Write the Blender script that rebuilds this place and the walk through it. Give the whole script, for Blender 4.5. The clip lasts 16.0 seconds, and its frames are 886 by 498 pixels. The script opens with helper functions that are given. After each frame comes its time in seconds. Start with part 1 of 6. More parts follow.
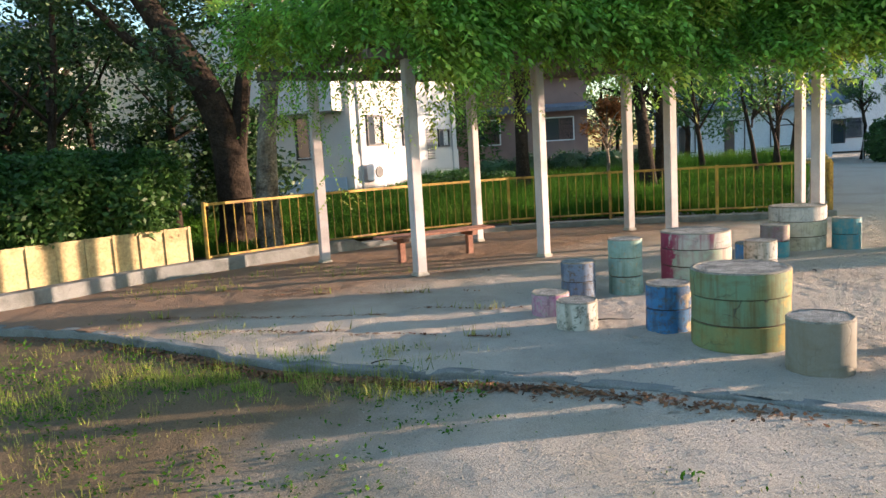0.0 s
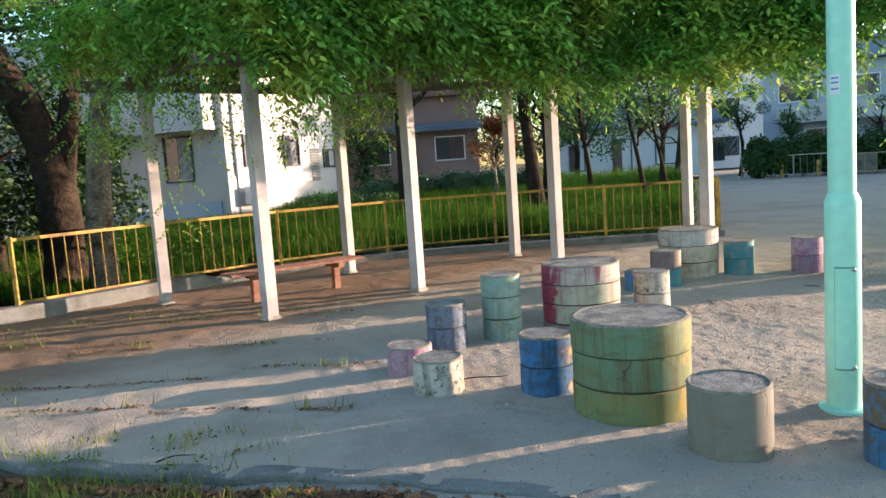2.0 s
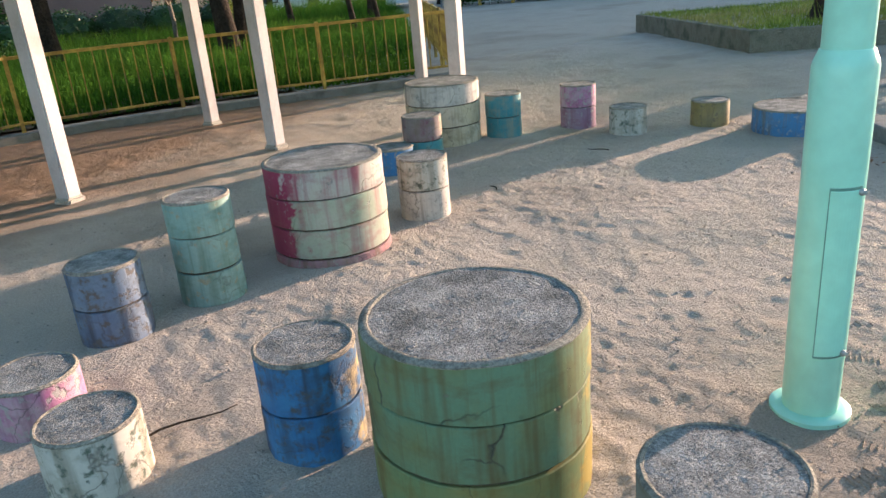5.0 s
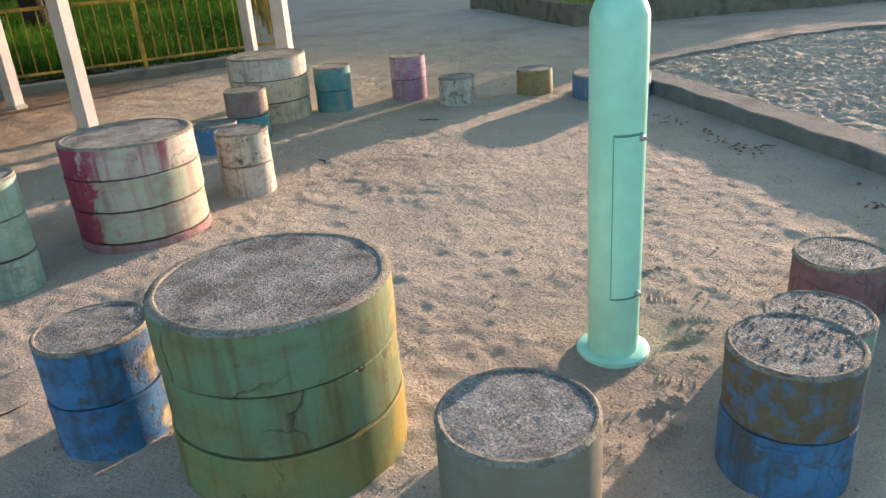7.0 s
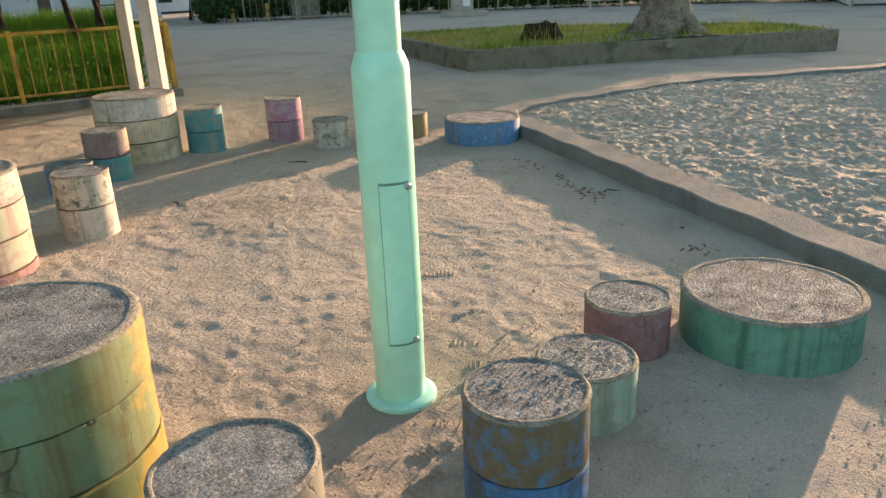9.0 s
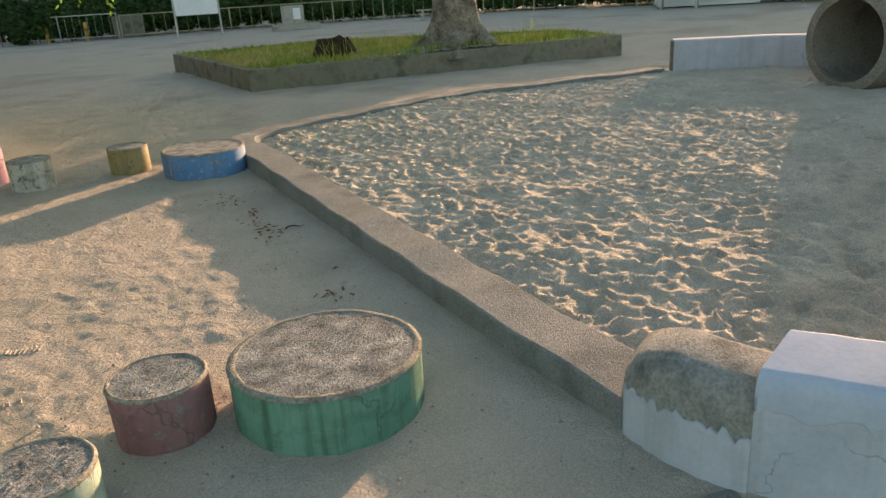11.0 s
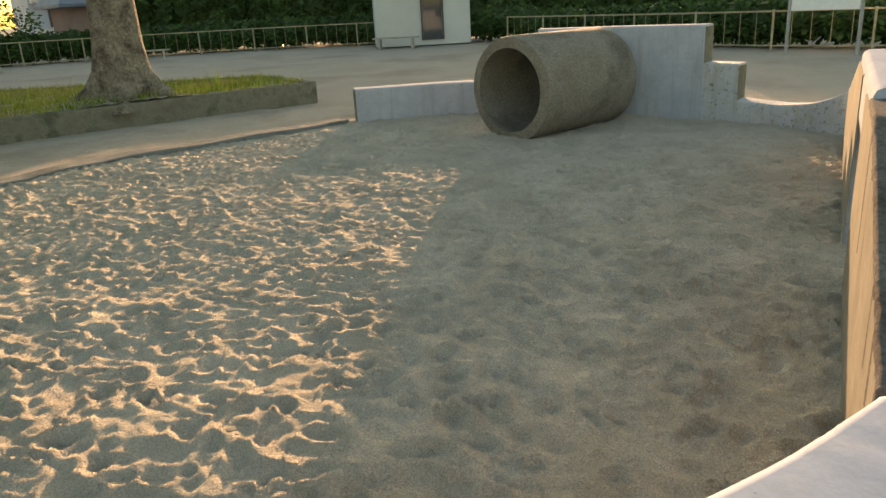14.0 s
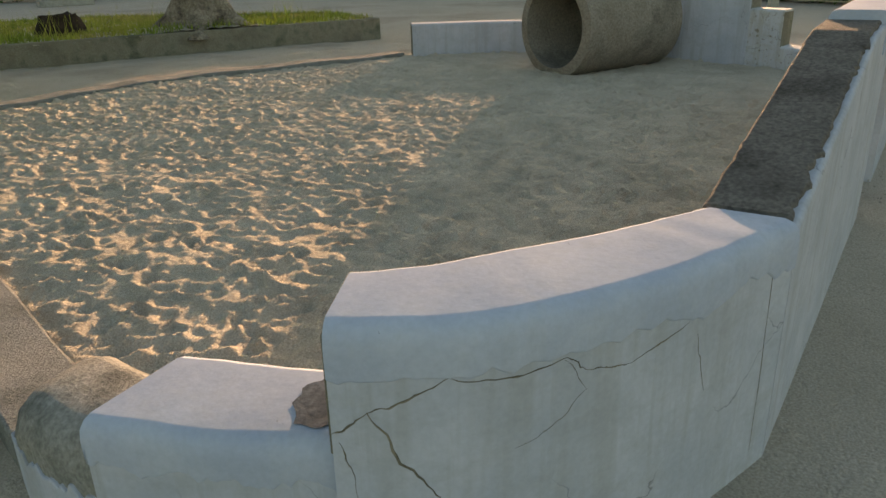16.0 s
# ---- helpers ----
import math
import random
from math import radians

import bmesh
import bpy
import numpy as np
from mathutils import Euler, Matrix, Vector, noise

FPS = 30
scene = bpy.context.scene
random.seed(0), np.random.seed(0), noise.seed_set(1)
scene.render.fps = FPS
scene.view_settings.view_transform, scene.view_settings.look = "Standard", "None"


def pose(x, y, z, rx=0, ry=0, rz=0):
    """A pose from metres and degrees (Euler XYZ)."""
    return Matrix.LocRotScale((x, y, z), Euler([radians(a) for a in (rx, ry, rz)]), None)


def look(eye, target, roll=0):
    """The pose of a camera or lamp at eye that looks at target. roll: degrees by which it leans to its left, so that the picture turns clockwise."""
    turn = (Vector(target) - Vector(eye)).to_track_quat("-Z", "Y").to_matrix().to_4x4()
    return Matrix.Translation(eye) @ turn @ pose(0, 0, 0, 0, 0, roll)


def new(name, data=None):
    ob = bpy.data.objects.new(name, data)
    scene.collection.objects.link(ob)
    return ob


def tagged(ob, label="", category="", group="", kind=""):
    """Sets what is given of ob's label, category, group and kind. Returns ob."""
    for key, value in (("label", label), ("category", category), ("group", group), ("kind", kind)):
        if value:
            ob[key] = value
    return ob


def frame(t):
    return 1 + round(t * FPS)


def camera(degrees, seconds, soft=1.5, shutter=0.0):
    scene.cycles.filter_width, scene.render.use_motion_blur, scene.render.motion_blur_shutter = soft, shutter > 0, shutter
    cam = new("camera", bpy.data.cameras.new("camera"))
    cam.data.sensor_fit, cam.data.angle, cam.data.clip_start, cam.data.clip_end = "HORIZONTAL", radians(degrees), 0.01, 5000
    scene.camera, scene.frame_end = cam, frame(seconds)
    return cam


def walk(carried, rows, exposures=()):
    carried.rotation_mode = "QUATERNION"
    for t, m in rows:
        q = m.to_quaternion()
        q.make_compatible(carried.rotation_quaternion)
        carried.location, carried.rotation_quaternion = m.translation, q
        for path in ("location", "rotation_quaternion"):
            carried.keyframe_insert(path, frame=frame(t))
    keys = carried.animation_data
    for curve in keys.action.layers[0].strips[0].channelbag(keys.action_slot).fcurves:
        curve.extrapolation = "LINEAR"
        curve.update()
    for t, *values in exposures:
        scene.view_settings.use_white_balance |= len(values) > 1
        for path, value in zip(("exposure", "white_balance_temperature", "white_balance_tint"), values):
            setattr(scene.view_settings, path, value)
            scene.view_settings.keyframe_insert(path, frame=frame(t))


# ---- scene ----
cam = camera(61.7, 16.0)
METRES, EYE, TILT, LEAN, TURN = 8.7, 1.555, 0.0, 0.0, 0.0
ROWS = [
    (0.0, 0.0, 0.0, 0.0, -0.43, -7.25, 3.36),
    (0.5, 0.0049, 0.0043, 0.0048, -3.46, -5.15, 3.93),
    (1.0, 0.0236, 0.0301, 0.0036, -5.71, -4.98, 3.62),
    (1.5, 0.046, 0.0778, 0.0018, -7.31, -6.01, 3.74),
    (2.0, 0.0626, 0.1477, -0.0006, -8.17, -6.24, 3.87),
    (2.5, 0.0803, 0.2205, -0.0002, -10.3, -6.69, 3.79),
    (3.0, 0.0898, 0.2924, 0.0063, -12.69, -7.63, 4.35),
    (3.5, 0.1079, 0.3607, 0.0044, -17.94, -9.79, 4.44),
    (4.0, 0.1228, 0.4174, 0.001, -24.05, -13.31, 4.97),
    (6.5, 0.1407, 0.4377, -0.0095, -37.22, -22.66, 4.07),
    (7.0, 0.152, 0.43, -0.0102, -42.8, -22.69, 3.96),
    (7.5, 0.1579, 0.4245, -0.0094, -46.47, -22.41, 3.72),
    (8.0, 0.1647, 0.419, -0.0088, -46.88, -21.55, 3.55),
    (10.5, 0.2957, 0.3169, -0.0101, -54.07, -18.93, 3.04),
    (11.0, 0.3304, 0.2894, -0.009, -57.92, -19.83, 3.41),
    (11.5, 0.3594, 0.2604, -0.0104, -62.36, -20.09, 3.38),
    (12.0, 0.3912, 0.2505, -0.0112, -66.93, -20.62, 3.31),
    (12.5, 0.4327, 0.2457, -0.0092, -71.27, -20.24, 3.42),
    (13.0, 0.4717, 0.2362, -0.0078, -74.73, -19.06, 2.88),
    (13.5, 0.4925, 0.2309, -0.0036, -76.74, -18.48, 2.93),
    (14.0, 0.4987, 0.2318, -0.0029, -76.58, -18.29, 2.97),
    (14.5, 0.4963, 0.2285, -0.0055, -75.11, -19.18, 2.89),
    (15.0, 0.4824, 0.2233, -0.0135, -72.92, -21.36, 2.22),
    (15.5, 0.4556, 0.2032, -0.0214, -70.8, -22.23, 1.95),
    (16.0, 0.4355, 0.1719, -0.0207, -70.51, -21.55, 1.33),
]
GAPS = [(4.2, look((1.123, 3.760, 1.585), (1.951, 5.502, 1.055), -5.2)), (6.3, look((1.187, 3.837, 1.486), (2.200, 5.383, 0.720), -4.6)),
        (8.2, look((1.464, 3.614, 1.470), (2.794, 4.924, 0.752), -3.2)), (10.3, look((2.433, 2.821, 1.465), (3.923, 3.992, 0.827), -3.1))]
walk(cam, sorted(GAPS + [(t, pose(0, 0, EYE, TILT, LEAN, TURN) @ pose(METRES * x, METRES * y, METRES * z, 90 + pitch, roll, yaw)) for t, x, y, z, yaw, pitch, roll in ROWS], key=lambda r: r[0]),
     exposures=[(0.0, 1.88, 5950, 6), (4.0, 1.88, 5750, 6), (7.0, 1.78, 6150, 7), (8.1, 1.78, 6850, 7.5), (10.5, 1.72, 7200, 9), (11.2, 1.72, 7900, 9), (12.5, 1.72, 8900, 9), (14.5, 1.68, 9400, 8.5), (15.5, 1.55, 9000, 10), (16.0, 1.47, 8800, 11)])

# ---- world, sun, exposure ----
SUN_AZ, SUN_EL = radians(84.0), radians(7.0)
world = bpy.data.worlds.new("sky")
scene.world = world
world.use_nodes = True
wn = world.node_tree.nodes
sky = wn.new("ShaderNodeTexSky")
sky.sky_type, sky.sun_disc = "NISHITA", False
sky.sun_elevation, sky.sun_rotation = SUN_EL, SUN_AZ
sky.air_density, sky.dust_density, sky.ozone_density = 1.0, 1.0, 1.4
wn["Background"].inputs["Strength"].default_value = 0.15
world.node_tree.links.new(sky.outputs[0], wn["Background"].inputs["Color"])
sun = bpy.data.lights.new("sun", "SUN")
sun.energy, sun.angle, sun.color = 4.4, radians(0.6), (1.0, 0.655, 0.46)
sun_ob = new("sun", sun)
to_sun = Vector((math.sin(SUN_AZ) * math.cos(SUN_EL), math.cos(SUN_AZ) * math.cos(SUN_EL), math.sin(SUN_EL)))
sun_ob.matrix_world = look(to_sun * 60, (0, 0, 0))


# ---- materials ----
def material(name, colours, rough=0.8, grain=30.0, stain=1.2, bump=0.15, metal=0.0, bump_scale=None, spec=0.3, vary=0.0, island=False, through_light=0.0, speckle=0.28, bump2=0.0, sweep=None):
    """Two to four base colours mixed by coarse stains and fine grain, with relief."""
    m = bpy.data.materials.new(name)
    m.use_nodes = True
    nt = m.node_tree
    b = nt.nodes["Principled BSDF"]
    b.inputs["Roughness"].default_value = rough
    b.inputs["Metallic"].default_value = metal
    b.inputs["Specular IOR Level"].default_value = spec
    tc = nt.nodes.new("ShaderNodeTexCoord")

    def noise_at(scale, detail=4.0, rough_=0.6):
        n = nt.nodes.new("ShaderNodeTexNoise")
        n.inputs["Scale"].default_value, n.inputs["Detail"].default_value, n.inputs["Roughness"].default_value = scale, detail, rough_
        nt.links.new(tc.outputs["Object"], n.inputs["Vector"])
        return n

    big, fine = noise_at(stain, 5.0), noise_at(grain, 4.0)
    ramp = nt.nodes.new("ShaderNodeValToRGB")
    els = ramp.color_ramp.elements
    lo, hi = 0.34, 0.66
    while len(els) < len(colours):
        els.new(0.5)
    for i, c in enumerate(colours):
        els[i].position = lo + (hi - lo) * i / max(1, len(colours) - 1)
        els[i].color = (*c, 1)
    nt.links.new(big.outputs["Fac"], ramp.inputs["Fac"])
    hsv = nt.nodes.new("ShaderNodeHueSaturation")
    rng = nt.nodes.new("ShaderNodeMapRange")
    rng.inputs["From Min"].default_value, rng.inputs["From Max"].default_value = 0.3, 0.7
    rng.inputs["To Min"].default_value, rng.inputs["To Max"].default_value = 1 - speckle, 1 + speckle
    nt.links.new(fine.outputs["Fac"], rng.inputs["Value"])
    val = rng.outputs[0]
    if vary:
        src = nt.nodes.new("ShaderNodeNewGeometry") if island else nt.nodes.new("ShaderNodeObjectInfo")
        r2 = nt.nodes.new("ShaderNodeMapRange")
        r2.inputs["To Min"].default_value, r2.inputs["To Max"].default_value = 1 - vary, 1 + vary
        nt.links.new(src.outputs["Random Per Island" if island else "Random"], r2.inputs["Value"])
        mul = nt.nodes.new("ShaderNodeMath")
        mul.operation = "MULTIPLY"
        nt.links.new(val, mul.inputs[0])
        nt.links.new(r2.outputs[0], mul.inputs[1])
        val = mul.outputs[0]
    nt.links.new(val, hsv.inputs["Value"])
    tone = ramp.outputs["Color"]
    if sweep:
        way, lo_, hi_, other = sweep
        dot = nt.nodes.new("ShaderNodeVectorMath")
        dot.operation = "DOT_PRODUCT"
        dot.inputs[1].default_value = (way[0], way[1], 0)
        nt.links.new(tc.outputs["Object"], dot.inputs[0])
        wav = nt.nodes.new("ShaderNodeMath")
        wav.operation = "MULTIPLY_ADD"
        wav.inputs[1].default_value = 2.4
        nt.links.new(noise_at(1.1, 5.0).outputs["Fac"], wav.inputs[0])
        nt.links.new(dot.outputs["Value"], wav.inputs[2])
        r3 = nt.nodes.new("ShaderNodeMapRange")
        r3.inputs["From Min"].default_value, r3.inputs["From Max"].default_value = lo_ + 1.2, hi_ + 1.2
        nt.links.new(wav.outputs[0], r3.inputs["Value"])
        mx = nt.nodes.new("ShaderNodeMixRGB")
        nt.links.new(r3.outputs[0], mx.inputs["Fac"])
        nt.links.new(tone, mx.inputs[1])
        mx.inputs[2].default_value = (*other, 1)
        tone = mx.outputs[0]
    nt.links.new(tone, hsv.inputs["Color"])
    nt.links.new(hsv.outputs["Color"], b.inputs["Base Color"])
    if bump:
        bn = noise_at(bump_scale or grain, 6.0, 0.65)
        bp = nt.nodes.new("ShaderNodeBump")
        bp.inputs["Strength"].default_value, bp.inputs["Distance"].default_value = bump, 0.02
        nt.links.new(bn.outputs["Fac"], bp.inputs["Height"])
        if bump2:
            bn2 = noise_at(9.0, 5.0, 0.6)
            bp2 = nt.nodes.new("ShaderNodeBump")
            bp2.inputs["Strength"].default_value, bp2.inputs["Distance"].default_value = bump2, 0.05
            nt.links.new(bn2.outputs["Fac"], bp2.inputs["Height"])
            nt.links.new(bp2.outputs["Normal"], bp.inputs["Normal"])
        nt.links.new(bp.outputs["Normal"], b.inputs["Normal"])
    if through_light:
        tr = nt.nodes.new("ShaderNodeBsdfTranslucent")
        mix = nt.nodes.new("ShaderNodeMixShader")
        mix.inputs[0].default_value = through_light
        nt.links.new(hsv.outputs["Color"], tr.inputs["Color"])
        nt.links.new(b.outputs[0], mix.inputs[1])
        nt.links.new(tr.outputs[0], mix.inputs[2])
        nt.links.new(mix.outputs[0], nt.nodes["Material Output"].inputs["Surface"])
    return m


def glass(name, tint, rough=0.05):
    m = bpy.data.materials.new(name)
    m.use_nodes = True
    b = m.node_tree.nodes["Principled BSDF"]
    b.inputs["Base Color"].default_value = (*tint, 1)
    b.inputs["Roughness"].default_value = rough
    b.inputs["Specular IOR Level"].default_value = 0.6
    return m


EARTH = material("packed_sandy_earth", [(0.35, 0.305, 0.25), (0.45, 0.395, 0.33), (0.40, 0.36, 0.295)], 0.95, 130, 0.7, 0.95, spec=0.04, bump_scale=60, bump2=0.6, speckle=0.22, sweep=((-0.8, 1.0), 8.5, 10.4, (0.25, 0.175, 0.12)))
FAR_EARTH = material("pale_packed_earth", [(0.31, 0.27, 0.22), (0.40, 0.35, 0.29), (0.36, 0.32, 0.26)], 0.95, 60, 0.35, 0.5, spec=0.03, bump_scale=30, bump2=0.4, speckle=0.3)
# The sweep blends this earth to a darker brown towards -x.
LOW_EARTH = material("bare_earth", [(0.34, 0.31, 0.25), (0.42, 0.38, 0.32), (0.46, 0.42, 0.36)], 0.95, 110, 0.9, 1.0, spec=0.04, bump_scale=55, bump2=0.7, speckle=0.25, sweep=((-1.0, 0.45), 1.4, 3.4, (0.16, 0.12, 0.075)))
SAND = material("play_sand", [(0.41, 0.37, 0.30), (0.52, 0.47, 0.385)], 0.97, 150, 2.0, 1.0, spec=0.03, bump_scale=55, bump2=0.9, speckle=0.3)
CONCRETE = material("weathered_concrete", [(0.27, 0.26, 0.22), (0.40, 0.38, 0.33), (0.33, 0.31, 0.27)], 0.9, 90, 3.0, 0.35, spec=0.06)
KERB = material("dirty_aggregate_kerb", [(0.14, 0.145, 0.135), (0.235, 0.24, 0.23), (0.19, 0.195, 0.18)], 0.92, 110, 2.2, 0.7, bump_scale=80, spec=0.03, speckle=0.3)
PIPE = material("stained_pipe_concrete", [(0.13, 0.12, 0.10), (0.22, 0.20, 0.17), (0.18, 0.16, 0.13)], 0.9, 40, 1.6, 0.3, spec=0.06)
FAR_RAIL = material("weathered_pale_railing", [(0.26, 0.22, 0.13), (0.38, 0.34, 0.24)], 0.7, 20, 2.0, 0.1)
COPING = material("bare_rough_coping", [(0.085, 0.08, 0.075), (0.15, 0.14, 0.13), (0.11, 0.105, 0.095)], 0.95, 60, 3.0, 0.6, spec=0.03, speckle=0.35)
DARK_CONCRETE = material("mossy_concrete", [(0.10, 0.11, 0.08), (0.20, 0.19, 0.15), (0.15, 0.14, 0.11)], 0.92, 70, 2.5, 0.4, spec=0.06)
GRAVEL_TOP = material("exposed_aggregate", [(0.13, 0.135, 0.13), (0.36, 0.36, 0.34)], 0.9, 130, 9.0, 0.9, bump_scale=85, speckle=0.5, spec=0.08)
POST_PAINT = material("off_white_post_paint", [(0.42, 0.38, 0.37), (0.52, 0.48, 0.47), (0.56, 0.52, 0.51)], 0.7, 40, 2.0, 0.1, speckle=0.06, spec=0.15)
MINT = material("mint_green_gloss_paint", [(0.38, 0.76, 0.60), (0.40, 0.78, 0.62)], 0.32, 12, 1.5, 0.0, spec=0.5, speckle=0.06)
YELLOW = material("rusty_yellow_paint", [(0.16, 0.085, 0.03), (0.40, 0.26, 0.05), (0.56, 0.39, 0.08)], 0.6, 30, 3.0, 0.2, spec=0.4)
BENCH_WOOD = material("faded_red_brown_wood", [(0.20, 0.09, 0.06), (0.34, 0.17, 0.11)], 0.7, 30, 6.0, 0.3)
BARK = material("dark_bark", [(0.022, 0.017, 0.013), (0.055, 0.041, 0.030)], 0.95, 24, 4.0, 1.0, bump_scale=10, spec=0.1, bump2=1.0, speckle=0.4)
GREY_BARK = material("grey_bark", [(0.075, 0.062, 0.05), (0.22, 0.19, 0.15), (0.29, 0.26, 0.21)], 0.95, 26, 3.5, 1.4, bump_scale=9, spec=0.1, bump2=1.0, speckle=0.4)
WISTERIA = material("wisteria_leaf", [(0.14, 0.33, 0.055), (0.24, 0.45, 0.075), (0.50, 0.54, 0.09)], 0.5, 5, 0.9, 0, spec=0.4, vary=0.5, island=True, through_light=0.48)
BEAM_WOOD = material("weathered_grey_brown_timber", [(0.10, 0.08, 0.065), (0.19, 0.16, 0.135), (0.24, 0.205, 0.175)], 0.85, 30, 3.0, 0.4, spec=0.2)
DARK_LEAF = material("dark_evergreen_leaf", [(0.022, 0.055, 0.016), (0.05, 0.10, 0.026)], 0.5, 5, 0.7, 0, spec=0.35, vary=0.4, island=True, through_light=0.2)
BUSH_LEAF = material("bush_leaf", [(0.03, 0.08, 0.017), (0.075, 0.15, 0.027)], 0.5, 5, 0.8, 0, spec=0.35, vary=0.4, island=True, through_light=0.35)
HEDGE_LEAF = material("clipped_hedge_leaf", [(0.03, 0.07, 0.02), (0.06, 0.12, 0.03)], 0.6, 5, 0.8, 0, spec=0.3, vary=0.35, island=True, through_light=0.25)
GRASS = material("tall_grass", [(0.03, 0.085, 0.010), (0.055, 0.135, 0.014), (0.10, 0.17, 0.024)], 0.9, 5, 0.5, 0, spec=0.08, vary=0.35, island=True, through_light=0.4)
DRY_GRASS = material("sunlit_turf", [(0.12, 0.19, 0.03), (0.26, 0.29, 0.06), (0.34, 0.28, 0.11)], 0.8, 5, 0.8, 0, spec=0.12, vary=0.35, island=True, through_light=0.4)
RED_LEAF = material("dry_red_leaf", [(0.16, 0.06, 0.02), (0.25, 0.12, 0.04)], 0.7, 5, 2.0, 0, vary=0.4, island=True, through_light=0.3)
HOUSE_WHITE = material("white_render", [(0.46, 0.46, 0.445), (0.53, 0.53, 0.52)], 0.8, 30, 0.6, 0.08, speckle=0.06)
HOUSE_GREY = material("blue_grey_render", [(0.36, 0.40, 0.46), (0.42, 0.46, 0.52)], 0.8, 30, 0.6, 0.08, speckle=0.06)
HOUSE_BROWN = material("mauve_brown_cladding", [(0.22, 0.15, 0.14), (0.28, 0.20, 0.18)], 0.8, 30, 0.6, 0.08, speckle=0.06)
ROOF = material("slate_blue_roof_tiles", [(0.10, 0.13, 0.19), (0.16, 0.19, 0.25)], 0.55, 20, 1.0, 0.3)
FRAME_DARK = material("dark_window_frame", [(0.05, 0.05, 0.05), (0.07, 0.07, 0.07)], 0.5, 10, 1.0, 0)
PANE = glass("window_glass", (0.05, 0.06, 0.07))
METAL = material("galvanised_metal", [(0.35, 0.36, 0.36), (0.45, 0.46, 0.46)], 0.45, 30, 3.0, 0.05, metal=0.7)
ASPHALT = material("pale_tarmac", [(0.30, 0.28, 0.25), (0.38, 0.35, 0.31)], 0.95, 80, 0.4, 0.2, spec=0.1)
SIGN_WHITE = material("white_board", [(0.72, 0.73, 0.74), (0.78, 0.79, 0.80)], 0.5, 10, 1.0, 0, speckle=0.06)
DEAD_LEAF = material("brown_fallen_leaf", [(0.12, 0.05, 0.025), (0.22, 0.11, 0.05)], 0.8, 8, 3.0, 0, vary=0.4, island=True)


def worn_paint(name, a, b, chip=(0.30, 0.29, 0.25), chip_at=0.62, run=(0.16, 0.13, 0.08), run_amount=0.62, crack_scale=2.6, crack_width=0.012, crack_amount=0.55, grime=0.5, spec=0.15, side=None, side_dir=(1, 0), side_at=0.2, rough=0.7, scale=4.0, chip_soft=0.10):
    """Old paint on concrete: two tones, runs of dirt, flakes down to the concrete, fine cracks; a second colour may
    cover one side, other paint on some drums, painted-in sunlight on others.
    """
    m = bpy.data.materials.new(name)
    m.use_nodes = True
    nt = m.node_tree
    b_ = nt.nodes["Principled BSDF"]
    b_.inputs["Roughness"].default_value, b_.inputs["Specular IOR Level"].default_value = rough, spec
    tc = nt.nodes.new("ShaderNodeTexCoord")
    rnd = nt.nodes.new("ShaderNodeObjectInfo")
    shift = nt.nodes.new("ShaderNodeVectorMath")
    shift.operation = "ADD"
    far = nt.nodes.new("ShaderNodeVectorMath")
    far.operation = "SCALE"
    far.inputs["Scale"].default_value = 20.0
    nt.links.new(rnd.outputs["Random"], far.inputs[0])
    nt.links.new(tc.outputs["Object"], shift.inputs[0])
    nt.links.new(far.outputs[0], shift.inputs[1])
    P = shift.outputs[0]

    def noise_of(vec, scale_, detail=5.0):
        n = nt.nodes.new("ShaderNodeTexNoise")
        n.inputs["Scale"].default_value, n.inputs["Detail"].default_value, n.inputs["Roughness"].default_value = scale_, detail, 0.62
        nt.links.new(vec, n.inputs["Vector"])
        return n.outputs["Fac"]

    def band(value, lo, hi, top=1.0):
        r = nt.nodes.new("ShaderNodeMapRange")
        r.inputs["From Min"].default_value, r.inputs["From Max"].default_value, r.inputs["To Max"].default_value = lo, hi, top
        nt.links.new(value, r.inputs["Value"])
        return r.outputs[0]

    def mix(fac, c1, c2):
        x = nt.nodes.new("ShaderNodeMixRGB")
        nt.links.new(fac, x.inputs["Fac"])
        for k, c in ((1, c1), (2, c2)):
            if isinstance(c, tuple):
                x.inputs[k].default_value = (*c, 1)
            else:
                nt.links.new(c, x.inputs[k])
        return x.outputs[0]

    col = mix(band(noise_of(P, scale), 0.38, 0.62), a, b)
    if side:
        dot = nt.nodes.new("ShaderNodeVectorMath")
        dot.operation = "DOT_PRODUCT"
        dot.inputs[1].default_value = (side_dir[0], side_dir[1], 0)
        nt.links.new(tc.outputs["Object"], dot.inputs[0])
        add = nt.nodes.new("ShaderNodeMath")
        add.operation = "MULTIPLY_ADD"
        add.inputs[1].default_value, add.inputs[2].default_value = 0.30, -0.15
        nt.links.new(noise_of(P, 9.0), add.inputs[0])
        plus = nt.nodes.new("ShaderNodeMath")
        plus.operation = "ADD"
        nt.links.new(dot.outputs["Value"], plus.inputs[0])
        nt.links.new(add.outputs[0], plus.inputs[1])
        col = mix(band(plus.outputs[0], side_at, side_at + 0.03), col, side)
    st = nt.nodes.new("ShaderNodeMapping")
    st.inputs["Scale"].default_value = (11.0, 11.0, 0.9)
    nt.links.new(P, st.inputs["Vector"])
    col = mix(band(noise_of(st.outputs[0], 1.0, 3.0), 0.51, 0.66, run_amount), col, run)
    smear = nt.nodes.new("ShaderNodeMapping")
    smear.inputs["Scale"].default_value = (7.0, 7.0, 13.0)
    nt.links.new(P, smear.inputs["Vector"])
    col = mix(band(noise_of(smear.outputs[0], 1.0, 9.0), 0.50, 0.68, grime), col, run)
    drip = nt.nodes.new("ShaderNodeMapping")
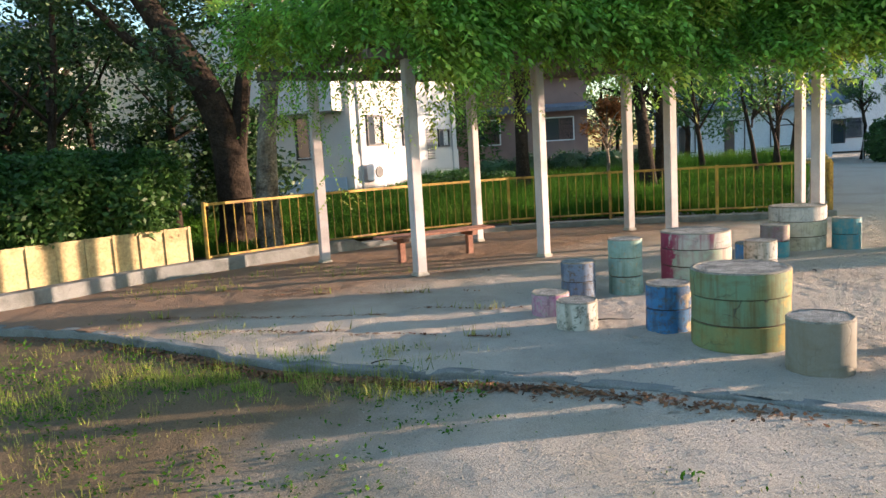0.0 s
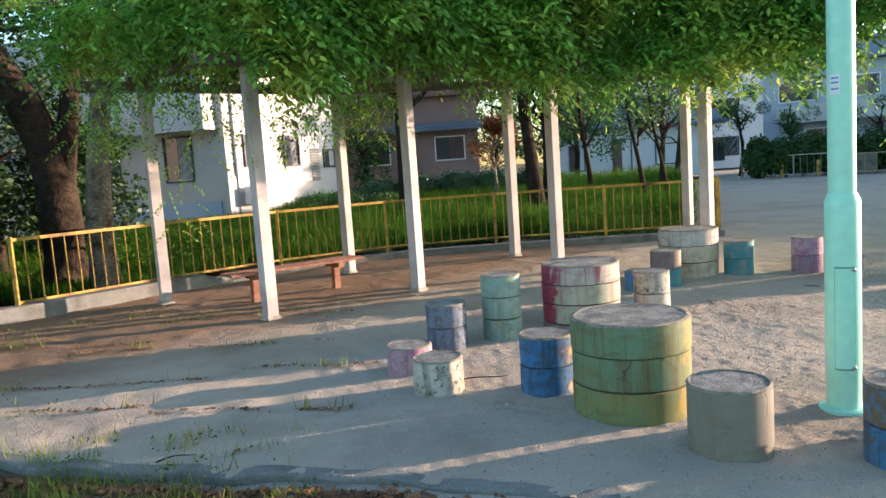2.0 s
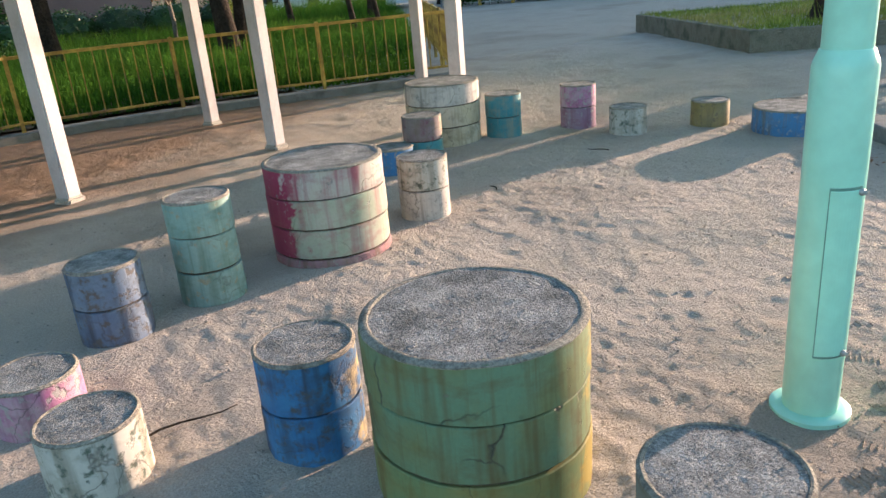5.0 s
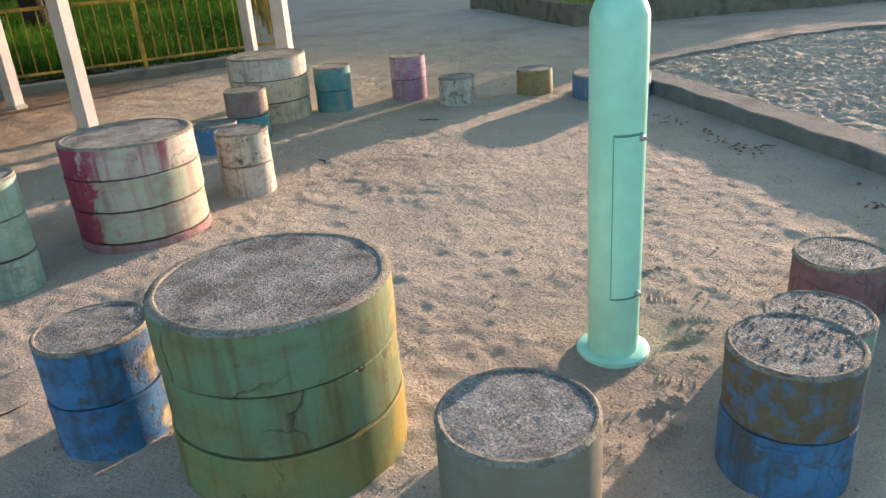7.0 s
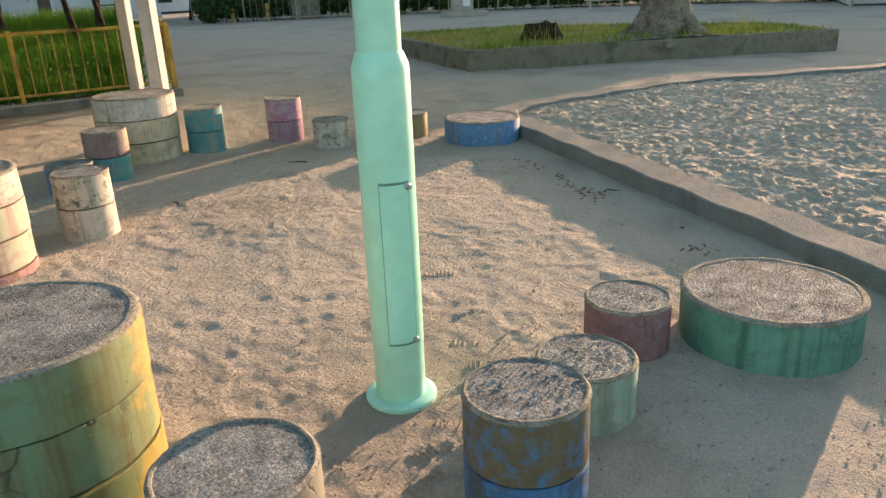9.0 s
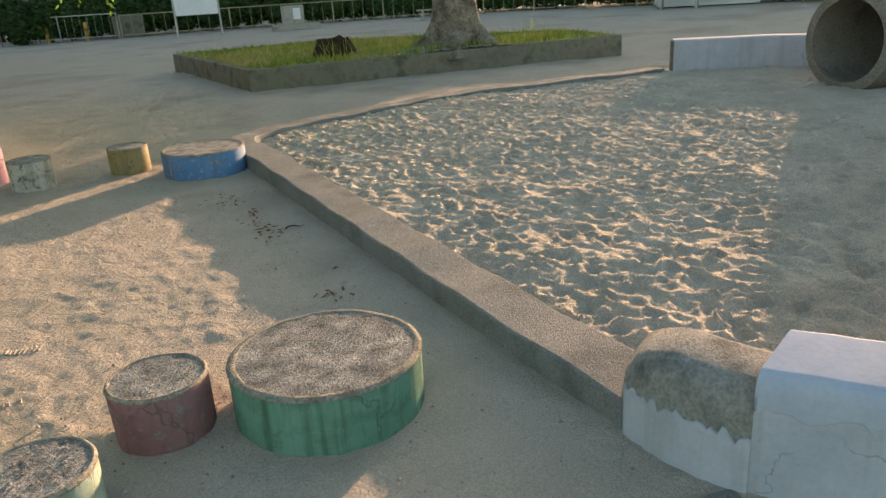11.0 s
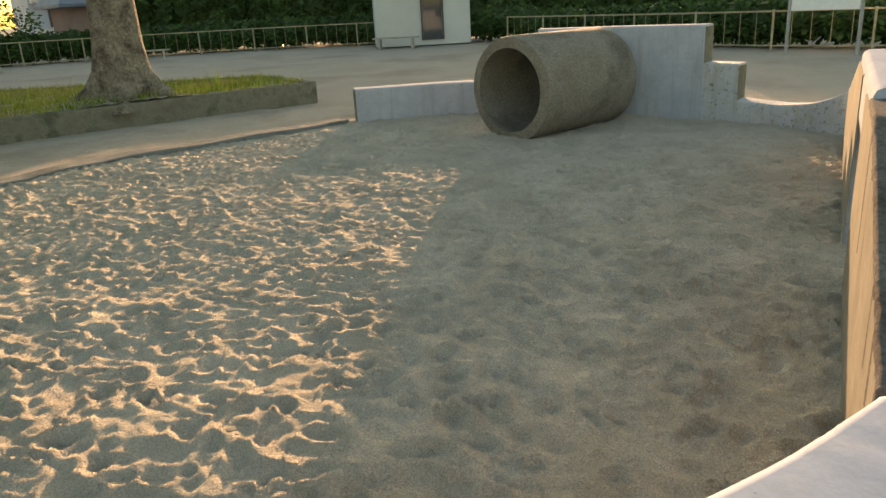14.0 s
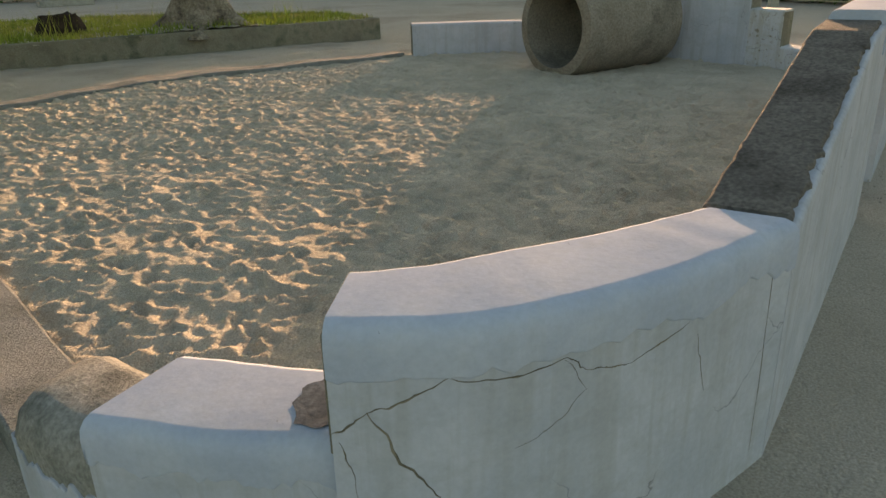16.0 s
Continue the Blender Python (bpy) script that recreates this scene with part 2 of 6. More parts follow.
    drip.inputs["Scale"].default_value = (34.0, 34.0, 2.2)
    nt.links.new(P, drip.inputs["Vector"])
    col = mix(band(noise_of(drip.outputs[0], 1.0, 6.0), 0.54, 0.72, grime), col, run)
    flakes = noise_of(P, 22.0, 8.0)
    chips = band(flakes, chip_at - 0.01, chip_at + chip_soft)
    col = mix(chips, col, chip)
    wob = nt.nodes.new("ShaderNodeTexNoise")
    wob.inputs["Scale"].default_value, wob.inputs["Detail"].default_value = 5.0, 4.0
    nt.links.new(P, wob.inputs["Vector"])
    warp = nt.nodes.new("ShaderNodeVectorMath")
    warp.operation = "MULTIPLY_ADD"
    warp.inputs[1].default_value = (0.28, 0.28, 0.28)
    nt.links.new(wob.outputs["Color"], warp.inputs[0])
    nt.links.new(P, warp.inputs[2])
    vor = nt.nodes.new("ShaderNodeTexVoronoi")
    vor.feature = "DISTANCE_TO_EDGE"
    vor.inputs["Scale"].default_value = crack_scale
    nt.links.new(warp.outputs[0], vor.inputs["Vector"])
    line_ = band(vor.outputs["Distance"], crack_width, 0.0, crack_amount)
    some = nt.nodes.new("ShaderNodeMath")
    some.operation = "MULTIPLY"
    nt.links.new(line_, some.inputs[0])
    nt.links.new(band(noise_of(P, 1.7, 2.0), 0.44, 0.56), some.inputs[1])
    col = mix(some.outputs[0], col, (0.06, 0.055, 0.045))
    fine = nt.nodes.new("ShaderNodeHueSaturation")
    nt.links.new(band(noise_of(P, 60.0), 0.25, 0.75), fine.inputs["Value"])
    fine.inputs["Value"].default_value = 1.0
    r = nt.nodes.new("ShaderNodeMapRange")
    r.inputs["To Min"].default_value, r.inputs["To Max"].default_value = 0.86, 1.14
    nt.links.new(noise_of(P, 60.0), r.inputs["Value"])
    nt.links.new(r.outputs[0], fine.inputs["Value"])
    nt.links.new(col, fine.inputs["Color"])
    nt.links.new(fine.outputs[0], b_.inputs["Base Color"])
    depth = nt.nodes.new("ShaderNodeMath")
    depth.operation = "ADD"
    nt.links.new(chips, depth.inputs[0])
    nt.links.new(some.outputs[0], depth.inputs[1])
    bp = nt.nodes.new("ShaderNodeBump")
    bp.invert = True
    bp.inputs["Strength"].default_value, bp.inputs["Distance"].default_value = 0.7, 0.004
    nt.links.new(depth.outputs[0], bp.inputs["Height"])
    bp2 = nt.nodes.new("ShaderNodeBump")
    bp2.inputs["Strength"].default_value, bp2.inputs["Distance"].default_value = 0.2, 0.006
    nt.links.new(noise_of(P, 22.0), bp2.inputs["Height"])
    nt.links.new(bp2.outputs["Normal"], bp.inputs["Normal"])
    nt.links.new(bp.outputs["Normal"], b_.inputs["Normal"])
    return m


WHITE_WALL = worn_paint("worn_white_paint", (0.36, 0.395, 0.455), (0.42, 0.45, 0.51), (0.30, 0.29, 0.26), 0.70, (0.31, 0.325, 0.335), 0.5, 1.3, 0.004, 0.5, grime=0.4, spec=0.02, rough=1.0)
WHITE_COAT = worn_paint("thick_bluish_white_paint", (0.345, 0.40, 0.50), (0.41, 0.46, 0.545), (0.30, 0.32, 0.34), 0.74, (0.36, 0.39, 0.43), 0.25, 1.0, 0.003, 0.0, grime=0.15, spec=0.02, rough=1.0, chip_soft=0.03)
# Beige kept dark so that the inner face's shade sits in its colour.
SHADED_BEIGE = worn_paint("shaded_beige_wall", (0.22, 0.205, 0.17), (0.27, 0.255, 0.215), (0.20, 0.18, 0.14), 0.66, (0.20, 0.19, 0.15), 0.4, 1.3, 0.004, 0.5, grime=0.4, spec=0.02, rough=1.0)

CHIPPED_WALL = worn_paint("chipped_white_wall_paint", (0.44, 0.46, 0.50), (0.50, 0.52, 0.55), (0.20, 0.16, 0.11), 0.585, (0.38, 0.35, 0.28), 0.4, 1.6, 0.006, 0.7, rough=0.75)


# ---- mesh helpers ----
def mesh_object(name, verts, faces, mat, parent=None, smooth=False):
    me = bpy.data.meshes.new(name)
    me.from_pydata([tuple(v) for v in verts], [], [tuple(f) for f in faces])
    me.materials.append(mat)
    if smooth:
        me.polygons.foreach_set("use_smooth", [True] * len(me.polygons))
    me.update()
    ob = new(name, me)
    ob.parent = parent
    return ob


def quads_object(name, corners, mat, parent=None):
    """corners: (n, 4, 3) array, one loose quad each."""
    n = len(corners)
    me = bpy.data.meshes.new(name)
    me.vertices.add(n * 4)
    me.vertices.foreach_set("co", corners.astype(np.float32).ravel())
    me.loops.add(n * 4)
    me.loops.foreach_set("vertex_index", np.arange(n * 4, dtype=np.int32))
    me.polygons.add(n)
    me.polygons.foreach_set("loop_start", np.arange(0, n * 4, 4, dtype=np.int32))
    me.materials.append(mat)
    me.update(calc_edges=True)
    me.validate()
    ob = new(name, me)
    ob.parent = parent
    return ob


def part(name, bm, mat, parent=None, label="", smooth=False, sharp=35):
    me = bpy.data.meshes.new(name)
    bmesh.ops.recalc_face_normals(bm, faces=bm.faces)
    bm.to_mesh(me)
    bm.free()
    me.materials.append(mat)
    if smooth:
        me.polygons.foreach_set("use_smooth", [True] * len(me.polygons))
        me.set_sharp_from_angle(angle=radians(sharp))
    ob = new(name, me)
    ob.parent = parent
    if label:
        ob["label"] = label
    return ob


def add_box(bm, size, m, bevel=0.0):
    """A box of that size, its base centre at the pose m."""
    b2 = bmesh.new()
    bmesh.ops.create_cube(b2, size=1)
    bmesh.ops.transform(b2, matrix=Matrix.Diagonal((*size, 1)) @ Matrix.Translation((0, 0, 0.5)), verts=b2.verts)
    if bevel:
        bmesh.ops.bevel(b2, geom=b2.edges[:], offset=bevel, segments=2, affect="EDGES")
    b2.transform(m)
    me = bpy.data.meshes.new("tmp")
    b2.to_mesh(me)
    b2.free()
    bm.from_mesh(me)
    bpy.data.meshes.remove(me)
    return bm


def box(size, m, bevel=0.0):
    return add_box(bmesh.new(), size, m, bevel)


def beam_between(bm, a, b, w, h, bevel=0.0):
    """A bar of that section from a to b (its middle line)."""
    a, b = Vector(a), Vector(b)
    d = b - a
    m = Matrix.Translation(a) @ d.to_track_quat("Z", "Y").to_matrix().to_4x4()
    return add_box(bm, (w, h, d.length), m, bevel)


def lathe(profile, sides=32):
    """profile: (r, z) pairs from the bottom middle to the top middle."""
    bm = bmesh.new()
    rings = []
    for r, z in profile:
        if r < 1e-5:
            rings.append([bm.verts.new((0, 0, z))])
        else:
            rings.append([bm.verts.new((r * math.cos(2 * math.pi * i / sides), r * math.sin(2 * math.pi * i / sides), z)) for i in range(sides)])
    for a, b in zip(rings, rings[1:]):
        for i in range(sides):
            j = (i + 1) % sides
            if len(a) == 1 and len(b) == 1:
                continue
            if len(a) == 1:
                bm.faces.new((a[0], b[j], b[i]))
            elif len(b) == 1:
                bm.faces.new((a[i], a[j], b[0]))
            else:
                bm.faces.new((a[i], a[j], b[j], b[i]))
    return bm


def tube(bm, points, radii, sides=10):
    """A tapered limb along points."""
    rings = []
    pts = [Vector(p) for p in points]
    for k, p in enumerate(pts):
        d = (pts[min(k + 1, len(pts) - 1)] - pts[max(k - 1, 0)]).normalized()
        q = d.to_track_quat("Z", "Y").to_matrix()
        rings.append([bm.verts.new(p + q @ Vector((radii[k] * math.cos(2 * math.pi * i / sides), radii[k] * math.sin(2 * math.pi * i / sides), 0))) for i in range(sides)])
    for a, b in zip(rings, rings[1:]):
        for i in range(sides):
            j = (i + 1) % sides
            bm.faces.new((a[i], a[j], b[j], b[i]))
    bm.faces.new(rings[0][::-1])
    bm.faces.new(rings[-1])
    return bm


def empty(name, x, y, z=0.0, rz=0.0):
    ob = new(name)
    ob.matrix_basis = pose(x, y, z, 0, 0, rz)
    return ob


def unit(v):
    return v / np.maximum(np.linalg.norm(v, axis=-1, keepdims=True), 1e-9)


RNG = np.random.default_rng(7)


def leaf_quads(points, length, width, droop=0.0, rng=RNG):
    """One pointed leaf at each point, turned at random."""
    n = len(points)
    d = rng.normal(size=(n, 3))
    d[:, 2] = d[:, 2] * 0.6 - droop
    d = unit(d)
    s = unit(np.cross(d, rng.normal(size=(n, 3))))
    k = rng.uniform(0.6, 1.3, (n, 1))
    L, W = length * k, width * k
    return np.stack([points, points + d * L * 0.5 + s * W * 0.5, points + d * L, points + d * L * 0.5 - s * W * 0.5], axis=1)


def frond_quads(points, heading, length, rng=RNG, pairs=5):
    """Feather-shaped leaves: pairs of leaflets along a drooping stalk."""
    n = len(points)
    d = unit(heading)
    s = unit(np.cross(d, np.array([0.0, 0.0, 1.0]) + rng.normal(size=(n, 3)) * 0.35))
    L = length * rng.uniform(0.6, 1.25, (n, 1))
    out = []
    for k in range(pairs * 2 + 1):
        f = (k // 2 + 1) / (pairs + 1)
        stem = points + d * L * f - np.array([0, 0, 1.0]) * L * 0.35 * f * f
        side = 0.0 if k == pairs * 2 else (1.0 if k % 2 else -1.0)
        ld = unit(d * (0.45 if side else 1.0) + s * side - np.array([0, 0, 0.45]) + rng.normal(size=(n, 3)) * 0.15)
        up = unit(np.cross(ld, s * 0.2 + np.array([0, 0, 1.0]) + rng.normal(size=(n, 3)) * 0.3))
        ll = L * 0.27 * (1 - 0.25 * abs(f - 0.55))
        out.append(np.stack([stem, stem + ld * ll * 0.42 + up * ll * 0.21, stem + ld * ll, stem + ld * ll * 0.42 - up * ll * 0.21], axis=1))
    return np.concatenate(out)


def blob_points(centres, radii, count, rng=RNG, shell=0.55):
    """Points in the outer shells of ellipsoids."""
    c = np.array(centres, float)
    r = np.array(radii, float)
    pick = rng.integers(0, len(c), count)
    u = unit(rng.normal(size=(count, 3)))
    f = shell + (1 - shell) * rng.uniform(0, 1, (count, 1)) ** 0.6
    return c[pick] + u * f * r[pick]


def grass_quads(xy, z, height, width, rng=RNG):
    n = len(xy)
    a = rng.uniform(0, 2 * math.pi, n)
    h = height * rng.uniform(0.45, 1.25, n)
    lean = rng.normal(size=(n, 2)) * 0.28 * h[:, None]
    side = np.stack([np.cos(a), np.sin(a), np.zeros(n)], 1) * width * 0.5
    base = np.column_stack([xy, z])
    top = base + np.column_stack([lean, h])
    mid = base + np.column_stack([lean * 0.35, h * 0.55])
    return np.stack([base - side, base + side, mid * 0 + top + side * 0.15, top - side * 0.15], axis=1)


def value_noise(x, y, scale, seed):
    """Smooth noise in -1..1 on arrays."""
    g = np.random.default_rng(seed).uniform(-1, 1, (256, 256))
    u, v = x / scale + 1000.0, y / scale + 1000.0
    i, j = np.floor(u).astype(int), np.floor(v).astype(int)
    f, h = u - i, v - j
    f, h = f * f * (3 - 2 * f), h * h * (3 - 2 * h)
    at = lambda a, b: g[a % 256, b % 256]
    return (at(i, j) * (1 - f) + at(i + 1, j) * f) * (1 - h) + (at(i, j + 1) * (1 - f) + at(i + 1, j + 1) * f) * h


def inside(poly, x, y):
    """Which of the points lie in the polygon."""
    hit = np.zeros(x.shape, bool)
    n = len(poly)
    for k in range(n):
        (x0, y0), (x1, y1) = poly[k], poly[(k + 1) % n]
        if y0 == y1:
            continue
        c = (y0 > y) != (y1 > y)
        hit ^= c & (x < (x1 - x0) * (y - y0) / (y1 - y0) + x0)
    return hit


def smooth_line(points, step=0.15):
    """A Catmull-Rom line through points, in even short steps."""
    p = [np.array(q, float) for q in points]
    p = [2 * p[0] - p[1]] + p + [2 * p[-1] - p[-2]]
    out = []
    for k in range(1, len(p) - 2):
        n = max(2, int(np.linalg.norm(p[k + 1] - p[k]) / step))
        for t in np.arange(n) / n:
            out.append(0.5 * (2 * p[k] + (p[k + 1] - p[k - 1]) * t + (2 * p[k - 1] - 5 * p[k] + 4 * p[k + 1] - p[k + 2]) * t * t + (3 * p[k] - p[k - 1] - 3 * p[k + 1] + p[k + 2]) * t ** 3))
    out.append(p[-2])
    return [tuple(q) for q in out]


def sheet(name, x0, x1, y0, y1, step, height, mat, keep=None, kind="structure"):
    """A ground sheet as a grid; height(x, y) on arrays; keep(x, y) picks the cells."""
    xs, ys = np.arange(x0, x1 + step / 2, step), np.arange(y0, y1 + step / 2, step)
    X, Y = np.meshgrid(xs, ys)
    Z = height(X, Y)
    nx = len(xs)
    idx = np.arange(len(ys) * nx).reshape(len(ys), nx)
    f = np.stack([idx[:-1, :-1], idx[:-1, 1:], idx[1:, 1:], idx[1:, :-1]], -1).reshape(-1, 4)
    if keep is not None:
        cx, cy = (X[:-1, :-1] + step / 2).ravel(), (Y[:-1, :-1] + step / 2).ravel()
        f = f[keep(cx, cy)]
    used, inv = np.unique(f, return_inverse=True)
    co = np.column_stack([X.ravel(), Y.ravel(), Z.ravel()])[used]
    return mesh_object(name, co, inv.reshape(-1, 4), mat, smooth=True)


def ribbon_wall(bm, outer, inner, z0, z1, edge_r=0.012):
    """A closed wall between two lines of plan points of equal length, from z0 to z1 (z1 may be a list)."""
    n = len(outer)
    tops = z1 if isinstance(z1, (list, tuple)) else [z1] * n
    r = []
    for k in range(n):
        (ox, oy), (ix, iy) = outer[k], inner[k]
        wide = max(math.hypot(ix - ox, iy - oy), 0.01)
        dx, dy = (ix - ox) / wide * edge_r * 0.35, (iy - oy) / wide * edge_r * 0.35
        h = tops[k]
        r.append([bm.verts.new(c) for c in ((ox, oy, z0), (ox, oy, h - edge_r), (ox + dx, oy + dy, h - 0.3 * edge_r), (ox + 2.8 * dx, oy + 2.8 * dy, h), (ix - 2.8 * dx, iy - 2.8 * dy, h), (ix - dx, iy - dy, h - 0.3 * edge_r), (ix, iy, h - edge_r), (ix, iy, z0))])
    for a, b in zip(r, r[1:]):
        for i in range(7):
            bm.faces.new((a[i], b[i], b[i + 1], a[i + 1]))
    bm.faces.new(r[0])
    bm.faces.new(r[-1][::-1])
    return bm


def offset_line(line, d):
    """The line moved by d to its left."""
    out = []
    for k in range(len(line)):
        a, b = np.array(line[max(k - 1, 0)]), np.array(line[min(k + 1, len(line) - 1)])
        t = (b - a) / np.linalg.norm(b - a)
        out.append((line[k][0] - t[1] * d, line[k][1] + t[0] * d))
    return out


# ---- ground, plaza, sand pit ----
SLAB_EDGE = [(-6.2, 8.4), (-4.1, 7.6), (-2.45, 6.6), (-1.33, 5.8), (0.3, 5.12), (1.4, 4.58), (2.4, 4.0), (2.9, 3.78), (4.0, 3.15), (4.86, 2.72)]
PIT_INNER = [(5.2, 3.1), (7.7, 7.55), (8.15, 8.05), (9.0, 8.2), (9.7, 8.15), (11.0, 7.75), (12.0, 7.2), (14.2, 5.75), (14.75, 4.4), (14.75, 3.0), (14.3, 1.8), (13.7, 0.8), (12.75, -0.13), (5.9, 1.48), (5.35, 1.9), (5.15, 2.3)]


def dimpled(z, x, y, dimples):
    """z with small pits pressed into it, each with a raised rim."""
    flat = z.copy()
    step = x[0, 1] - x[0, 0]
    for cx, cy, r, d, a in dimples:
        i0, i1 = int((cx - 2.2 * r - x[0, 0]) / step), int((cx + 2.2 * r - x[0, 0]) / step) + 1
        j0, j1 = int((cy - 2.2 * r - y[0, 0]) / step), int((cy + 2.2 * r - y[0, 0]) / step) + 1
        i0, j0 = max(i0, 0), max(j0, 0)
        if i1 <= i0 or j1 <= j0 or i0 >= x.shape[1] or j0 >= x.shape[0]:
            continue
        dx, dy = x[j0:j1, i0:i1] - cx, y[j0:j1, i0:i1] - cy
        u, v = dx * math.cos(a) + dy * math.sin(a), -dx * math.sin(a) + dy * math.cos(a)
        q = (u / r) ** 2 + (v / (0.62 * r)) ** 2
        flat[j0:j1, i0:i1] += d * (-np.exp(-q * 1.6) + 0.55 * np.exp(-((np.sqrt(q) - 1.25) / 0.3) ** 2))
    return flat


def low_height(x, y):
    rise = np.clip((x + 0.8) / 2.0, 0, 1)
    return -0.085 + 0.045 * rise * rise * (3 - 2 * rise) + (0.02 - 0.012 * rise) * value_noise(x, y, 1.3, 1) + 0.007 * value_noise(x, y, 0.35, 2) + 0.004 * value_noise(x, y, 0.12, 7)


def plaza_height(x, y):
    return -0.02 + 0.010 * value_noise(x, y, 0.9, 3) + 0.008 * value_noise(x, y, 0.22, 4) + 0.006 * value_noise(x, y, 0.09, 5)


edge_line = [(x, y + 0.035 * math.sin(x * 3.1) * math.sin(x * 1.3 + 1) + 0.02 * math.sin(x * 11)) for x, y in smooth_line(SLAB_EDGE, 0.12)]
PLAZA = edge_line + [(4.86, 2.2), (5.3, 1.0), (12.9, -1.0), (12.9, -4.5), (40, -4.5), (40, 44), (-9, 44), (-9, 8.4)]
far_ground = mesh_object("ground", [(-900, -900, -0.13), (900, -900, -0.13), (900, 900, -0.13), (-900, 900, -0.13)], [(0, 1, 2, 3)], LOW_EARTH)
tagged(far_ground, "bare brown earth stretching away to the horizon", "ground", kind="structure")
tagged(sheet("lower_ground", -9, 12, -6, 9.4, 0.06, low_height, LOW_EARTH), "earth with sparse weeds below the slab edge, darker to the left", "ground", kind="structure")
NEAR = (0.2, 8.0, 2.6, 9.8)
near_rng = np.random.default_rng(33)
PRINTS = np.column_stack([near_rng.uniform(0.2, 8, 500), near_rng.uniform(2.6, 9.8, 500), near_rng.uniform(0.05, 0.13, 500), near_rng.uniform(0.0003, 0.001, 500), near_rng.uniform(0, math.pi, 500)])


def trodden_height(x, y):
    z = -0.02 + 0.010 * value_noise(x, y, 0.9, 3) + 0.003 * value_noise(x, y, 0.22, 4) + 0.003 * value_noise(x, y, 0.09, 5) + 0.002 * value_noise(x, y, 0.05, 6)
    z += 0.003 * (1 - np.abs(value_noise(x, y * 0.7, 0.2, 45))) ** 4 + (0.3 + 0.7 * np.clip(0.5 + 0.9 * value_noise(x, y, 0.6, 49), 0, 1)) * (0.0045 * (1 - np.abs(value_noise(x, y, 0.06, 46))) ** 4 + 0.0022 * value_noise(x, y, 0.036, 48)) - 0.002
    deep = dimpled(z, x, y, PRINTS)
    rim = np.clip(np.minimum(np.minimum(x - 0.2, 8.0 - x), np.minimum(y - 2.6, 9.8 - y)) / 0.3, 0, 1)
    return plaza_height(x, y) * (1 - rim) + deep * rim


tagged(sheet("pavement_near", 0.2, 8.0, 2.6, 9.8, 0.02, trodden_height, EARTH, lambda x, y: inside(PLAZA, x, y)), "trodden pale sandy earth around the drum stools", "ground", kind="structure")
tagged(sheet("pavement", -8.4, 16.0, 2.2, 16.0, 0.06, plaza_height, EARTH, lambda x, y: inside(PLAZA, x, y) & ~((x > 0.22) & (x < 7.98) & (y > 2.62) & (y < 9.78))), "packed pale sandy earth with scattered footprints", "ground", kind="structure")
tagged(sheet("pavement_far", -8.4, 40, -4.5, 44, 0.4, lambda x, y: plaza_height(x, y) - 0.03, FAR_EARTH, lambda x, y: inside(PLAZA, x, y) & ~((x < 15.6) & (y > 2.6) & (y < 15.6))), "wide pale packed-earth square", "ground", kind="structure")

dimple_rng = np.random.default_rng(21)
DIMPLES = np.column_stack([dimple_rng.uniform(4.8, 15, 6500), dimple_rng.uniform(-0.6, 8.6, 6500), dimple_rng.uniform(0.035, 0.10, 6500), dimple_rng.uniform(0.004, 0.024, 6500), dimple_rng.uniform(0, math.pi, 6500)])


def sand_height(x, y):
    ridge = lambda k, sd: (1 - np.abs(value_noise(x + 0.05 * value_noise(x, y, 0.2, sd + 1), y * 0.55, k, sd))) ** 3
    z = 0.014 + 0.014 * value_noise(x, y, 0.7, 11) + 0.010 * ridge(0.26, 41) + 0.016 * ridge(0.10, 47) ** 1.2 + 0.011 * ridge(0.055, 43) + 0.003 * value_noise(x, y, 0.05, 14)
    return np.maximum(dimpled(z, x, y, DIMPLES), -0.012)


sand = sheet("sand", 4.8, 15.2, -0.6, 8.6, 0.02, sand_height, SAND, lambda x, y: inside([((px - 10) * 1.025 + 10, (py - 3.6) * 1.035 + 3.6) for px, py in PIT_INNER], x, y))
tagged(sand, "pale loose sand trampled into many footprints", "sand", kind="structure")

# concrete lip along the edge of the slab
bm = bmesh.new()
lip = edge_line
ribbon_wall(bm, offset_line(lip, -0.02), offset_line(lip, 0.10), -0.15, [-0.016 + 0.014 * math.sin(k * 1.7) * math.sin(k * 0.37) for k in range(len(lip))])
tagged(part("edging_trim", bm, KERB, smooth=True, sharp=20), "worn concrete edging strip broken in places", "edging", kind="structure")

# kerb round the sand pit
kerb_out = smooth_line([(5.0, 3.2), (5.58, 4.26), (7.47, 7.56), (7.72, 8.1), (8.15, 8.5), (8.9, 8.58), (9.7, 8.45), (11.4, 7.95), (12.3, 7.4), (14.25, 6.0)], 0.15)
bm = bmesh.new()
ribbon_wall(bm, kerb_out, offset_line(kerb_out, -0.28), -0.1, [0.105 - 0.035 * min(1, max(0, (x - 8.0) / 1.5)) + 0.008 * math.sin(x * 9 + y * 5) for x, y in kerb_out])
tagged(part("sandpit_kerb", bm, KERB, smooth=True, sharp=15), "rough grey concrete kerb around the sand pit", "kerb", kind="structure")

# white stepped wall round the sand pit
outer_1, inner_1 = [(4.87, 2.80), (4.90, 2.5), (4.98, 2.17)], [(5.21, 2.76), (5.24, 2.5), (5.27, 2.24)]
W2_OUT = smooth_line([(4.93, 2.17), (5.02, 1.93), (5.14, 1.76), (5.44, 1.49), (5.83, 1.24)], 0.06)
W2_IN = smooth_line([(5.20, 2.235), (5.30, 2.075), (5.465, 1.895), (5.65, 1.70), (5.885, 1.492)], 0.06)
m_n = min(len(W2_OUT), len(W2_IN))


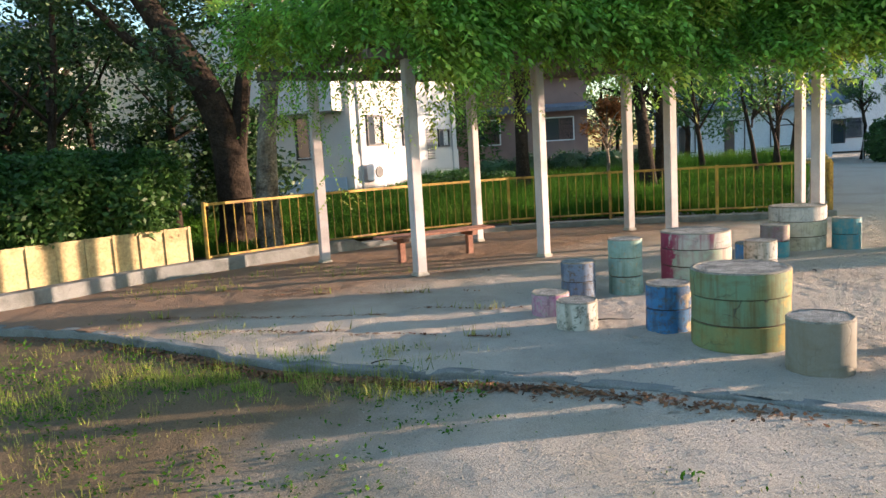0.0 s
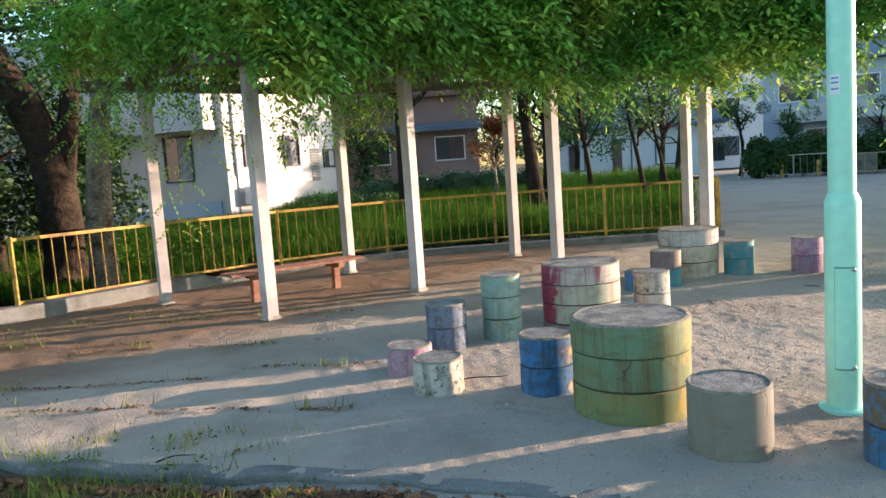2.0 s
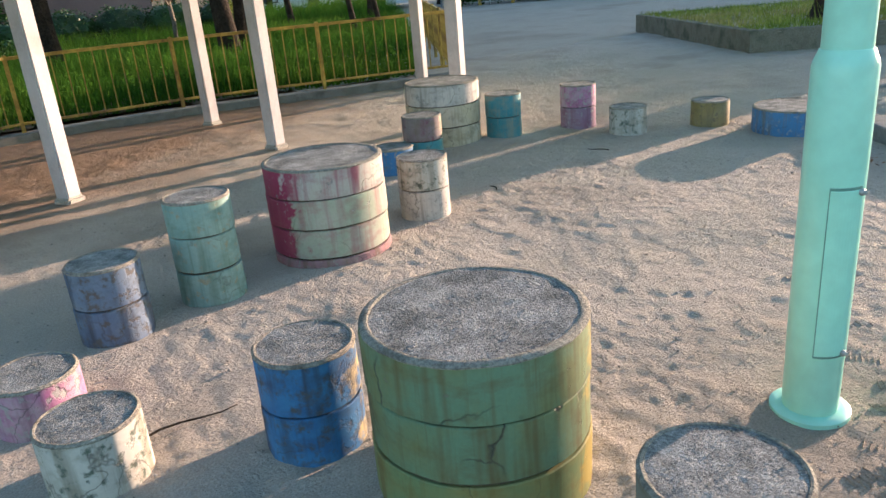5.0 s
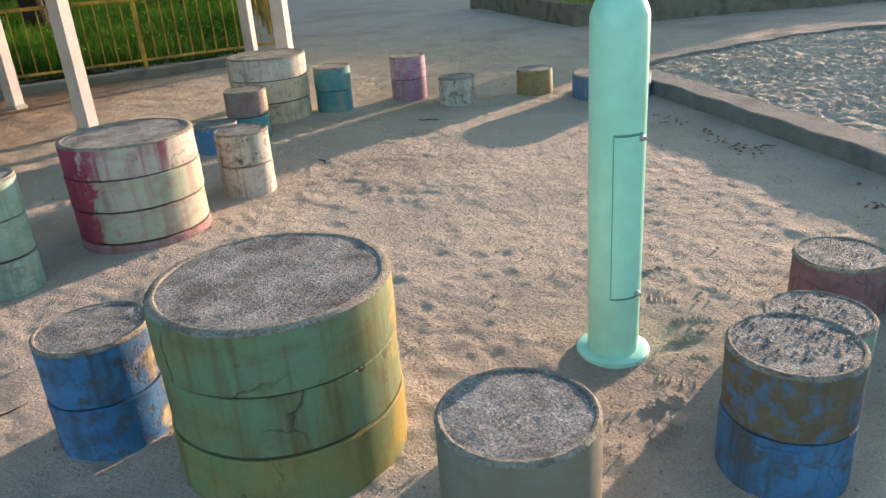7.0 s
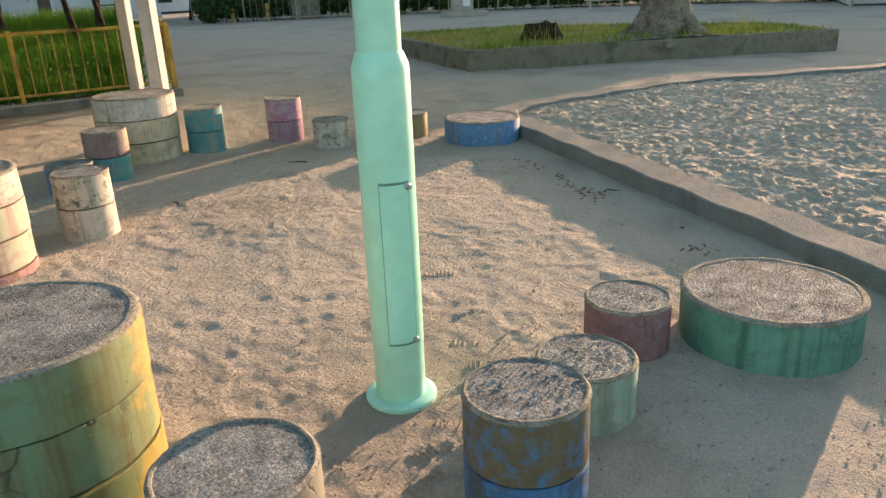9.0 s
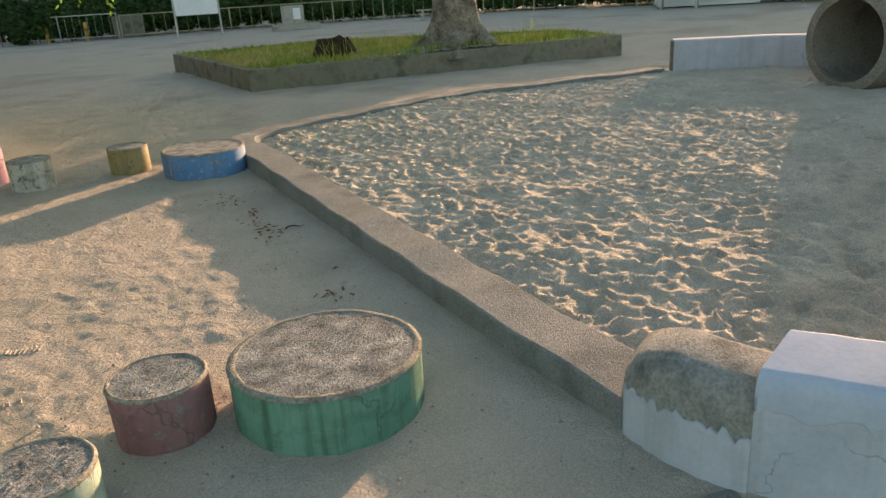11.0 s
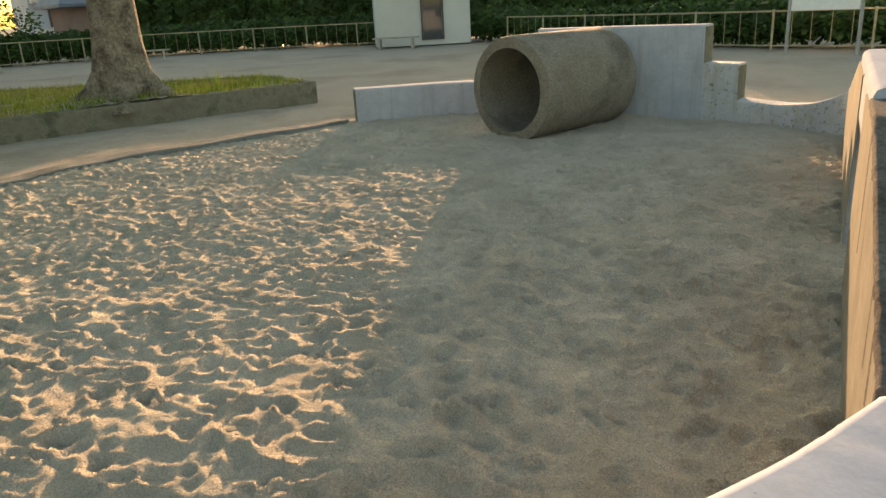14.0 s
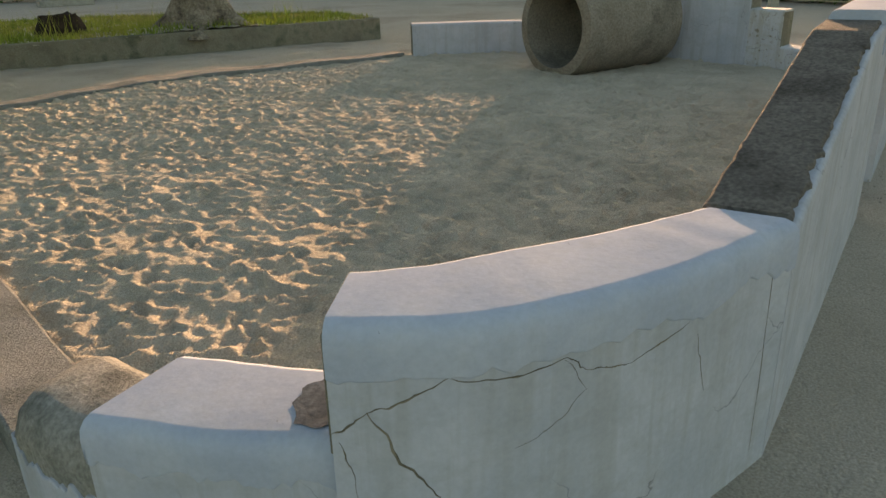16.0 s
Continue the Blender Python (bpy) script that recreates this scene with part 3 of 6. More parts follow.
def resample(line, n):
    a = np.array(line)
    s = np.concatenate([[0], np.cumsum(np.linalg.norm(np.diff(a, axis=0), axis=1))])
    q = np.linspace(0, s[-1], n)
    return [(float(np.interp(v, s, a[:, 0])), float(np.interp(v, s, a[:, 1]))) for v in q]


wall = empty("sandpit_wall", 5.3, 1.7)
tagged(wall, "cracked white-painted stepped concrete wall around a sand pit", "wall")


def wall_piece(name, outer, inner, z1, mat, label, n=24, soft=0.032):
    bm = bmesh.new()
    o, i = resample(outer, n), resample(inner, n)
    ribbon_wall(bm, [(x - 5.3, y - 1.7) for x, y in o], [(x - 5.3, y - 1.7) for x, y in i], -0.12, z1, soft)
    ob = part(name, bm, mat, wall, label, smooth=True, sharp=70)
    ob.modifiers.new("even_normals", "WEIGHTED_NORMAL").keep_sharp = True
    return ob


ROCK = material("smooth_grey_concrete_lump", [(0.13, 0.135, 0.125), (0.27, 0.27, 0.25), (0.20, 0.20, 0.18)], 0.95, 70, 5.0, 0.5, spec=0.04)
wall_piece("painted_foot", [(5.008, 3.232), (4.934, 3.115), (4.874, 2.948), (4.859, 2.8)], [(5.375, 3.235), (5.29, 3.1), (5.24, 2.95), (5.20, 2.76)], [0.17 + 0.035 * noise.noise(Vector((k * 0.35, 2, 0))) + 0.03 * noise.noise(Vector((k * 1.3, 5, 0))) for k in range(44)], WHITE_WALL, "white-painted foot of the wall with a ragged edge", 44, 0.006)
wall_piece("rock_end", [(5.02, 3.24), (4.945, 3.12), (4.885, 2.95), (4.87, 2.8)], [(5.38, 3.24), (5.3, 3.1), (5.25, 2.95), (5.21, 2.76)], [0.19 + 0.14 * min(1.0, (k + 0.4) / 6) ** 0.5 for k in range(16)], ROCK, "bare rounded concrete end", 16, 0.09)
wall_piece("low_step", outer_1, inner_1, 0.39, WHITE_WALL, "low white-painted step", soft=0.05)
wall_piece("curved_step", W2_OUT, W2_IN, 0.703, WHITE_WALL, "curved white-painted step with cracks")


def along_wall(x, side):
    """A plan point of the long wall; side 0 is its outer face, 1 its inner face."""
    y = 1.238 - 0.2415 * (x - 5.835)
    return (x + 0.05 * side, y + 0.25 * side)


def ramp_top(x):
    return float(np.interp(x, (5.835, 7.40, 7.80, 9.85, 12.3), (0.70, 1.045, 1.055, 1.06, 0.55)))


def long_piece(name, x0, x1, mat, label, z0=-0.12, lift=0.0, inset=(0.0, 0.0), ragged=0.0, n=24, soft=0.02):
    """A stretch of the long wall that ramps up and down again."""
    xs = [x0 + (x1 - x0) * k / (n - 1) for k in range(n)]
    wave = [ragged * (noise.noise(Vector((x * 9, 1, 0))) + 0.7 * noise.noise(Vector((x * 31, 4, 0)))) for x in xs]
    o = [along_wall(x, inset[0] + w) for x, w in zip(xs, wave)]
    i = [along_wall(x, 1 - inset[1] - 0.3 * w) for x, w in zip(xs, wave)]
    bm = bmesh.new()
    ribbon_wall(bm, [(x - 5.3, y - 1.7) for x, y in o], [(x - 5.3, y - 1.7) for x, y in i], z0, [ramp_top(x) + lift for x in xs], soft)
    ob = part(name, bm, mat, wall, label, smooth=True, sharp=70)
    ob.modifiers.new("even_normals", "WEIGHTED_NORMAL").keep_sharp = True
    return ob


long_piece("ramped_side", 5.835, 8.25, WHITE_WALL, "long white side ramping upwards", lift=-0.02)
long_piece("ramped_side", 9.02, 12.4, WHITE_WALL, "long white side ramping downwards", lift=-0.02)
long_piece("lintel", 8.22, 9.06, WHITE_WALL, "wall over a crawl opening", z0=0.79, lift=-0.025, inset=(0.004, 0.004), n=8)
long_piece("coping", 5.87, 7.84, COPING, "bare dark concrete ramp top with ragged edges", z0=0.55, inset=(0.10, -0.012), ragged=0.10, n=70, soft=0.012)
long_piece("white_cap", 7.80, 9.9, WHITE_COAT, "raised white-painted cap", z0=0.9, lift=0.045, inset=(-0.03, 0.03), soft=0.035)
long_piece("far_coping", 9.9, 12.38, WHITE_WALL, "white downward ramp", z0=0.3, lift=0.0, inset=(-0.01, -0.01))
# Thin darker skin on the inner side, with shade painted into its beige.
for x0, x1 in ((5.90, 8.25), (9.02, 12.3)):
    bm = bmesh.new()
    xs = [x0 + (x1 - x0) * k / 19 for k in range(20)]
    ribbon_wall(bm, [(p[0] - 5.3, p[1] - 1.7) for p in (along_wall(x, 0.9) for x in xs)], [(p[0] - 5.3, p[1] - 1.7) for p in (along_wall(x, 1.02) for x in xs)], -0.1, [ramp_top(x) - 0.035 for x in xs], 0.008)
    part("inner_face", bm, SHADED_BEIGE, wall, "beige inner face with shade painted in", smooth=True, sharp=60)
far_in = [(12.75, -0.13), (13.35, 0.4), (13.62, 0.78)]
wall_piece("far_low_step", [(12.7, -0.42), (13.6, 0.2), (13.9, 0.66)], far_in, [0.46, 0.40, 0.35, 0.31, 0.29, 0.27, 0.26, 0.27, 0.28, 0.29], CHIPPED_WALL, "low chipped white step", 10)
wall_piece("far_middle_step", [(13.9, 0.66), (14.2, 1.02)], [(13.62, 0.78), (13.92, 1.14)], 0.70, CHIPPED_WALL, "chipped white step", 4)
wall_piece("far_high_step", [(14.2, 1.02), (14.75, 2.1), (15.0, 3.2)], [(13.92, 1.14), (14.45, 2.2), (14.7, 3.2)], 1.14, WHITE_WALL, "tall white step", 12)
wall_piece("far_end_step", [(15.0, 3.2), (15.0, 4.5), (14.45, 5.8)], [(14.7, 3.2), (14.72, 4.4), (14.15, 5.66)], 0.47, WHITE_WALL, "cracked low white end", 14)

def bare_end(a, b, z0, z1):
    """A thin mossy unpainted skin on the end of a wall step, from a to b in plan."""
    (ax, ay), (bx, by) = a, b
    ang = math.degrees(math.atan2(by - ay, bx - ax))
    bm = box((math.hypot(bx - ax, by - ay) * 0.94, 0.012, z1 - z0), pose((ax + bx) / 2 - 5.3, (ay + by) / 2 - 1.7, z0, 0, 0, ang), 0.003)
    part("bare_end", bm, DARK_CONCRETE, wall, "dark mossy unpainted end")


bare_end((4.93, 2.172), (5.20, 2.237), 0.39, 0.68)
bare_end((14.2, 1.02), (13.92, 1.14), 0.69, 1.115)
bare_end((13.9, 0.66), (13.62, 0.78), 0.26, 0.675)
bare_end((14.45, 5.8), (14.15, 5.66), 0.0, 0.44)


def paint_coat(outer, inner, top, drop, name, label, seed):
    """A thick coat of paint over a step's top and outer edge, ending in a wavy line on its face."""
    n = 60
    o, i = resample(outer, n), resample(inner, n)
    bm = bmesh.new()
    rows = []
    for k in range(n):
        (ox, oy), (ix, iy) = o[k], i[k]
        w = math.hypot(ix - ox, iy - oy)
        ux, uy = (ix - ox) / w, (iy - oy) / w
        low = top - drop * (1 + 0.30 * noise.noise(Vector((k * 0.11, seed, 0))) + 0.16 * noise.noise(Vector((k * 0.5, seed, 3))))
        prof = ((0.001, low), (-0.007, low + 0.008), (-0.008, top - 0.05), (-0.003, top - 0.022), (0.012, top - 0.004), (0.035, top + 0.005), (w - 0.03, top + 0.005), (w - 0.006, top - 0.003), (w + 0.005, top - 0.03), (w + 0.002, top - 0.07))
        rows.append([bm.verts.new((ox + ux * q - 5.3, oy + uy * q - 1.7, z + 0.003 * noise.noise(Vector((ox * 9, oy * 9, z * 9 + seed))))) for q, z in prof])
    for a, b in zip(rows, rows[1:]):
        for q in range(9):
            bm.faces.new((a[q], b[q], b[q + 1], a[q + 1]))
    bm.faces.new(rows[0])
    bm.faces.new(rows[-1][::-1])
    ob = part(name, bm, WHITE_COAT, wall, label, smooth=True, sharp=75)
    ob.modifiers.new("even_normals", "WEIGHTED_NORMAL").keep_sharp = True


paint_coat(outer_1, inner_1, 0.39, 0.12, "paint_coat", "thick bluish-white paint on the low step", 2)
paint_coat(W2_OUT, W2_IN, 0.703, 0.125, "paint_coat", "thick bluish-white paint on the curved step", 7)
W2_LINE = np.array(resample(W2_OUT + [(7.0, 0.95)], 60))
CHIP_GREY = material("old_grey_undercoat", [(0.06, 0.072, 0.085), (0.13, 0.145, 0.16)], 0.9, 60, 5, 0.2, spec=0.02)
CRACK = material("crack_dirt", [(0.10, 0.09, 0.07), (0.20, 0.18, 0.14)], 0.95, 40, 5, 0, spec=0.02)
crack_rng = random.Random(4)


def on_wall(u, z):
    """A point of the wall's outer face: u along it in sixtieths."""
    k = min(max(u, 0), 58.99)
    p = W2_LINE[int(k)] * (1 - k % 1) + W2_LINE[int(k) + 1] * (k % 1)
    return Vector((p[0] - 5.3, p[1] - 1.7, z))


def crack(u0, z0, u1, z1, r=0.004, rough=0.05):
    """A jagged fissure from one point of the outer face to another."""
    pts = [(u0, z0), (u1, z1)]
    for level in range(4):
        out = [pts[0]]
        for (a, b), (c, d) in zip(pts, pts[1:]):
            out += [((a + c) / 2 + crack_rng.uniform(-1, 1) * 18 * rough * 0.55 ** level, (b + d) / 2 + crack_rng.uniform(-1, 1) * rough * 0.55 ** level), (c, d)]
        pts = out
    n = len(pts)
    bm = tube(bmesh.new(), [on_wall(u, z) for u, z in pts], [0.34 * r * (0.3 + 0.7 * math.sin(math.pi * (k + 0.5) / n)) * crack_rng.uniform(0.6, 1.4) for k in range(n)], 5)
    return part("crack", bm, CRACK, wall, "dark fissure")


for c in ((0, 0.45, 1.8, 0.50, 0.008, 0.01), (1.8, 0.50, 5.9, 0.58, 0.007, 0.015), (5.9, 0.575, 11.8, 0.575, 0.006, 0.015), (11.8, 0.575, 13.2, 0.53, 0.005, 0.01), (13.2, 0.53, 16.2, 0.51, 0.005, 0.01), (16.2, 0.51, 20.3, 0.56, 0.005, 0.012), (20.3, 0.56, 21.1, 0.67, 0.004, 0.01),
          (1.8, 0.50, 5.2, 0.28, 0.009, 0.02), (5.2, 0.28, 7.5, 0.0, 0.007, 0.03), (0.3, 0.43, 1.0, 0.33, 0.005, 0.01), (1.0, 0.33, 1.6, 0.02, 0.004, 0.02), (28.5, 0.68, 29.0, 0.02, 0.004, 0.008), (21.2, 0.52, 22.4, 0.34, 0.004, 0.012), (11.8, 0.57, 13.3, 0.48, 0.003, 0.01), (13.3, 0.48, 9.1, 0.38, 0.003, 0.02), (2.6, 0.69, 3.1, 0.58, 0.003, 0.01)):
    crack(*c)


def chip(name, x, y, z, a, length, width, seed, label):
    """A flat ragged patch where the paint has come off."""
    bm = bmesh.new()
    ring = []
    for k in range(30):
        b = 2 * math.pi * k / 30
        q = 1 + 0.35 * noise.noise(Vector((math.cos(b) * 2, math.sin(b) * 2, seed))) + 0.2 * noise.noise(Vector((math.cos(b) * 6, math.sin(b) * 6, seed + 5)))
        u, v = length * q * math.cos(b), width * q * math.sin(b)
        ring.append(bm.verts.new((x - 5.3 + u * math.cos(a) - v * math.sin(a), y - 1.7 + u * math.sin(a) + v * math.cos(a), z)))
    bm.faces.new(ring)
    part(name, bm, CHIP_GREY, wall, label)


chip("bare_patch", 5.105, 2.285, 0.3985, 0.25, 0.105, 0.075, 4, "bare concrete patch")

# concrete pipe on its side in the sand
pipe = empty("concrete_pipe", 13.45, 2.85, 0.58)
pipe.matrix_basis = pose(13.45, 2.85, 0.56) @ Vector((0.82, -0.57, 0)).to_track_quat("Z", "Y").to_matrix().to_4x4()
part("pipe_shell", lathe([(0.47, -0.82), (0.585, -0.80), (0.60, -0.74), (0.60, 0.74), (0.585, 0.80), (0.47, 0.82), (0.47, 0.0), (0.47, -0.82)], 48), PIPE, pipe, smooth=True)
tagged(pipe, "short wide concrete crawl pipe lying in the sand", "play pipe")


# ---- painted concrete drums ----
def paint(name, a, b, **more):
    return worn_paint(name, a, b, **more)


# Ochre side of both olive rings paints warm sunlight into the colour.
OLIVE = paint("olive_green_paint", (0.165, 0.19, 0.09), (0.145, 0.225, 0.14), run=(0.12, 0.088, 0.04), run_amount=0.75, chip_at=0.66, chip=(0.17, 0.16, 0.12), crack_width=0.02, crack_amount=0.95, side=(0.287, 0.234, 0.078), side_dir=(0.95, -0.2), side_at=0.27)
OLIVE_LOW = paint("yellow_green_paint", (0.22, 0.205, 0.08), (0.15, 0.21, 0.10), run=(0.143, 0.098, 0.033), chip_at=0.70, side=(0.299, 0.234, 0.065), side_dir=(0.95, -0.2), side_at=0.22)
BEIGE = paint("beige_grey_paint", (0.195, 0.182, 0.143), (0.222, 0.215, 0.176), chip_at=0.70, run_amount=0.3)
BLUE = paint("chipped_blue_paint", (0.052, 0.143, 0.299), (0.071, 0.189, 0.358), chip=(0.084, 0.092, 0.092), chip_at=0.50, chip_soft=0.16, run=(0.052, 0.059, 0.065), run_amount=0.8, scale=7.0)
# Ochre strip towards the sun: its sunlit look is put into the paint.
BLUE_SUN_SIDE = paint("blue_paint_with_sunlit_ochre_side", (0.046, 0.130, 0.287), (0.065, 0.182, 0.352), chip=(0.078, 0.084, 0.092), chip_at=0.51, chip_soft=0.16, run=(0.046, 0.052, 0.065), run_amount=0.8, side=(0.378, 0.306, 0.169), side_dir=(0.97, -0.25), side_at=0.155, scale=7.0)
BLUE_RUST = paint("blue_paint_over_brown", (0.130, 0.104, 0.065), (0.111, 0.084, 0.052), chip=(0.065, 0.176, 0.339), chip_at=0.50, chip_soft=0.2, run_amount=0.6, grime=0.7, crack_amount=0.2, scale=6.0)
BLUE_GREY = paint("grey_blue_paint", (0.117, 0.157, 0.234), (0.182, 0.222, 0.274), chip=(0.111, 0.104, 0.098), chip_at=0.52, run=(0.065, 0.065, 0.078), run_amount=0.8)
FLAT_BLUE = paint("bright_blue_paint", (0.065, 0.182, 0.358), (0.104, 0.228, 0.391), chip=(0.293, 0.299, 0.299), chip_at=0.58)
WHITE_CHIP = paint("chipped_white_paint", (0.434, 0.408, 0.351), (0.500, 0.475, 0.417), chip=(0.124, 0.143, 0.111), chip_at=0.54, run=(0.195, 0.169, 0.117), run_amount=0.7)
CREAM = paint("cream_paint", (0.45, 0.41, 0.36), (0.52, 0.48, 0.42), chip=(0.209, 0.202, 0.195), chip_at=0.58, run=(0.169, 0.157, 0.143), run_amount=0.7)
CREAM_LOW = paint("yellow_cream_paint", (0.48, 0.41, 0.27), (0.52, 0.46, 0.35), chip_at=0.63, run_amount=0.4)
PINK = paint("magenta_chipped_paint", (0.375, 0.142, 0.268), (0.417, 0.300, 0.333), chip=(0.339, 0.312, 0.293), chip_at=0.52, run=(0.157, 0.078, 0.104), run_amount=0.7, scale=7.0)
ROSE = paint("dull_rose_paint", (0.222, 0.104, 0.117), (0.247, 0.143, 0.143), chip=(0.234, 0.215, 0.195), chip_at=0.58, run=(0.117, 0.065, 0.065))
MAUVE = paint("mauve_paint", (0.274, 0.169, 0.234), (0.299, 0.222, 0.260), chip=(0.326, 0.306, 0.293), chip_at=0.57, run=(0.222, 0.078, 0.104))
# Cream covers the +x side through the same side mask.
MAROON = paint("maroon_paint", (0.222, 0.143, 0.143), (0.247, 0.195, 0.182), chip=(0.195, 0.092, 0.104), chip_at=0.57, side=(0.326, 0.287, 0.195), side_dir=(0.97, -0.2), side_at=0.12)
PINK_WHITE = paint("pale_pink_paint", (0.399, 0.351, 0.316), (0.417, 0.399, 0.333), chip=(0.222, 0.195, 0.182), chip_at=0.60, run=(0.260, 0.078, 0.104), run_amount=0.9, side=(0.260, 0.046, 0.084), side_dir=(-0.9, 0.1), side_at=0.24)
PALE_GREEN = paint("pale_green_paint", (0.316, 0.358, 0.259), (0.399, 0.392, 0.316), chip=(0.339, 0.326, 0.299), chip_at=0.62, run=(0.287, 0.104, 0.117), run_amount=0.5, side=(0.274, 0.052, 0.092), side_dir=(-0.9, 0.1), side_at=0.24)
PINK_FOOT = paint("pink_foot_paint", (0.299, 0.104, 0.130), (0.339, 0.234, 0.234), chip_at=0.58)
SAGE = paint("sage_green_paint", (0.201, 0.308, 0.275), (0.275, 0.367, 0.316), chip=(0.299, 0.274, 0.182), chip_at=0.58, run=(0.104, 0.157, 0.104), run_amount=0.6)
TEAL = paint("teal_paint", (0.065, 0.209, 0.234), (0.098, 0.260, 0.274), chip=(0.195, 0.234, 0.222), chip_at=0.62, run=(0.260, 0.247, 0.182), run_amount=0.5)
JADE = paint("jade_green_paint", (0.092, 0.222, 0.169), (0.130, 0.274, 0.215), chip=(0.195, 0.215, 0.182), chip_at=0.63, run=(0.046, 0.098, 0.065), run_amount=0.8)
MINT_CHIP = paint("pale_mint_chipped_paint", (0.25, 0.35, 0.28), (0.33, 0.40, 0.33), chip=(0.24, 0.23, 0.19), chip_at=0.58, run=(0.15, 0.17, 0.12), run_amount=0.6)
OCHRE = paint("ochre_paint", (0.247, 0.189, 0.071), (0.274, 0.228, 0.117), chip=(0.157, 0.130, 0.084), chip_at=0.57)
RIM = material("bare_brownish_rim", [(0.17, 0.15, 0.12), (0.29, 0.27, 0.22), (0.23, 0.20, 0.165)], 0.92, 90, 9.0, 0.7, bump_scale=70, speckle=0.4, spec=0.06)
GROOVE = material("dirty_groove", [(0.04, 0.033, 0.025), (0.11, 0.085, 0.055)], 0.95, 60, 5.0, 0.3)


GRIT = material("grey_stone_chips", [(0.17, 0.17, 0.16), (0.30, 0.295, 0.28)], 0.95, 60, 6.0, 0, spec=0.05, vary=0.4, island=True)
chip_rng = np.random.default_rng(55)


def loose_gravel(parent, radius, z, size):
    """Small stones half sunk in the filled top of a drum."""
    n = int(1300 * radius * radius / size * 0.011) + 60
    a, q = chip_rng.uniform(0, 2 * math.pi, n), radius * np.sqrt(chip_rng.uniform(0, 1, n))
    g = chip_rng.uniform(0.35, 1.0, n) * size
    tip = np.array([(1, 0, 0), (0, 1, 0), (-1, 0, 0), (0, -1, 0), (0, 0, 0.36), (0, 0, -0.5)], float)
    v = (np.column_stack([q * np.cos(a), q * np.sin(a), np.full(n, z + 0.001)])[:, None, :] + tip[None] * g[:, None, None] * chip_rng.uniform(0.5, 1.3, (n, 6, 1))).reshape(-1, 3)
    t = np.array([(0, 1, 4), (1, 2, 4), (2, 3, 4), (3, 0, 4), (1, 0, 5), (2, 1, 5), (3, 2, 5), (0, 3, 5)])
    tagged(mesh_object("loose_gravel", v, (t[None] + 6 * np.arange(n)[:, None, None]).reshape(-1, 3), GRIT, parent), "grey stone chips", kind="stuff")


def drum(x, y, r, height, paints, label, turn=0.0, coarse=0.0055):
    """A round concrete stool: painted rings with dark grooves between them, and a rough filled top."""
    ob = empty("painted_drum", x, y, -0.03, turn)
    n = len(paints)
    h = height + 0.03
    shares = [0.35, 1, 1, 1] if n == 4 else [1] * n
    rings = [(h - 0.010 * (n - 1)) * q / sum(shares) for q in shares]
    wob = lambda k: 1 + 0.006 * math.sin(k * 2.3 + x)
    for k, p in enumerate(paints):
        z0 = sum(rings[:k]) + 0.010 * k
        z1 = z0 + rings[k]
        if k == n - 1:
            prof = [(0.0, z0), (r * wob(k), z0), (r * wob(k), z1 - 0.014), (r - 0.004, z1 - 0.004), (r - 0.012, z1), (r * 0.94, z1 - 0.004), (r * 0.92, z1 - 0.03), (0.0, z1 - 0.03)]
        else:
            prof = [(0.0, z0), (r * wob(k), z0 + 0.004), (r * wob(k), z1 - 0.004), (r * wob(k) - 0.004, z1), (0.0, z1)]
        bm = lathe(prof, 40)
        for v in bm.verts:
            d = Vector((v.co.x, v.co.y, 0))
            if d.length > 0.5 * r:
                v.co += d.normalized() * 0.005 * noise.noise(v.co * 14 + Vector((x * 3, y * 3, k)))
                v.co.z += 0.003 * noise.noise(v.co * 20 + Vector((y, x, 3))) if k < n - 1 else 0.0
        part("painted_ring", bm, p, ob, smooth=True)
        if k < n - 1:
            part("groove", lathe([(0, z1 - 0.002), (r - 0.014, z1 - 0.002), (r - 0.014, z1 + 0.012), (0, z1 + 0.012)], 32), GROOVE, ob)
    bm = lathe([(0.0, h - 0.05), (r * 0.93, h - 0.05)] + [(r * f, h - 0.003) for f in (0.93, 0.85, 0.75, 0.67, 0.59, 0.51, 0.43, 0.35, 0.26, 0.17, 0.08)] + [(0.0, h - 0.003)], 44)
    for v in bm.verts:
        if v.co.z > h - 0.02:
            calm = min(1.0, math.hypot(v.co.x, v.co.y) / (0.3 * r))
            v.co.z += calm * (0.004 * abs(noise.noise(v.co * 34 + Vector((x * 7, y * 7, 0)))) + 0.003 * noise.noise(v.co * 80 + Vector((x, y * 5, 0))))
    part("aggregate_top", bm, GRAVEL_TOP, ob, "rough grey pebbly concrete top", smooth=True)
    bm = lathe([(r * 0.905, h - 0.03), (r * 0.91, h - 0.004), (r * 0.925, h + 0.001), (r * 0.96, h + 0.002), (r - 0.006, h - 0.001), (r + 0.002, h - 0.007), (r + 0.0015, h - 0.012), (r - 0.012, h - 0.016), (r * 0.905, h - 0.03)], 44)
    for v in bm.verts:
        d = Vector((v.co.x, v.co.y, 0)).normalized()
        q = noise.noise(v.co * 26 + Vector((x * 5, y * 5, 2)))
        v.co += d * 0.0025 * q
        v.co.z += 0.003 * noise.noise(v.co * 40 + Vector((y, x, 7)))
    part("worn_rim", bm, RIM, ob, "bare worn concrete rim", smooth=True)
    if y < 6.5:
        loose_gravel(ob, r * 0.90, h, coarse)
    return tagged(ob, label, "concrete stool", "painted drum stools")


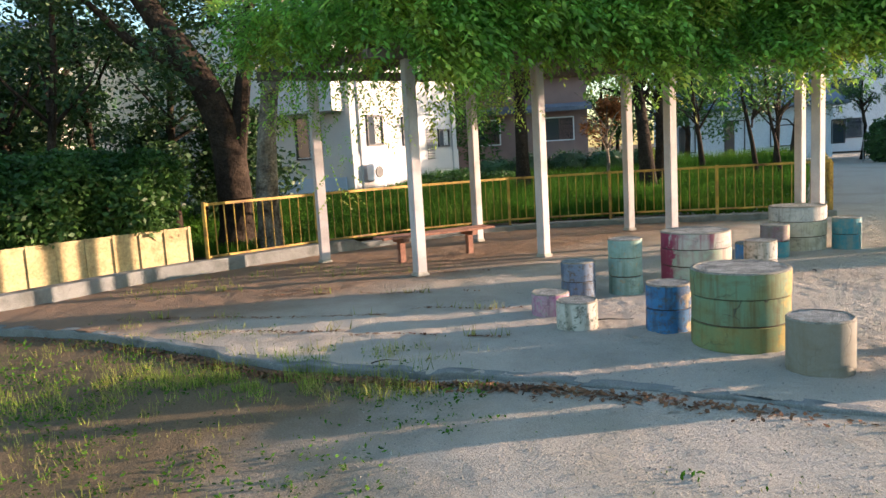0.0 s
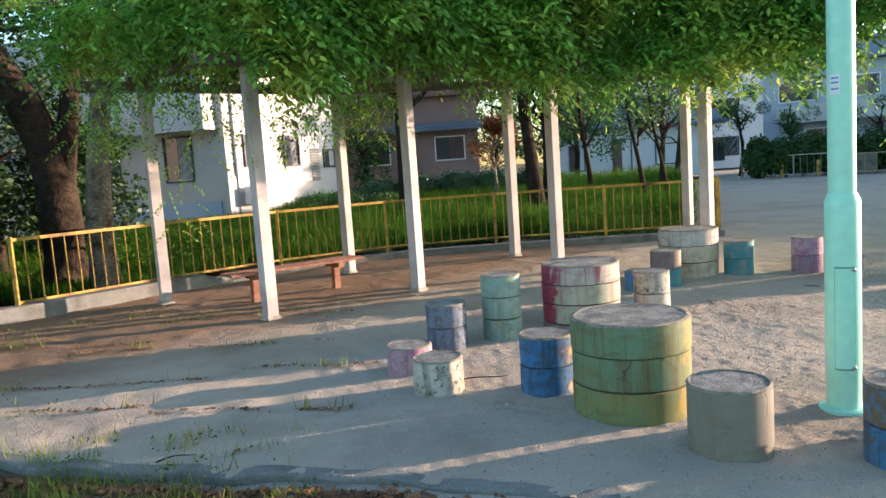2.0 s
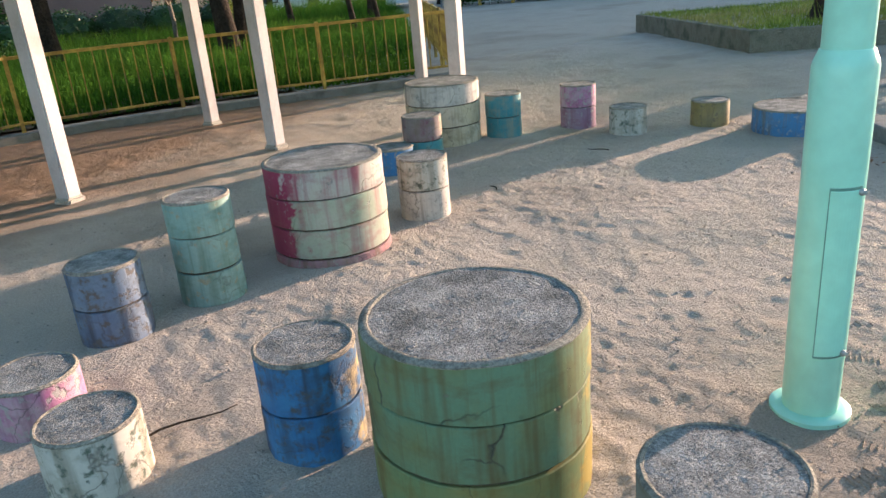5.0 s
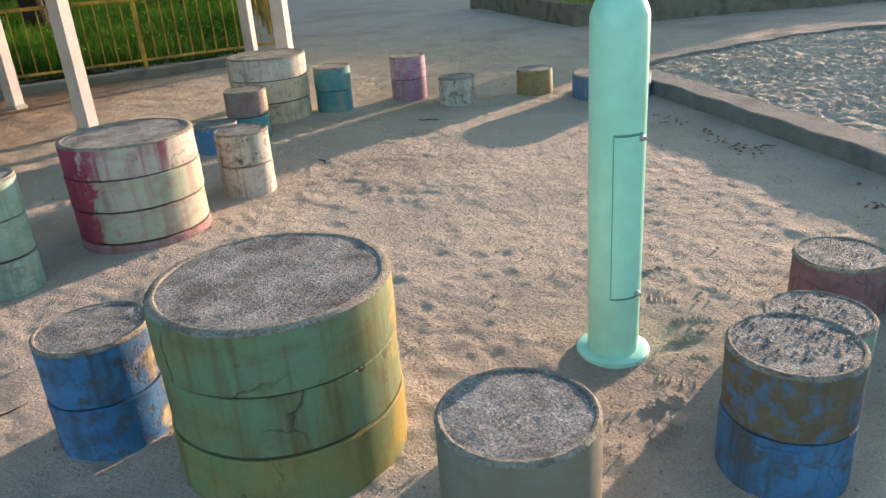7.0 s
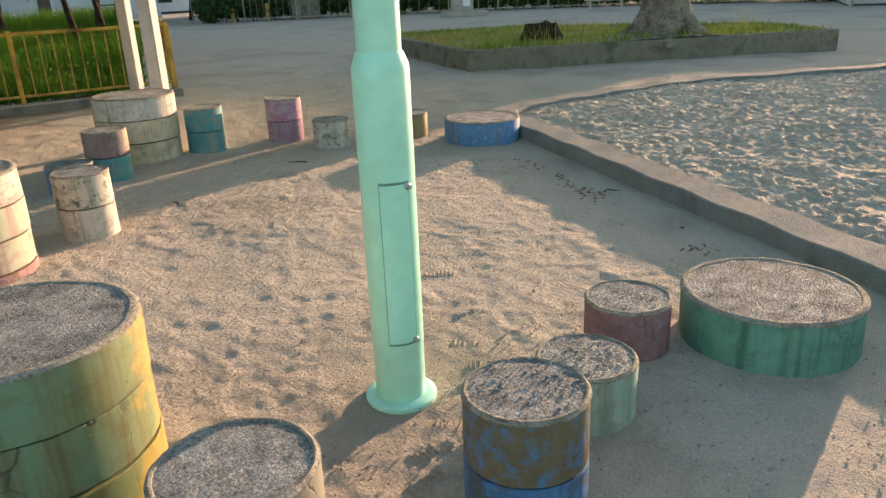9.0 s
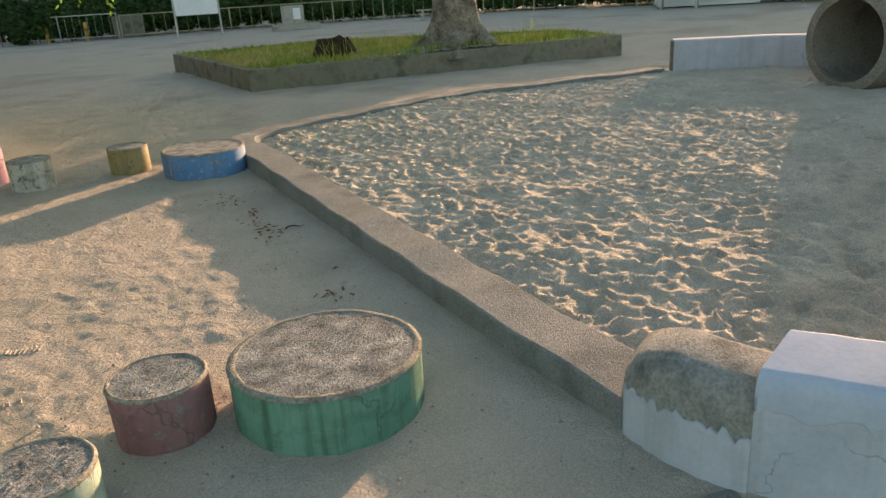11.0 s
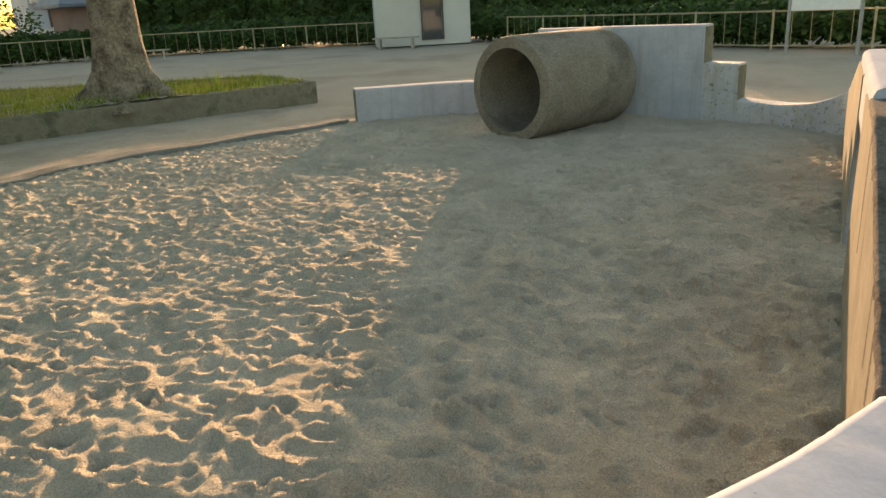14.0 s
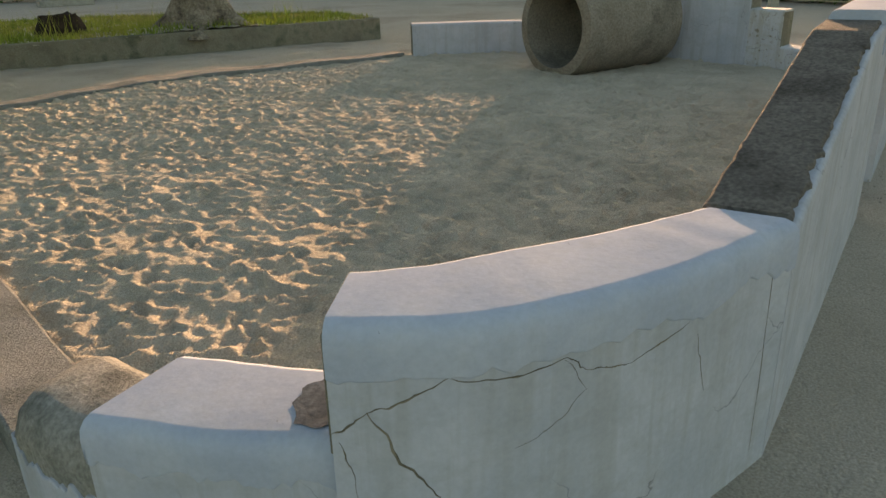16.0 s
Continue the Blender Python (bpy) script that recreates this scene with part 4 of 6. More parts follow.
R_BIG, R_SMALL = 0.366, 0.178
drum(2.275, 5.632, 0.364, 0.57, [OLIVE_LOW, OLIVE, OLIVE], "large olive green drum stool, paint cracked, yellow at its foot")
drum(2.485, 4.83, 0.213, 0.345, [BEIGE], "plain beige-grey drum stool with a sandy top", coarse=0.004)
drum(3.18, 4.435, 0.181, 0.385, [BLUE, BLUE_RUST], "blue drum stool with brown bare patches", coarse=0.008)
drum(3.74, 4.58, R_SMALL, 0.20, [MINT_CHIP], "low pale green and white chipped drum stool", coarse=0.007)
drum(4.29, 4.72, R_SMALL, 0.20, [ROSE], "low dull magenta drum stool with flaking paint")
drum(4.72, 4.29, 0.364, 0.20, [JADE], "wide low jade green drum stool")
drum(1.875, 6.15, 0.184, 0.38, [BLUE_SUN_SIDE, BLUE_SUN_SIDE], "deep blue drum stool with an ochre side, sunlight painted in")
drum(1.15, 6.43, R_SMALL, 0.22, [WHITE_CHIP], "low chipped white drum stool beside a pink one")
drum(1.00, 7.00, R_SMALL, 0.195, [PINK], "low pink and white drum stool")
drum(1.40, 7.67, R_SMALL, 0.375, [BLUE_GREY, BLUE_GREY], "grey-blue drum stool with scuffed flaking paint")
drum(1.94, 7.84, R_SMALL, 0.56, [SAGE, SAGE, SAGE], "tall sage green drum stool")
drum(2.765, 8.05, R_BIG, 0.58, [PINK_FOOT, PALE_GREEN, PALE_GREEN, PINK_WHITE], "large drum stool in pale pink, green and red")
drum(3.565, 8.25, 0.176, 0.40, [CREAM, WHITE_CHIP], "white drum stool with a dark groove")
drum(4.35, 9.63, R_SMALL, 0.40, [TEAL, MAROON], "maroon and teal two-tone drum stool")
drum(3.97, 9.50, R_SMALL, 0.20, [FLAT_BLUE], "low blue drum stool behind a white one")
drum(4.915, 10.19, R_BIG, 0.58, [CREAM_LOW, CREAM_LOW, CREAM], "large cream drum stool with grey stains")
drum(5.44, 9.90, R_SMALL, 0.41, [TEAL, TEAL], "teal drum stool with a cream rim")
drum(6.21, 9.67, R_SMALL, 0.41, [MAUVE, PINK], "mauve pink drum stool with flaking paint")
drum(6.31, 9.06, R_SMALL, 0.23, [WHITE_CHIP], "low grey drum stool with dark chips")
drum(7.05, 8.71, R_SMALL, 0.215, [OCHRE], "low ochre drum stool on packed earth")
drum(7.31, 7.97, R_BIG, 0.195, [FLAT_BLUE], "wide low bright blue drum stool")

# ---- lamp post ----
lamp = empty("lamp_post", 3.40, 5.18, -0.03)
tagged(lamp, "mint green painted steel lamp post standing in the sandy earth", "lamp post")
part("flange", lathe([(0, 0), (0.135, 0), (0.135, 0.022), (0.128, 0.026), (0.105, 0.030), (0, 0.030)], 40), MINT, lamp, smooth=True)
part("lower_tube", lathe([(0, 0.02), (0.094, 0.02), (0.094, 0.235), (0.096, 0.24), (0.096, 1.235), (0.092, 1.25), (0.078, 1.285), (0, 1.285)], 40), MINT, lamp, smooth=True)
part("upper_tube", lathe([(0, 1.28), (0.074, 1.28), (0.072, 4.6), (0.066, 4.62), (0, 4.62)], 36), MINT, lamp, smooth=True)
view = math.atan2(1.3 - 3.40, 3.7 - 5.18)


def curved_plate(r, a0, a1, z0, z1, thick, z_skew=0.0):
    bm = bmesh.new()
    n = 10
    rows = []
    for k in range(n + 1):
        a = a0 + (a1 - a0) * k / n
        zt = z1 + z_skew * k / n
        rows.append([bm.verts.new((rr * math.sin(a), rr * math.cos(a), z)) for rr, z in ((r, z0), (r + thick, z0 + 0.004), (r + thick, zt - 0.004), (r, zt))])
    for a, b in zip(rows, rows[1:]):
        for i in range(3):
            bm.faces.new((a[i], b[i], b[i + 1], a[i + 1]))
    bm.faces.new(rows[0])
    bm.faces.new(rows[-1][::-1])
    return bm


# Darker mint plate behind the door paints the shadow line of its edge.
SEAM = material("mint_seam_shadow", [(0.12, 0.26, 0.20), (0.15, 0.30, 0.24)], 0.6, 10, 1, 0)
part("door_seam", curved_plate(0.0955, view - 0.985, view + 0.135, 0.262, 0.868, 0.0025), SEAM, lamp, "dark seam around the door, its shadow painted in")
door = part("access_door", curved_plate(0.0962, view - 0.95, view + 0.10, 0.27, 0.86, 0.004), MINT, lamp)
for z in (0.28, 0.85):
    bm = lathe([(0, 0), (0.012, 0), (0.012, 0.008), (0.007, 0.012), (0.007, 0.02), (0, 0.022)], 12)
    bm.transform(Matrix.Translation((0.099 * math.sin(view - 0.9), 0.099 * math.cos(view - 0.9), z)) @ Vector((math.sin(view - 0.9), math.cos(view - 0.9), 0)).to_track_quat("Z", "Y").to_matrix().to_4x4())
    part("bolt", bm, METAL, door, "steel bolt")
part("sticker", curved_plate(0.0746, view - 0.25, view + 0.55, 1.84, 1.95, 0.0006), SIGN_WHITE, lamp, "small white sticker with blue lettering")
BLUE_INK = material("blue_print", [(0.10, 0.25, 0.55), (0.12, 0.28, 0.6)], 0.5, 10, 1, 0)
for z in (1.925, 1.90, 1.865):
    part("printed_bar", curved_plate(0.0756, view - 0.15, view + 0.42, z, z + 0.010, 0.0003), BLUE_INK, lamp)

# ---- pergola ----
POSTS = [(-1.87, 11.65), (-0.32, 9.78), (1.485, 10.82), (3.55, 11.38), (5.58, 10.94), (0.64, 13.15), (3.45, 13.55), (6.60, 13.58)]
FRONT = [(-0.32, 9.78), (1.485, 10.82), (3.55, 11.38), (5.58, 10.94)]
BACK = [(-1.87, 11.65), (0.64, 13.15), (3.45, 13.55), (6.60, 13.58)]
pergola = empty("pergola", 1.5, 11.5)
tagged(pergola, "curved pergola with off-white square posts under climbing wisteria", "pergola")
for k, (x, y) in enumerate(POSTS[:8]):
    a = 25 + 6 * (k % 3)
    part("post", box((0.145, 0.145, 2.85), pose(x - 1.5, y - 11.5, -0.05, 0, 0, a), 0.012), POST_PAINT, pergola)
    bm = box((0.19, 0.19, 0.07), pose(x - 1.5, y - 11.5, -0.04, 0, 0, a), 0.02)
    part("post_foot", bm, CONCRETE, pergola, "rough concrete footing")
for line in (FRONT, BACK):
    ext = [tuple(np.array(line[0]) * 1.28 - np.array(line[1]) * 0.28)] + line + [tuple(np.array(line[-1]) * 1.28 - np.array(line[-2]) * 0.28)]
    for a, b in zip(ext, ext[1:]):
        bm = beam_between(bmesh.new(), (a[0] - 1.5, a[1] - 11.5, 2.86), (b[0] - 1.5, b[1] - 11.5, 2.86), 0.16, 0.12, 0.008)
        part("beam", bm, BEAM_WOOD, pergola, "weathered timber beam")
fl, bl = resample(FRONT, 9), resample(BACK, 9)
for a, b in zip(fl, bl):
    d = (np.array(b) - np.array(a)) * 0.16
    bm = beam_between(bmesh.new(), (a[0] - d[0] - 1.5, a[1] - d[1] - 11.5, 2.98), (b[0] + d[0] - 1.5, b[1] + d[1] - 11.5, 2.98), 0.09, 0.11, 0.006)
    part("rafter", bm, BEAM_WOOD, pergola, "weathered timber rafter")

wisteria = empty("wisteria", 1.5, 11.5)
tagged(wisteria, "dense green wisteria with drooping feathery leaves over a pergola", "climbing plant")
wr = np.random.default_rng(5)


def arc_points(n, along, across):
    """Points over the pergola by fractions along its length and depth."""
    f, b = np.array(resample([tuple(np.array(FRONT[0]) * 1.34 - np.array(FRONT[1]) * 0.34)] + FRONT + [(7.2, 10.2), (8.4, 9.6)], 60)), np.array(resample([(-2.9, 11.0)] + BACK + [(9.0, 13.4)], 60))
    i = np.clip((along * 59), 0, 58.99)
    k = i.astype(int)
    t = (i - k)[:, None]
    F, B = f[k] * (1 - t) + f[k + 1] * t, b[k] * (1 - t) + b[k + 1] * t
    return F * (1 - across[:, None]) + B * across[:, None]


N = 13500
al, ac = wr.uniform(0, 1, N), wr.uniform(-0.28, 1.15, N)
al = np.where(wr.random(N) < 0.16, al * 0.24, al)
front = wr.random(N) < 0.6
ac[front] = -0.42 + 0.34 * wr.uniform(0, 1, front.sum()) ** 1.7
xy = arc_points(N, al, ac)
edge = np.clip((-ac) / 0.42, 0, 1)
lump = np.clip(0.5 + 0.9 * value_noise(xy[:, 0], xy[:, 1] * 0.5, 0.75, 31), 0, 1)
bottom = 3.08 - 0.68 * lump * edge
z = bottom + (3.95 + 0.25 * lump - bottom) * wr.uniform(0, 1, N) ** 0.8
tuft = value_noise(al * 12.5, z * 1.2, 0.42, 35) + 0.5 * value_noise(al * 12.5, z, 0.2, 36)
keep = ~front | (tuft > -0.30)
al, ac, xy, z, front, tuft, N = al[keep], ac[keep], xy[keep], z[keep], front[keep], tuft[keep], int(keep.sum())
centre = arc_points(N, al, np.full(N, 0.45))
push = (xy - centre) / np.linalg.norm(xy - centre, axis=1)[:, None]
xy = xy + push * (np.clip(tuft, -0.3, 0.7) * 0.28 * front)[:, None]
outward = (xy - centre) * np.where(front, 0.75, 0.35)[:, None]
heading = np.column_stack([outward + wr.normal(size=(N, 2)) * 0.55, wr.normal(size=N) * 0.3 - np.where(front, 0.75, 0.15)])
leaves = frond_quads(np.column_stack([xy - (1.5, 11.5), z]), heading, 0.46, wr, 6)
tagged(quads_object("foliage", leaves, WISTERIA, wisteria), "feathery green leaves", kind="stuff")
# hanging sprays
sprays = []
for x, y, drop, n in [(-0.9, 9.9, 0.7, 40), (0.5, 9.7, 0.8, 60), (0.9, 10.4, 0.7, 45), (-1.3, 9.6, 0.5, 24), (7.2, 10.0, 0.8, 36), (7.7, 9.7, 1.2, 30), (5.2, 10.3, 0.7, 40), (2.6, 10.3, 0.6, 40), (4.0, 10.6, 0.6, 40), (-1.55, 11.5, 2.0, 24), (-0.6, 9.6, 1.0, 46), (0.15, 9.75, 0.9, 60), (1.0, 10.2, 0.9, 40), (-1.9, 10.4, 0.8, 60), (-2.2, 10.9, 0.8, 50), (3.2, 10.6, 0.7, 36), (6.4, 10.2, 0.7, 40)]:
    t = wr.uniform(0, 1, n)
    p = np.column_stack([x - 1.5 + wr.normal(size=n) * 0.22, y - 11.5 + wr.normal(size=n) * 0.22, 2.9 - drop * t])
    sprays.append(frond_quads(p, np.column_stack([wr.normal(size=(n, 2)), np.full(n, -0.9)]), 0.24, wr))
tagged(quads_object("hanging_sprays", np.concatenate(sprays), WISTERIA, wisteria), "hanging shoots", kind="stuff")
bm = bmesh.new()
for k in range(14):
    a0 = wr.uniform(0, 0.8)
    q = arc_points(7, np.linspace(a0, min(1, a0 + 0.3), 7), np.clip(wr.uniform(-0.1, 1) + np.cumsum(wr.normal(size=7) * 0.07), -0.15, 1.1))
    tube(bm, [(p[0] - 1.5, p[1] - 11.5, 3.06 + 0.07 * math.sin(i * 1.9 + k)) for i, p in enumerate(q)], [0.035, 0.035, 0.03, 0.03, 0.025, 0.02, 0.015], 7)
part("vine_stem", bm, GREY_BARK, wisteria, "twisting grey stems", smooth=True)

# ---- bench ----
bench = empty("park_bench", -0.10, 11.42, -0.03, math.degrees(math.atan2(0.62, 1.12)))
tagged(bench, "low backless red-brown wooden bench under the pergola", "bench")
for k in range(4):
    part("seat_plank", box((1.95, 0.085, 0.035), pose(0, -0.15 + k * 0.10, 0.385, 0, 0, 0.15 * (k - 1.5)), 0.006), BENCH_WOOD, bench)
for s in (-1, 1):
    part("leg", box((0.10, 0.09, 0.33), pose(0.6 * s, 0, 0.0), 0.01), BENCH_WOOD, bench)
    bm = bmesh.new()
    for x, z, w in ((0, 0.31, 0.36), (0, 0.345, 0.40)):
        add_box(bm, (0.10, w, 0.038), pose(0.6 * s, 0, z), 0.006)
    part("bracket", bm, BENCH_WOOD, bench)


# ---- yellow railing ----
def railing(name, line, height, z0, label, mat=YELLOW, gap=0.125, post_every=1.9, bar=0.013):
    pts = smooth_line(line, 0.1)
    a = np.array(pts)
    s = np.concatenate([[0], np.cumsum(np.linalg.norm(np.diff(a, axis=0), axis=1))])
    at = lambda v: (float(np.interp(v, s, a[:, 0])), float(np.interp(v, s, a[:, 1])))
    x0, y0 = at(0)
    ob = empty(name, x0, y0, z0)
    tagged(ob, label, "railing")
    n_post = max(2, int(round(s[-1] / post_every)) + 1)
    stops = np.linspace(0, s[-1], n_post)
    for v in stops:
        x, y = at(v)
        part("rail_post", box((0.05, 0.05, height + 0.12), pose(x - x0, y - y0, -0.10), 0.006), mat, ob)
    for v, w in zip(stops, stops[1:]):
        (xa, ya), (xb, yb) = at(v), at(w)
        for z, r in ((height - 0.02, 0.042), (0.10, 0.032)):
            part("rail", beam_between(bmesh.new(), (xa - x0, ya - y0, z), (xb - x0, yb - y0, z), r, r, 0.005), mat, ob)
        k = int((w - v) / gap)
        proto = bpy.data.meshes.new("baluster")
        b2 = box((bar, bar, height - 0.14), pose(0, 0, 0.11))
        b2.to_mesh(proto)
        b2.free()
        proto.materials.append(mat)
        for i in range(1, k):
            f = i / k
            o = new("baluster", proto)
            o.parent = ob
            o.matrix_basis = pose(xa + (xb - xa) * f - x0, ya + (yb - ya) * f - y0, 0)
    return ob


railing("yellow_railing", [(-3.62, 11.35), (-2.8, 12.15), (-1.8, 13.0), (0.0, 14.2), (1.5, 14.72), (3.4, 14.75), (5.4, 14.35), (7.35, 13.95)], 0.93, 0.10, "rusty yellow steel railing with thin upright bars", gap=0.165, bar=0.014)
railing("yellow_railing", [(7.4, 14.0), (8.8, 16.8), (11.6, 22.4)], 0.93, 0.05, "rusty yellow steel railing beside tall grass", gap=0.165)

bm = bmesh.new()
low_kerb = smooth_line([(-5.9, 8.2), (-5.0, 9.4), (-4.2, 10.6), (-3.5, 11.25), (-2.7, 12.0), (-1.7, 12.85), (0.0, 14.05), (1.5, 14.55), (3.4, 14.58), (5.4, 14.2), (7.4, 13.8)], 0.2)
ribbon_wall(bm, low_kerb, offset_line(low_kerb, 0.25), -0.1, [0.17 if x < -1.5 else 0.09 for x, y in low_kerb])
tagged(part("planting_kerb", bm, KERB, smooth=True, sharp=15), "low soil-stained concrete kerb under the railing", "kerb", kind="structure")

# ---- white panel fence ----
PANEL_WHITE = material("cream_panel_paint", [(0.32, 0.22, 0.10), (0.46, 0.36, 0.18), (0.40, 0.30, 0.14)], 0.65, 25, 2.5, 0.15)
panel_fence = empty("panel_fence", -4.0, 11.1)
tagged(panel_fence, "cream ribbed metal panel fence in front of dark bushes", "fence")
pl = resample([(-6.6, 8.1), (-5.0, 10.05), (-3.85, 11.3)], 12)
for k, (a, b) in enumerate(zip(pl, pl[1:])):
    d = (np.array(b) - np.array(a))
    m = pose((a[0] + b[0]) / 2 + 4.0, (a[1] + b[1]) / 2 - 11.1, 0.10, 0, 0, math.degrees(math.atan2(d[1], d[0])))
    L = np.linalg.norm(d)
    bm = box((L * 0.94, 0.02, 0.56), m)
    add_box(bm, (0.05, 0.05, 0.60), m @ pose(L / 2 - 0.02, -0.01, 0), 0.005)
    add_box(bm, (L * 0.98, 0.04, 0.04), m @ pose(0, -0.008, 0.55), 0.004)
    part("panel", bm, PANEL_WHITE, panel_fence)


# ---- trees and bushes ----
def tree(name, x, y, z, trunk, limbs, crown, leaf_mat, bark, label, leaves=6000, leaf=0.09, r0=0.12, seed=1, width=0.5, shell=0.4):
    """trunk: points; limbs: list of point lists with a start radius; crown: centres and radii of leaf clumps."""
    rng = np.random.default_rng(seed)
    ob = empty(name, x, y, z)
    tagged(ob, label, "tree")
    bm = bmesh.new()
    n = len(trunk)
    tube(bm, trunk, [r0 * (1.25 if k == 0 else 1 - 0.55 * k / (n - 1)) for k in range(n)], 14)
    for pts, r in limbs:
        tube(bm, pts, [r * (1 - 0.75 * k / (len(pts) - 1)) for k in range(len(pts))], 8)
    for v in bm.verts:
        v.co += Vector((noise.noise(v.co * 3), noise.noise(v.co * 3 + Vector((9, 0, 0))), 0)) * 0.12 * r0
    part("trunk", bm, bark, ob, smooth=True)
    if leaves:
        c = [q[:3] for q in crown]
        r = [q[3:] for q in crown]
        pts = blob_points(c, r, leaves, rng, shell)
        keep = value_noise(pts[:, 0] + pts[:, 2] * 0.7, pts[:, 1] + pts[:, 2], 0.5, seed) > -0.35
        tagged(quads_object("crown", leaf_quads(pts[keep], leaf, leaf * width, 0.3, rng), leaf_mat, ob), kind="stuff")
    return ob


def random_crown(rng, n, spread, z0, z1, r):
    return [(rng.normal() * spread, rng.normal() * spread, rng.uniform(z0, z1), r * rng.uniform(0.6, 1.2), r * rng.uniform(0.6, 1.2), r * rng.uniform(0.5, 0.9)) for _ in range(n)]


def random_limbs(rng, n, base, reach, r):
    out = []
    for _ in range(n):
        a = rng.uniform(0, 2 * math.pi)
        b = Vector(base) + Vector((0, 0, rng.uniform(-0.4, 0.4)))
        e = b + Vector((math.cos(a), math.sin(a), rng.uniform(0.4, 1.3))) * reach * rng.uniform(0.6, 1.1)
        m = (b + e) / 2 + Vector((rng.normal() * 0.1, rng.normal() * 0.1, 0.1))
        out.append(([b, m, e], r))
    return out


tr = np.random.default_rng(3)
# leaning dark tree and pale trunk behind the railing
tree("leaning_tree", -3.75, 13.4, 0.1, [(0.06, 0, -0.1), (0.06, 0, 0.9), (0.04, 0, 1.6), (-0.03, 0, 2.2), (-0.27, -0.05, 2.9), (-0.58, -0.1, 3.5), (-0.92, -0.15, 4.0), (-1.4, -0.2, 4.8), (-1.8, -0.2, 6)],
     [([(0.1, 0, 1.3), (0.24, 0.05, 2.1), (0.36, 0.1, 2.9), (0.5, 0.1, 3.6), (0.7, 0.2, 5.0)], 0.2), ([(-0.4, -0.05, 3.1), (-1.4, -0.3, 3.7), (-2.4, -0.6, 4.8)], 0.12)],
     [(a - 0.6, abs(b) * 0.7 + 0.7, c, d, e, f) for a, b, c, d, e, f in random_crown(tr, 22, 1.6, 3.4, 6.5, 0.9)] + [(-2.4, 0.5, 3.8, 0.9, 0.6, 0.5)], DARK_LEAF, BARK, "large leaning tree with dark rough bark and dense leaves", 14000, 0.11, 0.34, 11)
tree("tree", -3.0, 13.3, 0.1, [(0, -0.4, -0.1), (0.0, -0.4, 0.9), (0.09, -0.4, 1.9), (0.2, -0.4, 2.6), (0.35, -0.35, 3.3), (0.5, -0.3, 4.5)], [], random_crown(tr, 6, 0.8, 3.6, 5, 0.7), DARK_LEAF, GREY_BARK, "pale grey tree trunk behind the yellow railing", 2500, 0.10, 0.22, 12)
for k, (x, y, h, lean) in enumerate([(-6.6, 12.6, 4.8, 0.3), (-7.6, 13.5, 5.2, -0.3), (-5.4, 15.2, 5.0, 0.1), (-9.0, 12.0, 5.0, 0.2), (-6.8, 15.0, 5.4, -0.2)]):
    tree("thin_tree", x, y, 0.0, [(0, 0, 0), (lean * 0.3, 0, h * 0.35), (lean, 0.1, h * 0.7), (lean * 1.4, 0.1, h)], random_limbs(tr, 5, (lean * 0.6, 0, h * 0.5), 1.2, 0.04),
         random_crown(tr, 16, 1.05, 2.6, h + 0.8, 0.75), DARK_LEAF, BARK, "slender dark tree in a shady thicket", 5500, 0.12, 0.09, 40 + k)


def bush(name, x, y, z, blobs, mat, label, leaves=5000, leaf=0.07, seed=1, shell=0.6, category="bush", core=False):
    rng = np.random.default_rng(seed)
    ob = empty(name, x, y, z)
    tagged(ob, label, category)
    pts = blob_points([b[:3] for b in blobs], [b[3:] for b in blobs], leaves, rng, shell)
    pts = pts[pts[:, 2] > 0.02]
    tagged(quads_object("leaves", leaf_quads(pts, leaf, leaf * 0.55, 0.2, rng), mat, ob), kind="stuff")
    bm = bmesh.new()
    for k in range(5):
        b = blobs[k % len(blobs)]
        tube(bm, [(b[0] + rng.normal() * 0.08, b[1] + rng.normal() * 0.08, -0.02), (b[0] + rng.normal() * 0.15, b[1], b[2] * 0.6), (b[0] + rng.normal() * 0.3, b[1] + rng.normal() * 0.2, b[2] + b[5] * 0.6)], [0.025, 0.02, 0.008], 6)
    part("branches", bm, BARK, ob)
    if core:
        # Solid dark blobs, added so that no sky shows between the leaves.
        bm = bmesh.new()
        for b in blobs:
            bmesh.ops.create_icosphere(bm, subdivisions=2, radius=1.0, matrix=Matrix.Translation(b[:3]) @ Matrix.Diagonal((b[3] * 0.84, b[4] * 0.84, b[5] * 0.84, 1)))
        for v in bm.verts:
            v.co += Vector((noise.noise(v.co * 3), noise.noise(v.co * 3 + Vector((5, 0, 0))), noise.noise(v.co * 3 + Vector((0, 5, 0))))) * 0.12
        part("inner_leaves", bm, DARK_LEAF, ob, "solid dark core added to close gaps between the leaves")
    return ob


for k, (x, y) in enumerate([(-4.9, 11.4), (-5.8, 10.4), (-6.7, 9.5), (-6.9, 11.2), (-5.6, 12.0), (-7.9, 10.0)]):
    bush("bush", x, y, 0.0, [(0, 0, 0.9, 0.85, 0.8, 0.85), (0.35, 0.2, 1.4, 0.65, 0.55, 0.55), (-0.4, -0.1, 1.45, 0.65, 0.55, 0.55), (0.15, -0.4, 1.0, 0.7, 0.55, 0.6)], BUSH_LEAF, "dense dark green bush spilling over a panel fence", 12000, 0.095, 60 + k)

